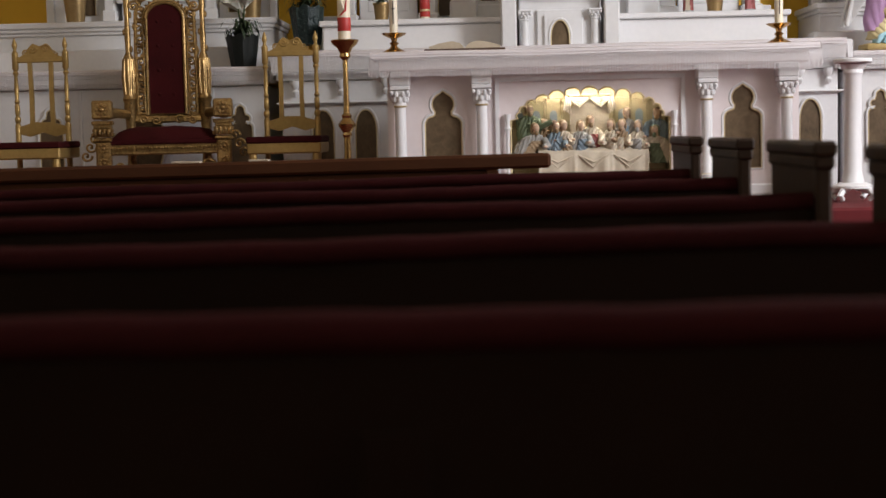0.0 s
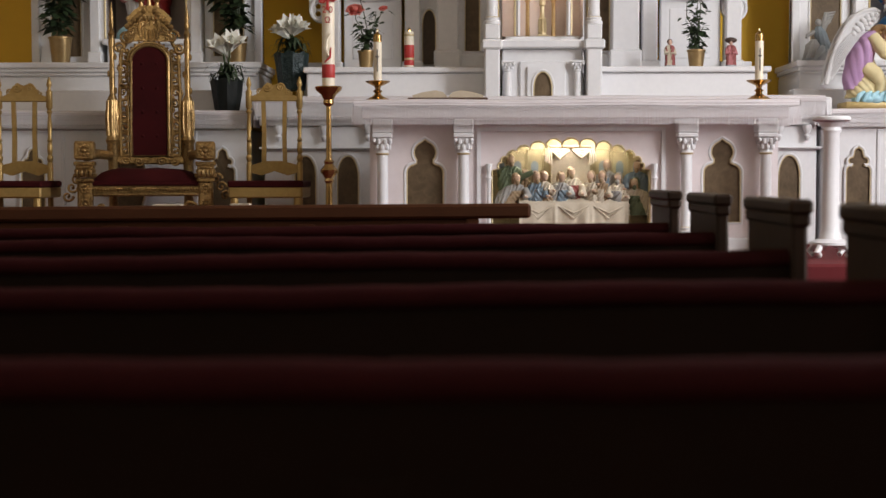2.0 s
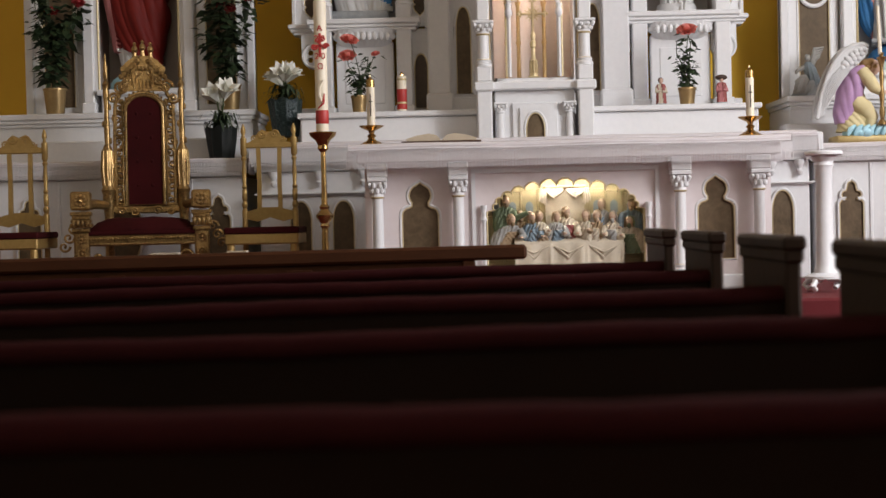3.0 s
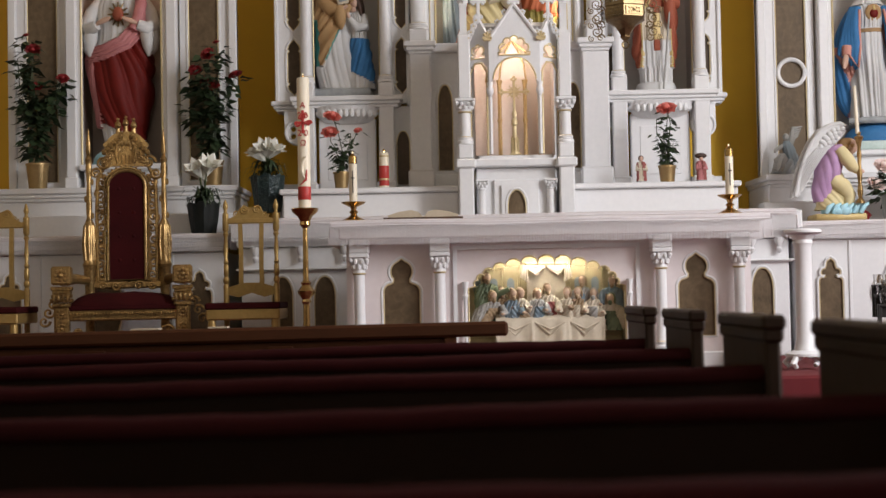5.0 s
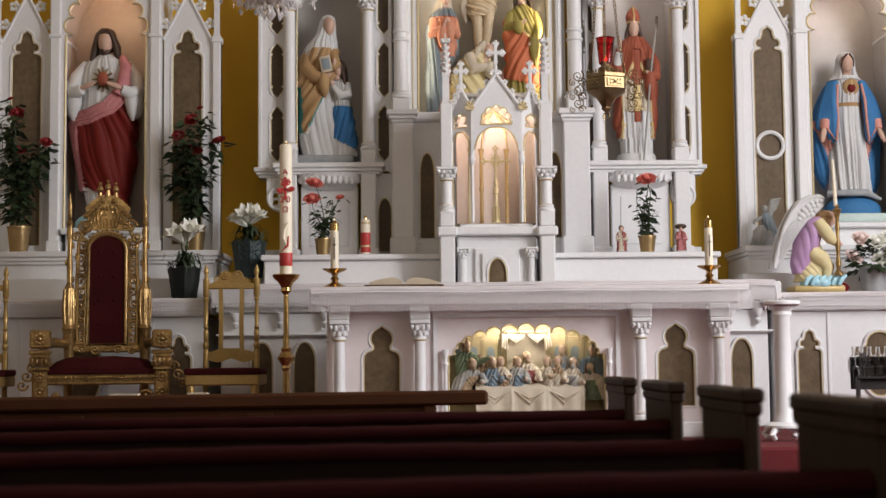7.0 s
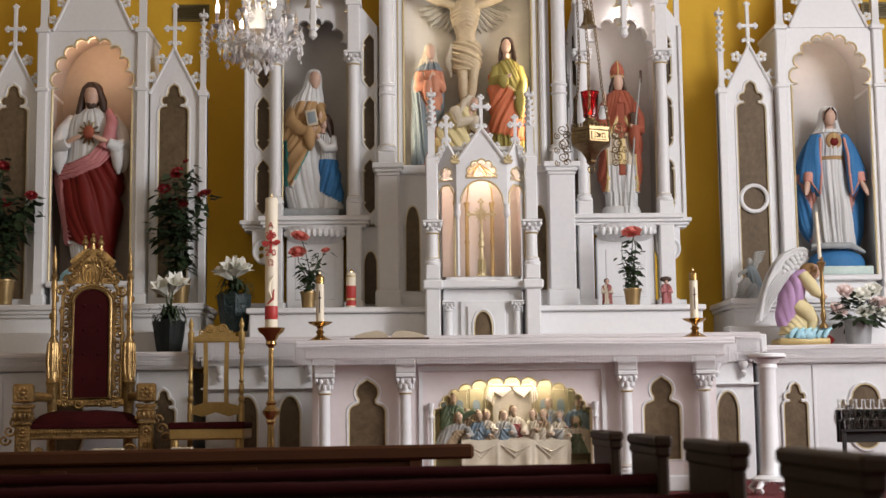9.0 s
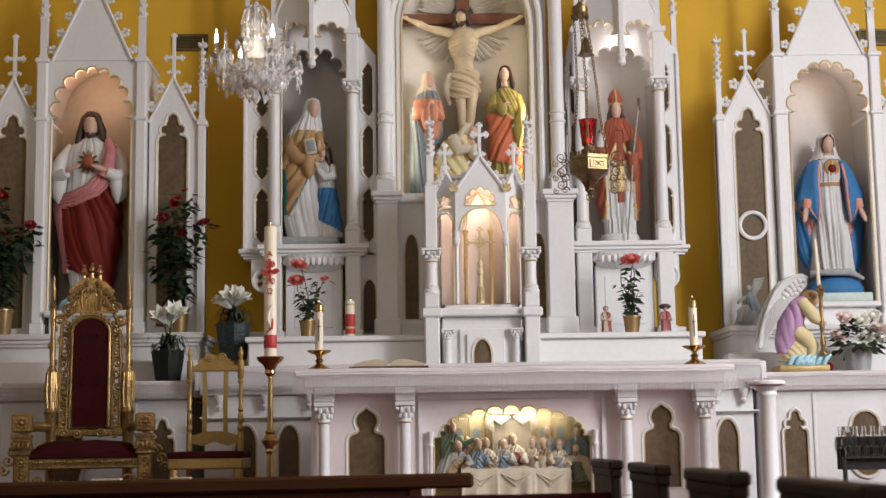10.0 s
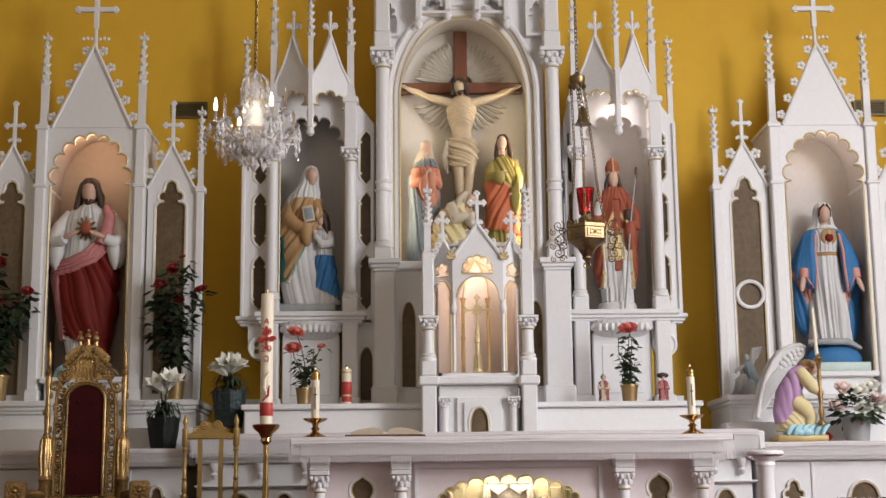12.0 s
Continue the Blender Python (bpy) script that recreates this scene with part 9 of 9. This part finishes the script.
for k in range(12):
    a = 2 * math.pi * k / 12
    g = Geo(CRYSTAL)
    g.tube([(CX + 0.012 * math.cos(a), CY + 0.012 * math.sin(a), 3.55), (CX + 0.045 * math.cos(a), CY + 0.045 * math.sin(a), 3.575), (CX + 0.075 * math.cos(a), CY + 0.075 * math.sin(a), 3.54), (CX + 0.078 * math.cos(a), CY + 0.078 * math.sin(a), 3.5)], 0.004, 6)
    sp = g.part("top_spray", cd)
    for j in range(3):
        piece("crystal", DROP, sp, (CX + 0.078 * math.cos(a), CY + 0.078 * math.sin(a), 3.5 - 0.05 * j), 0.75, 30 * k)
    for j in range(0, 7, 2):
        u = (j + 1) / 8
        rr_ = 0.075 + 0.02 * math.sin(u * 3) - 0.05 * u * u + (0.1 * (1 - u) if j > 8 else 0)
        piece("crystal", DROP, sp, (CX + rr_ * 1.9 * math.cos(a), CY + rr_ * 1.9 * math.sin(a), 3.27 - 0.24 * u), rnd.uniform(0.5, 0.9), 30 * k)
for k in range(14):
    a = 2 * math.pi * k / 14 + 0.1
    ca, sa = math.cos(a), math.sin(a)
    R = 0.285 if k % 2 else 0.24
    g = Geo(CRYSTAL)
    g.tube([(CX + 0.06 * ca, CY + 0.06 * sa, 3.19), (CX + 0.16 * ca, CY + 0.16 * sa, 3.15), (CX + R * 0.9 * ca, CY + R * 0.9 * sa, 3.19), (CX + R * ca, CY + R * sa, 3.24), (CX + R * 0.9 * ca, CY + R * 0.9 * sa, 3.265), (CX + R * 0.8 * ca, CY + R * 0.8 * sa, 3.25)], [0.006, 0.006, 0.006, 0.005, 0.004, 0.003], 6)
    sp = g.part("curled_spray", cd)
    for j in range(5):
        u = 0.3 + 0.7 * j / 4
        piece("crystal", DROP, sp, (CX + R * u * math.cos(a + 0.2 * (j % 2)), CY + R * u * math.sin(a + 0.2 * (j % 2)), 3.15 + 0.08 * u ** 3 - 0.02 * (j % 3)), rnd.uniform(0.55, 1.05), rnd.uniform(0, 90))
    for j in range(3):
        piece("crystal", DROP, sp, (CX + R * ca, CY + R * sa, 3.22 - 0.05 * j), rnd.uniform(0.5, 0.8), rnd.uniform(0, 90))
piece("crystal", DROP, cd, (CX, CY, 3.08), 1.4)
point_lamp("chandelier_light", (CX, CY - 0.14, 3.33), 1.4, LAMP, 0.02)

# ---- votive rack at the edge
vx, vy = 2.86, 8.62
vr = thing("votive_rack", (vx, vy, SANC), "black iron votive rack with tiers of small glass cups", "votive stand")
for s in (-1, 1):
    g = Geo(IRON)
    g.box(vx + s * 0.2 - 0.012, vx + s * 0.2 + 0.012, vy - 0.012, vy + 0.012, SANC, 0.9, 0.003)
    g.part("leg", vr)
    g = Geo(IRON)
    for zz, r in ((0.98, 0.035), (0.92, 0.03), (1.03, 0.025)):
        scroll(g, vx + s * 0.16 - 0.0, vy - 0.01, zz, r, s, 1.5, 0.006)
    g.part("side_scroll", vr)
for k in range(3):
    g = Geo(IRON)
    g.box(vx - 0.2, vx + 0.2, vy + 0.06 * k - 0.02, vy + 0.06 * k + 0.04, 0.885 + 0.06 * k, 0.9 + 0.06 * k, 0.003)
    g.box(vx - 0.2, vx + 0.2, vy + 0.06 * k + 0.02, vy + 0.06 * k + 0.035, SANC + 0.3, 0.885 + 0.06 * k, 0.003)
    tier = g.part("tier", vr)
    for j in range(7):
        xx = vx - 0.17 + 0.056 * j
        g = Geo(CLEAR)
        zz = 0.9 + 0.06 * k
        g.lathe(xx, vy + 0.06 * k + 0.008, [(0.018, zz), (0.022, zz + 0.005), (0.025, zz + 0.065), (0.022, zz + 0.065), (0.018, zz + 0.012)], 14)
        g.part("glass_cup", tier)
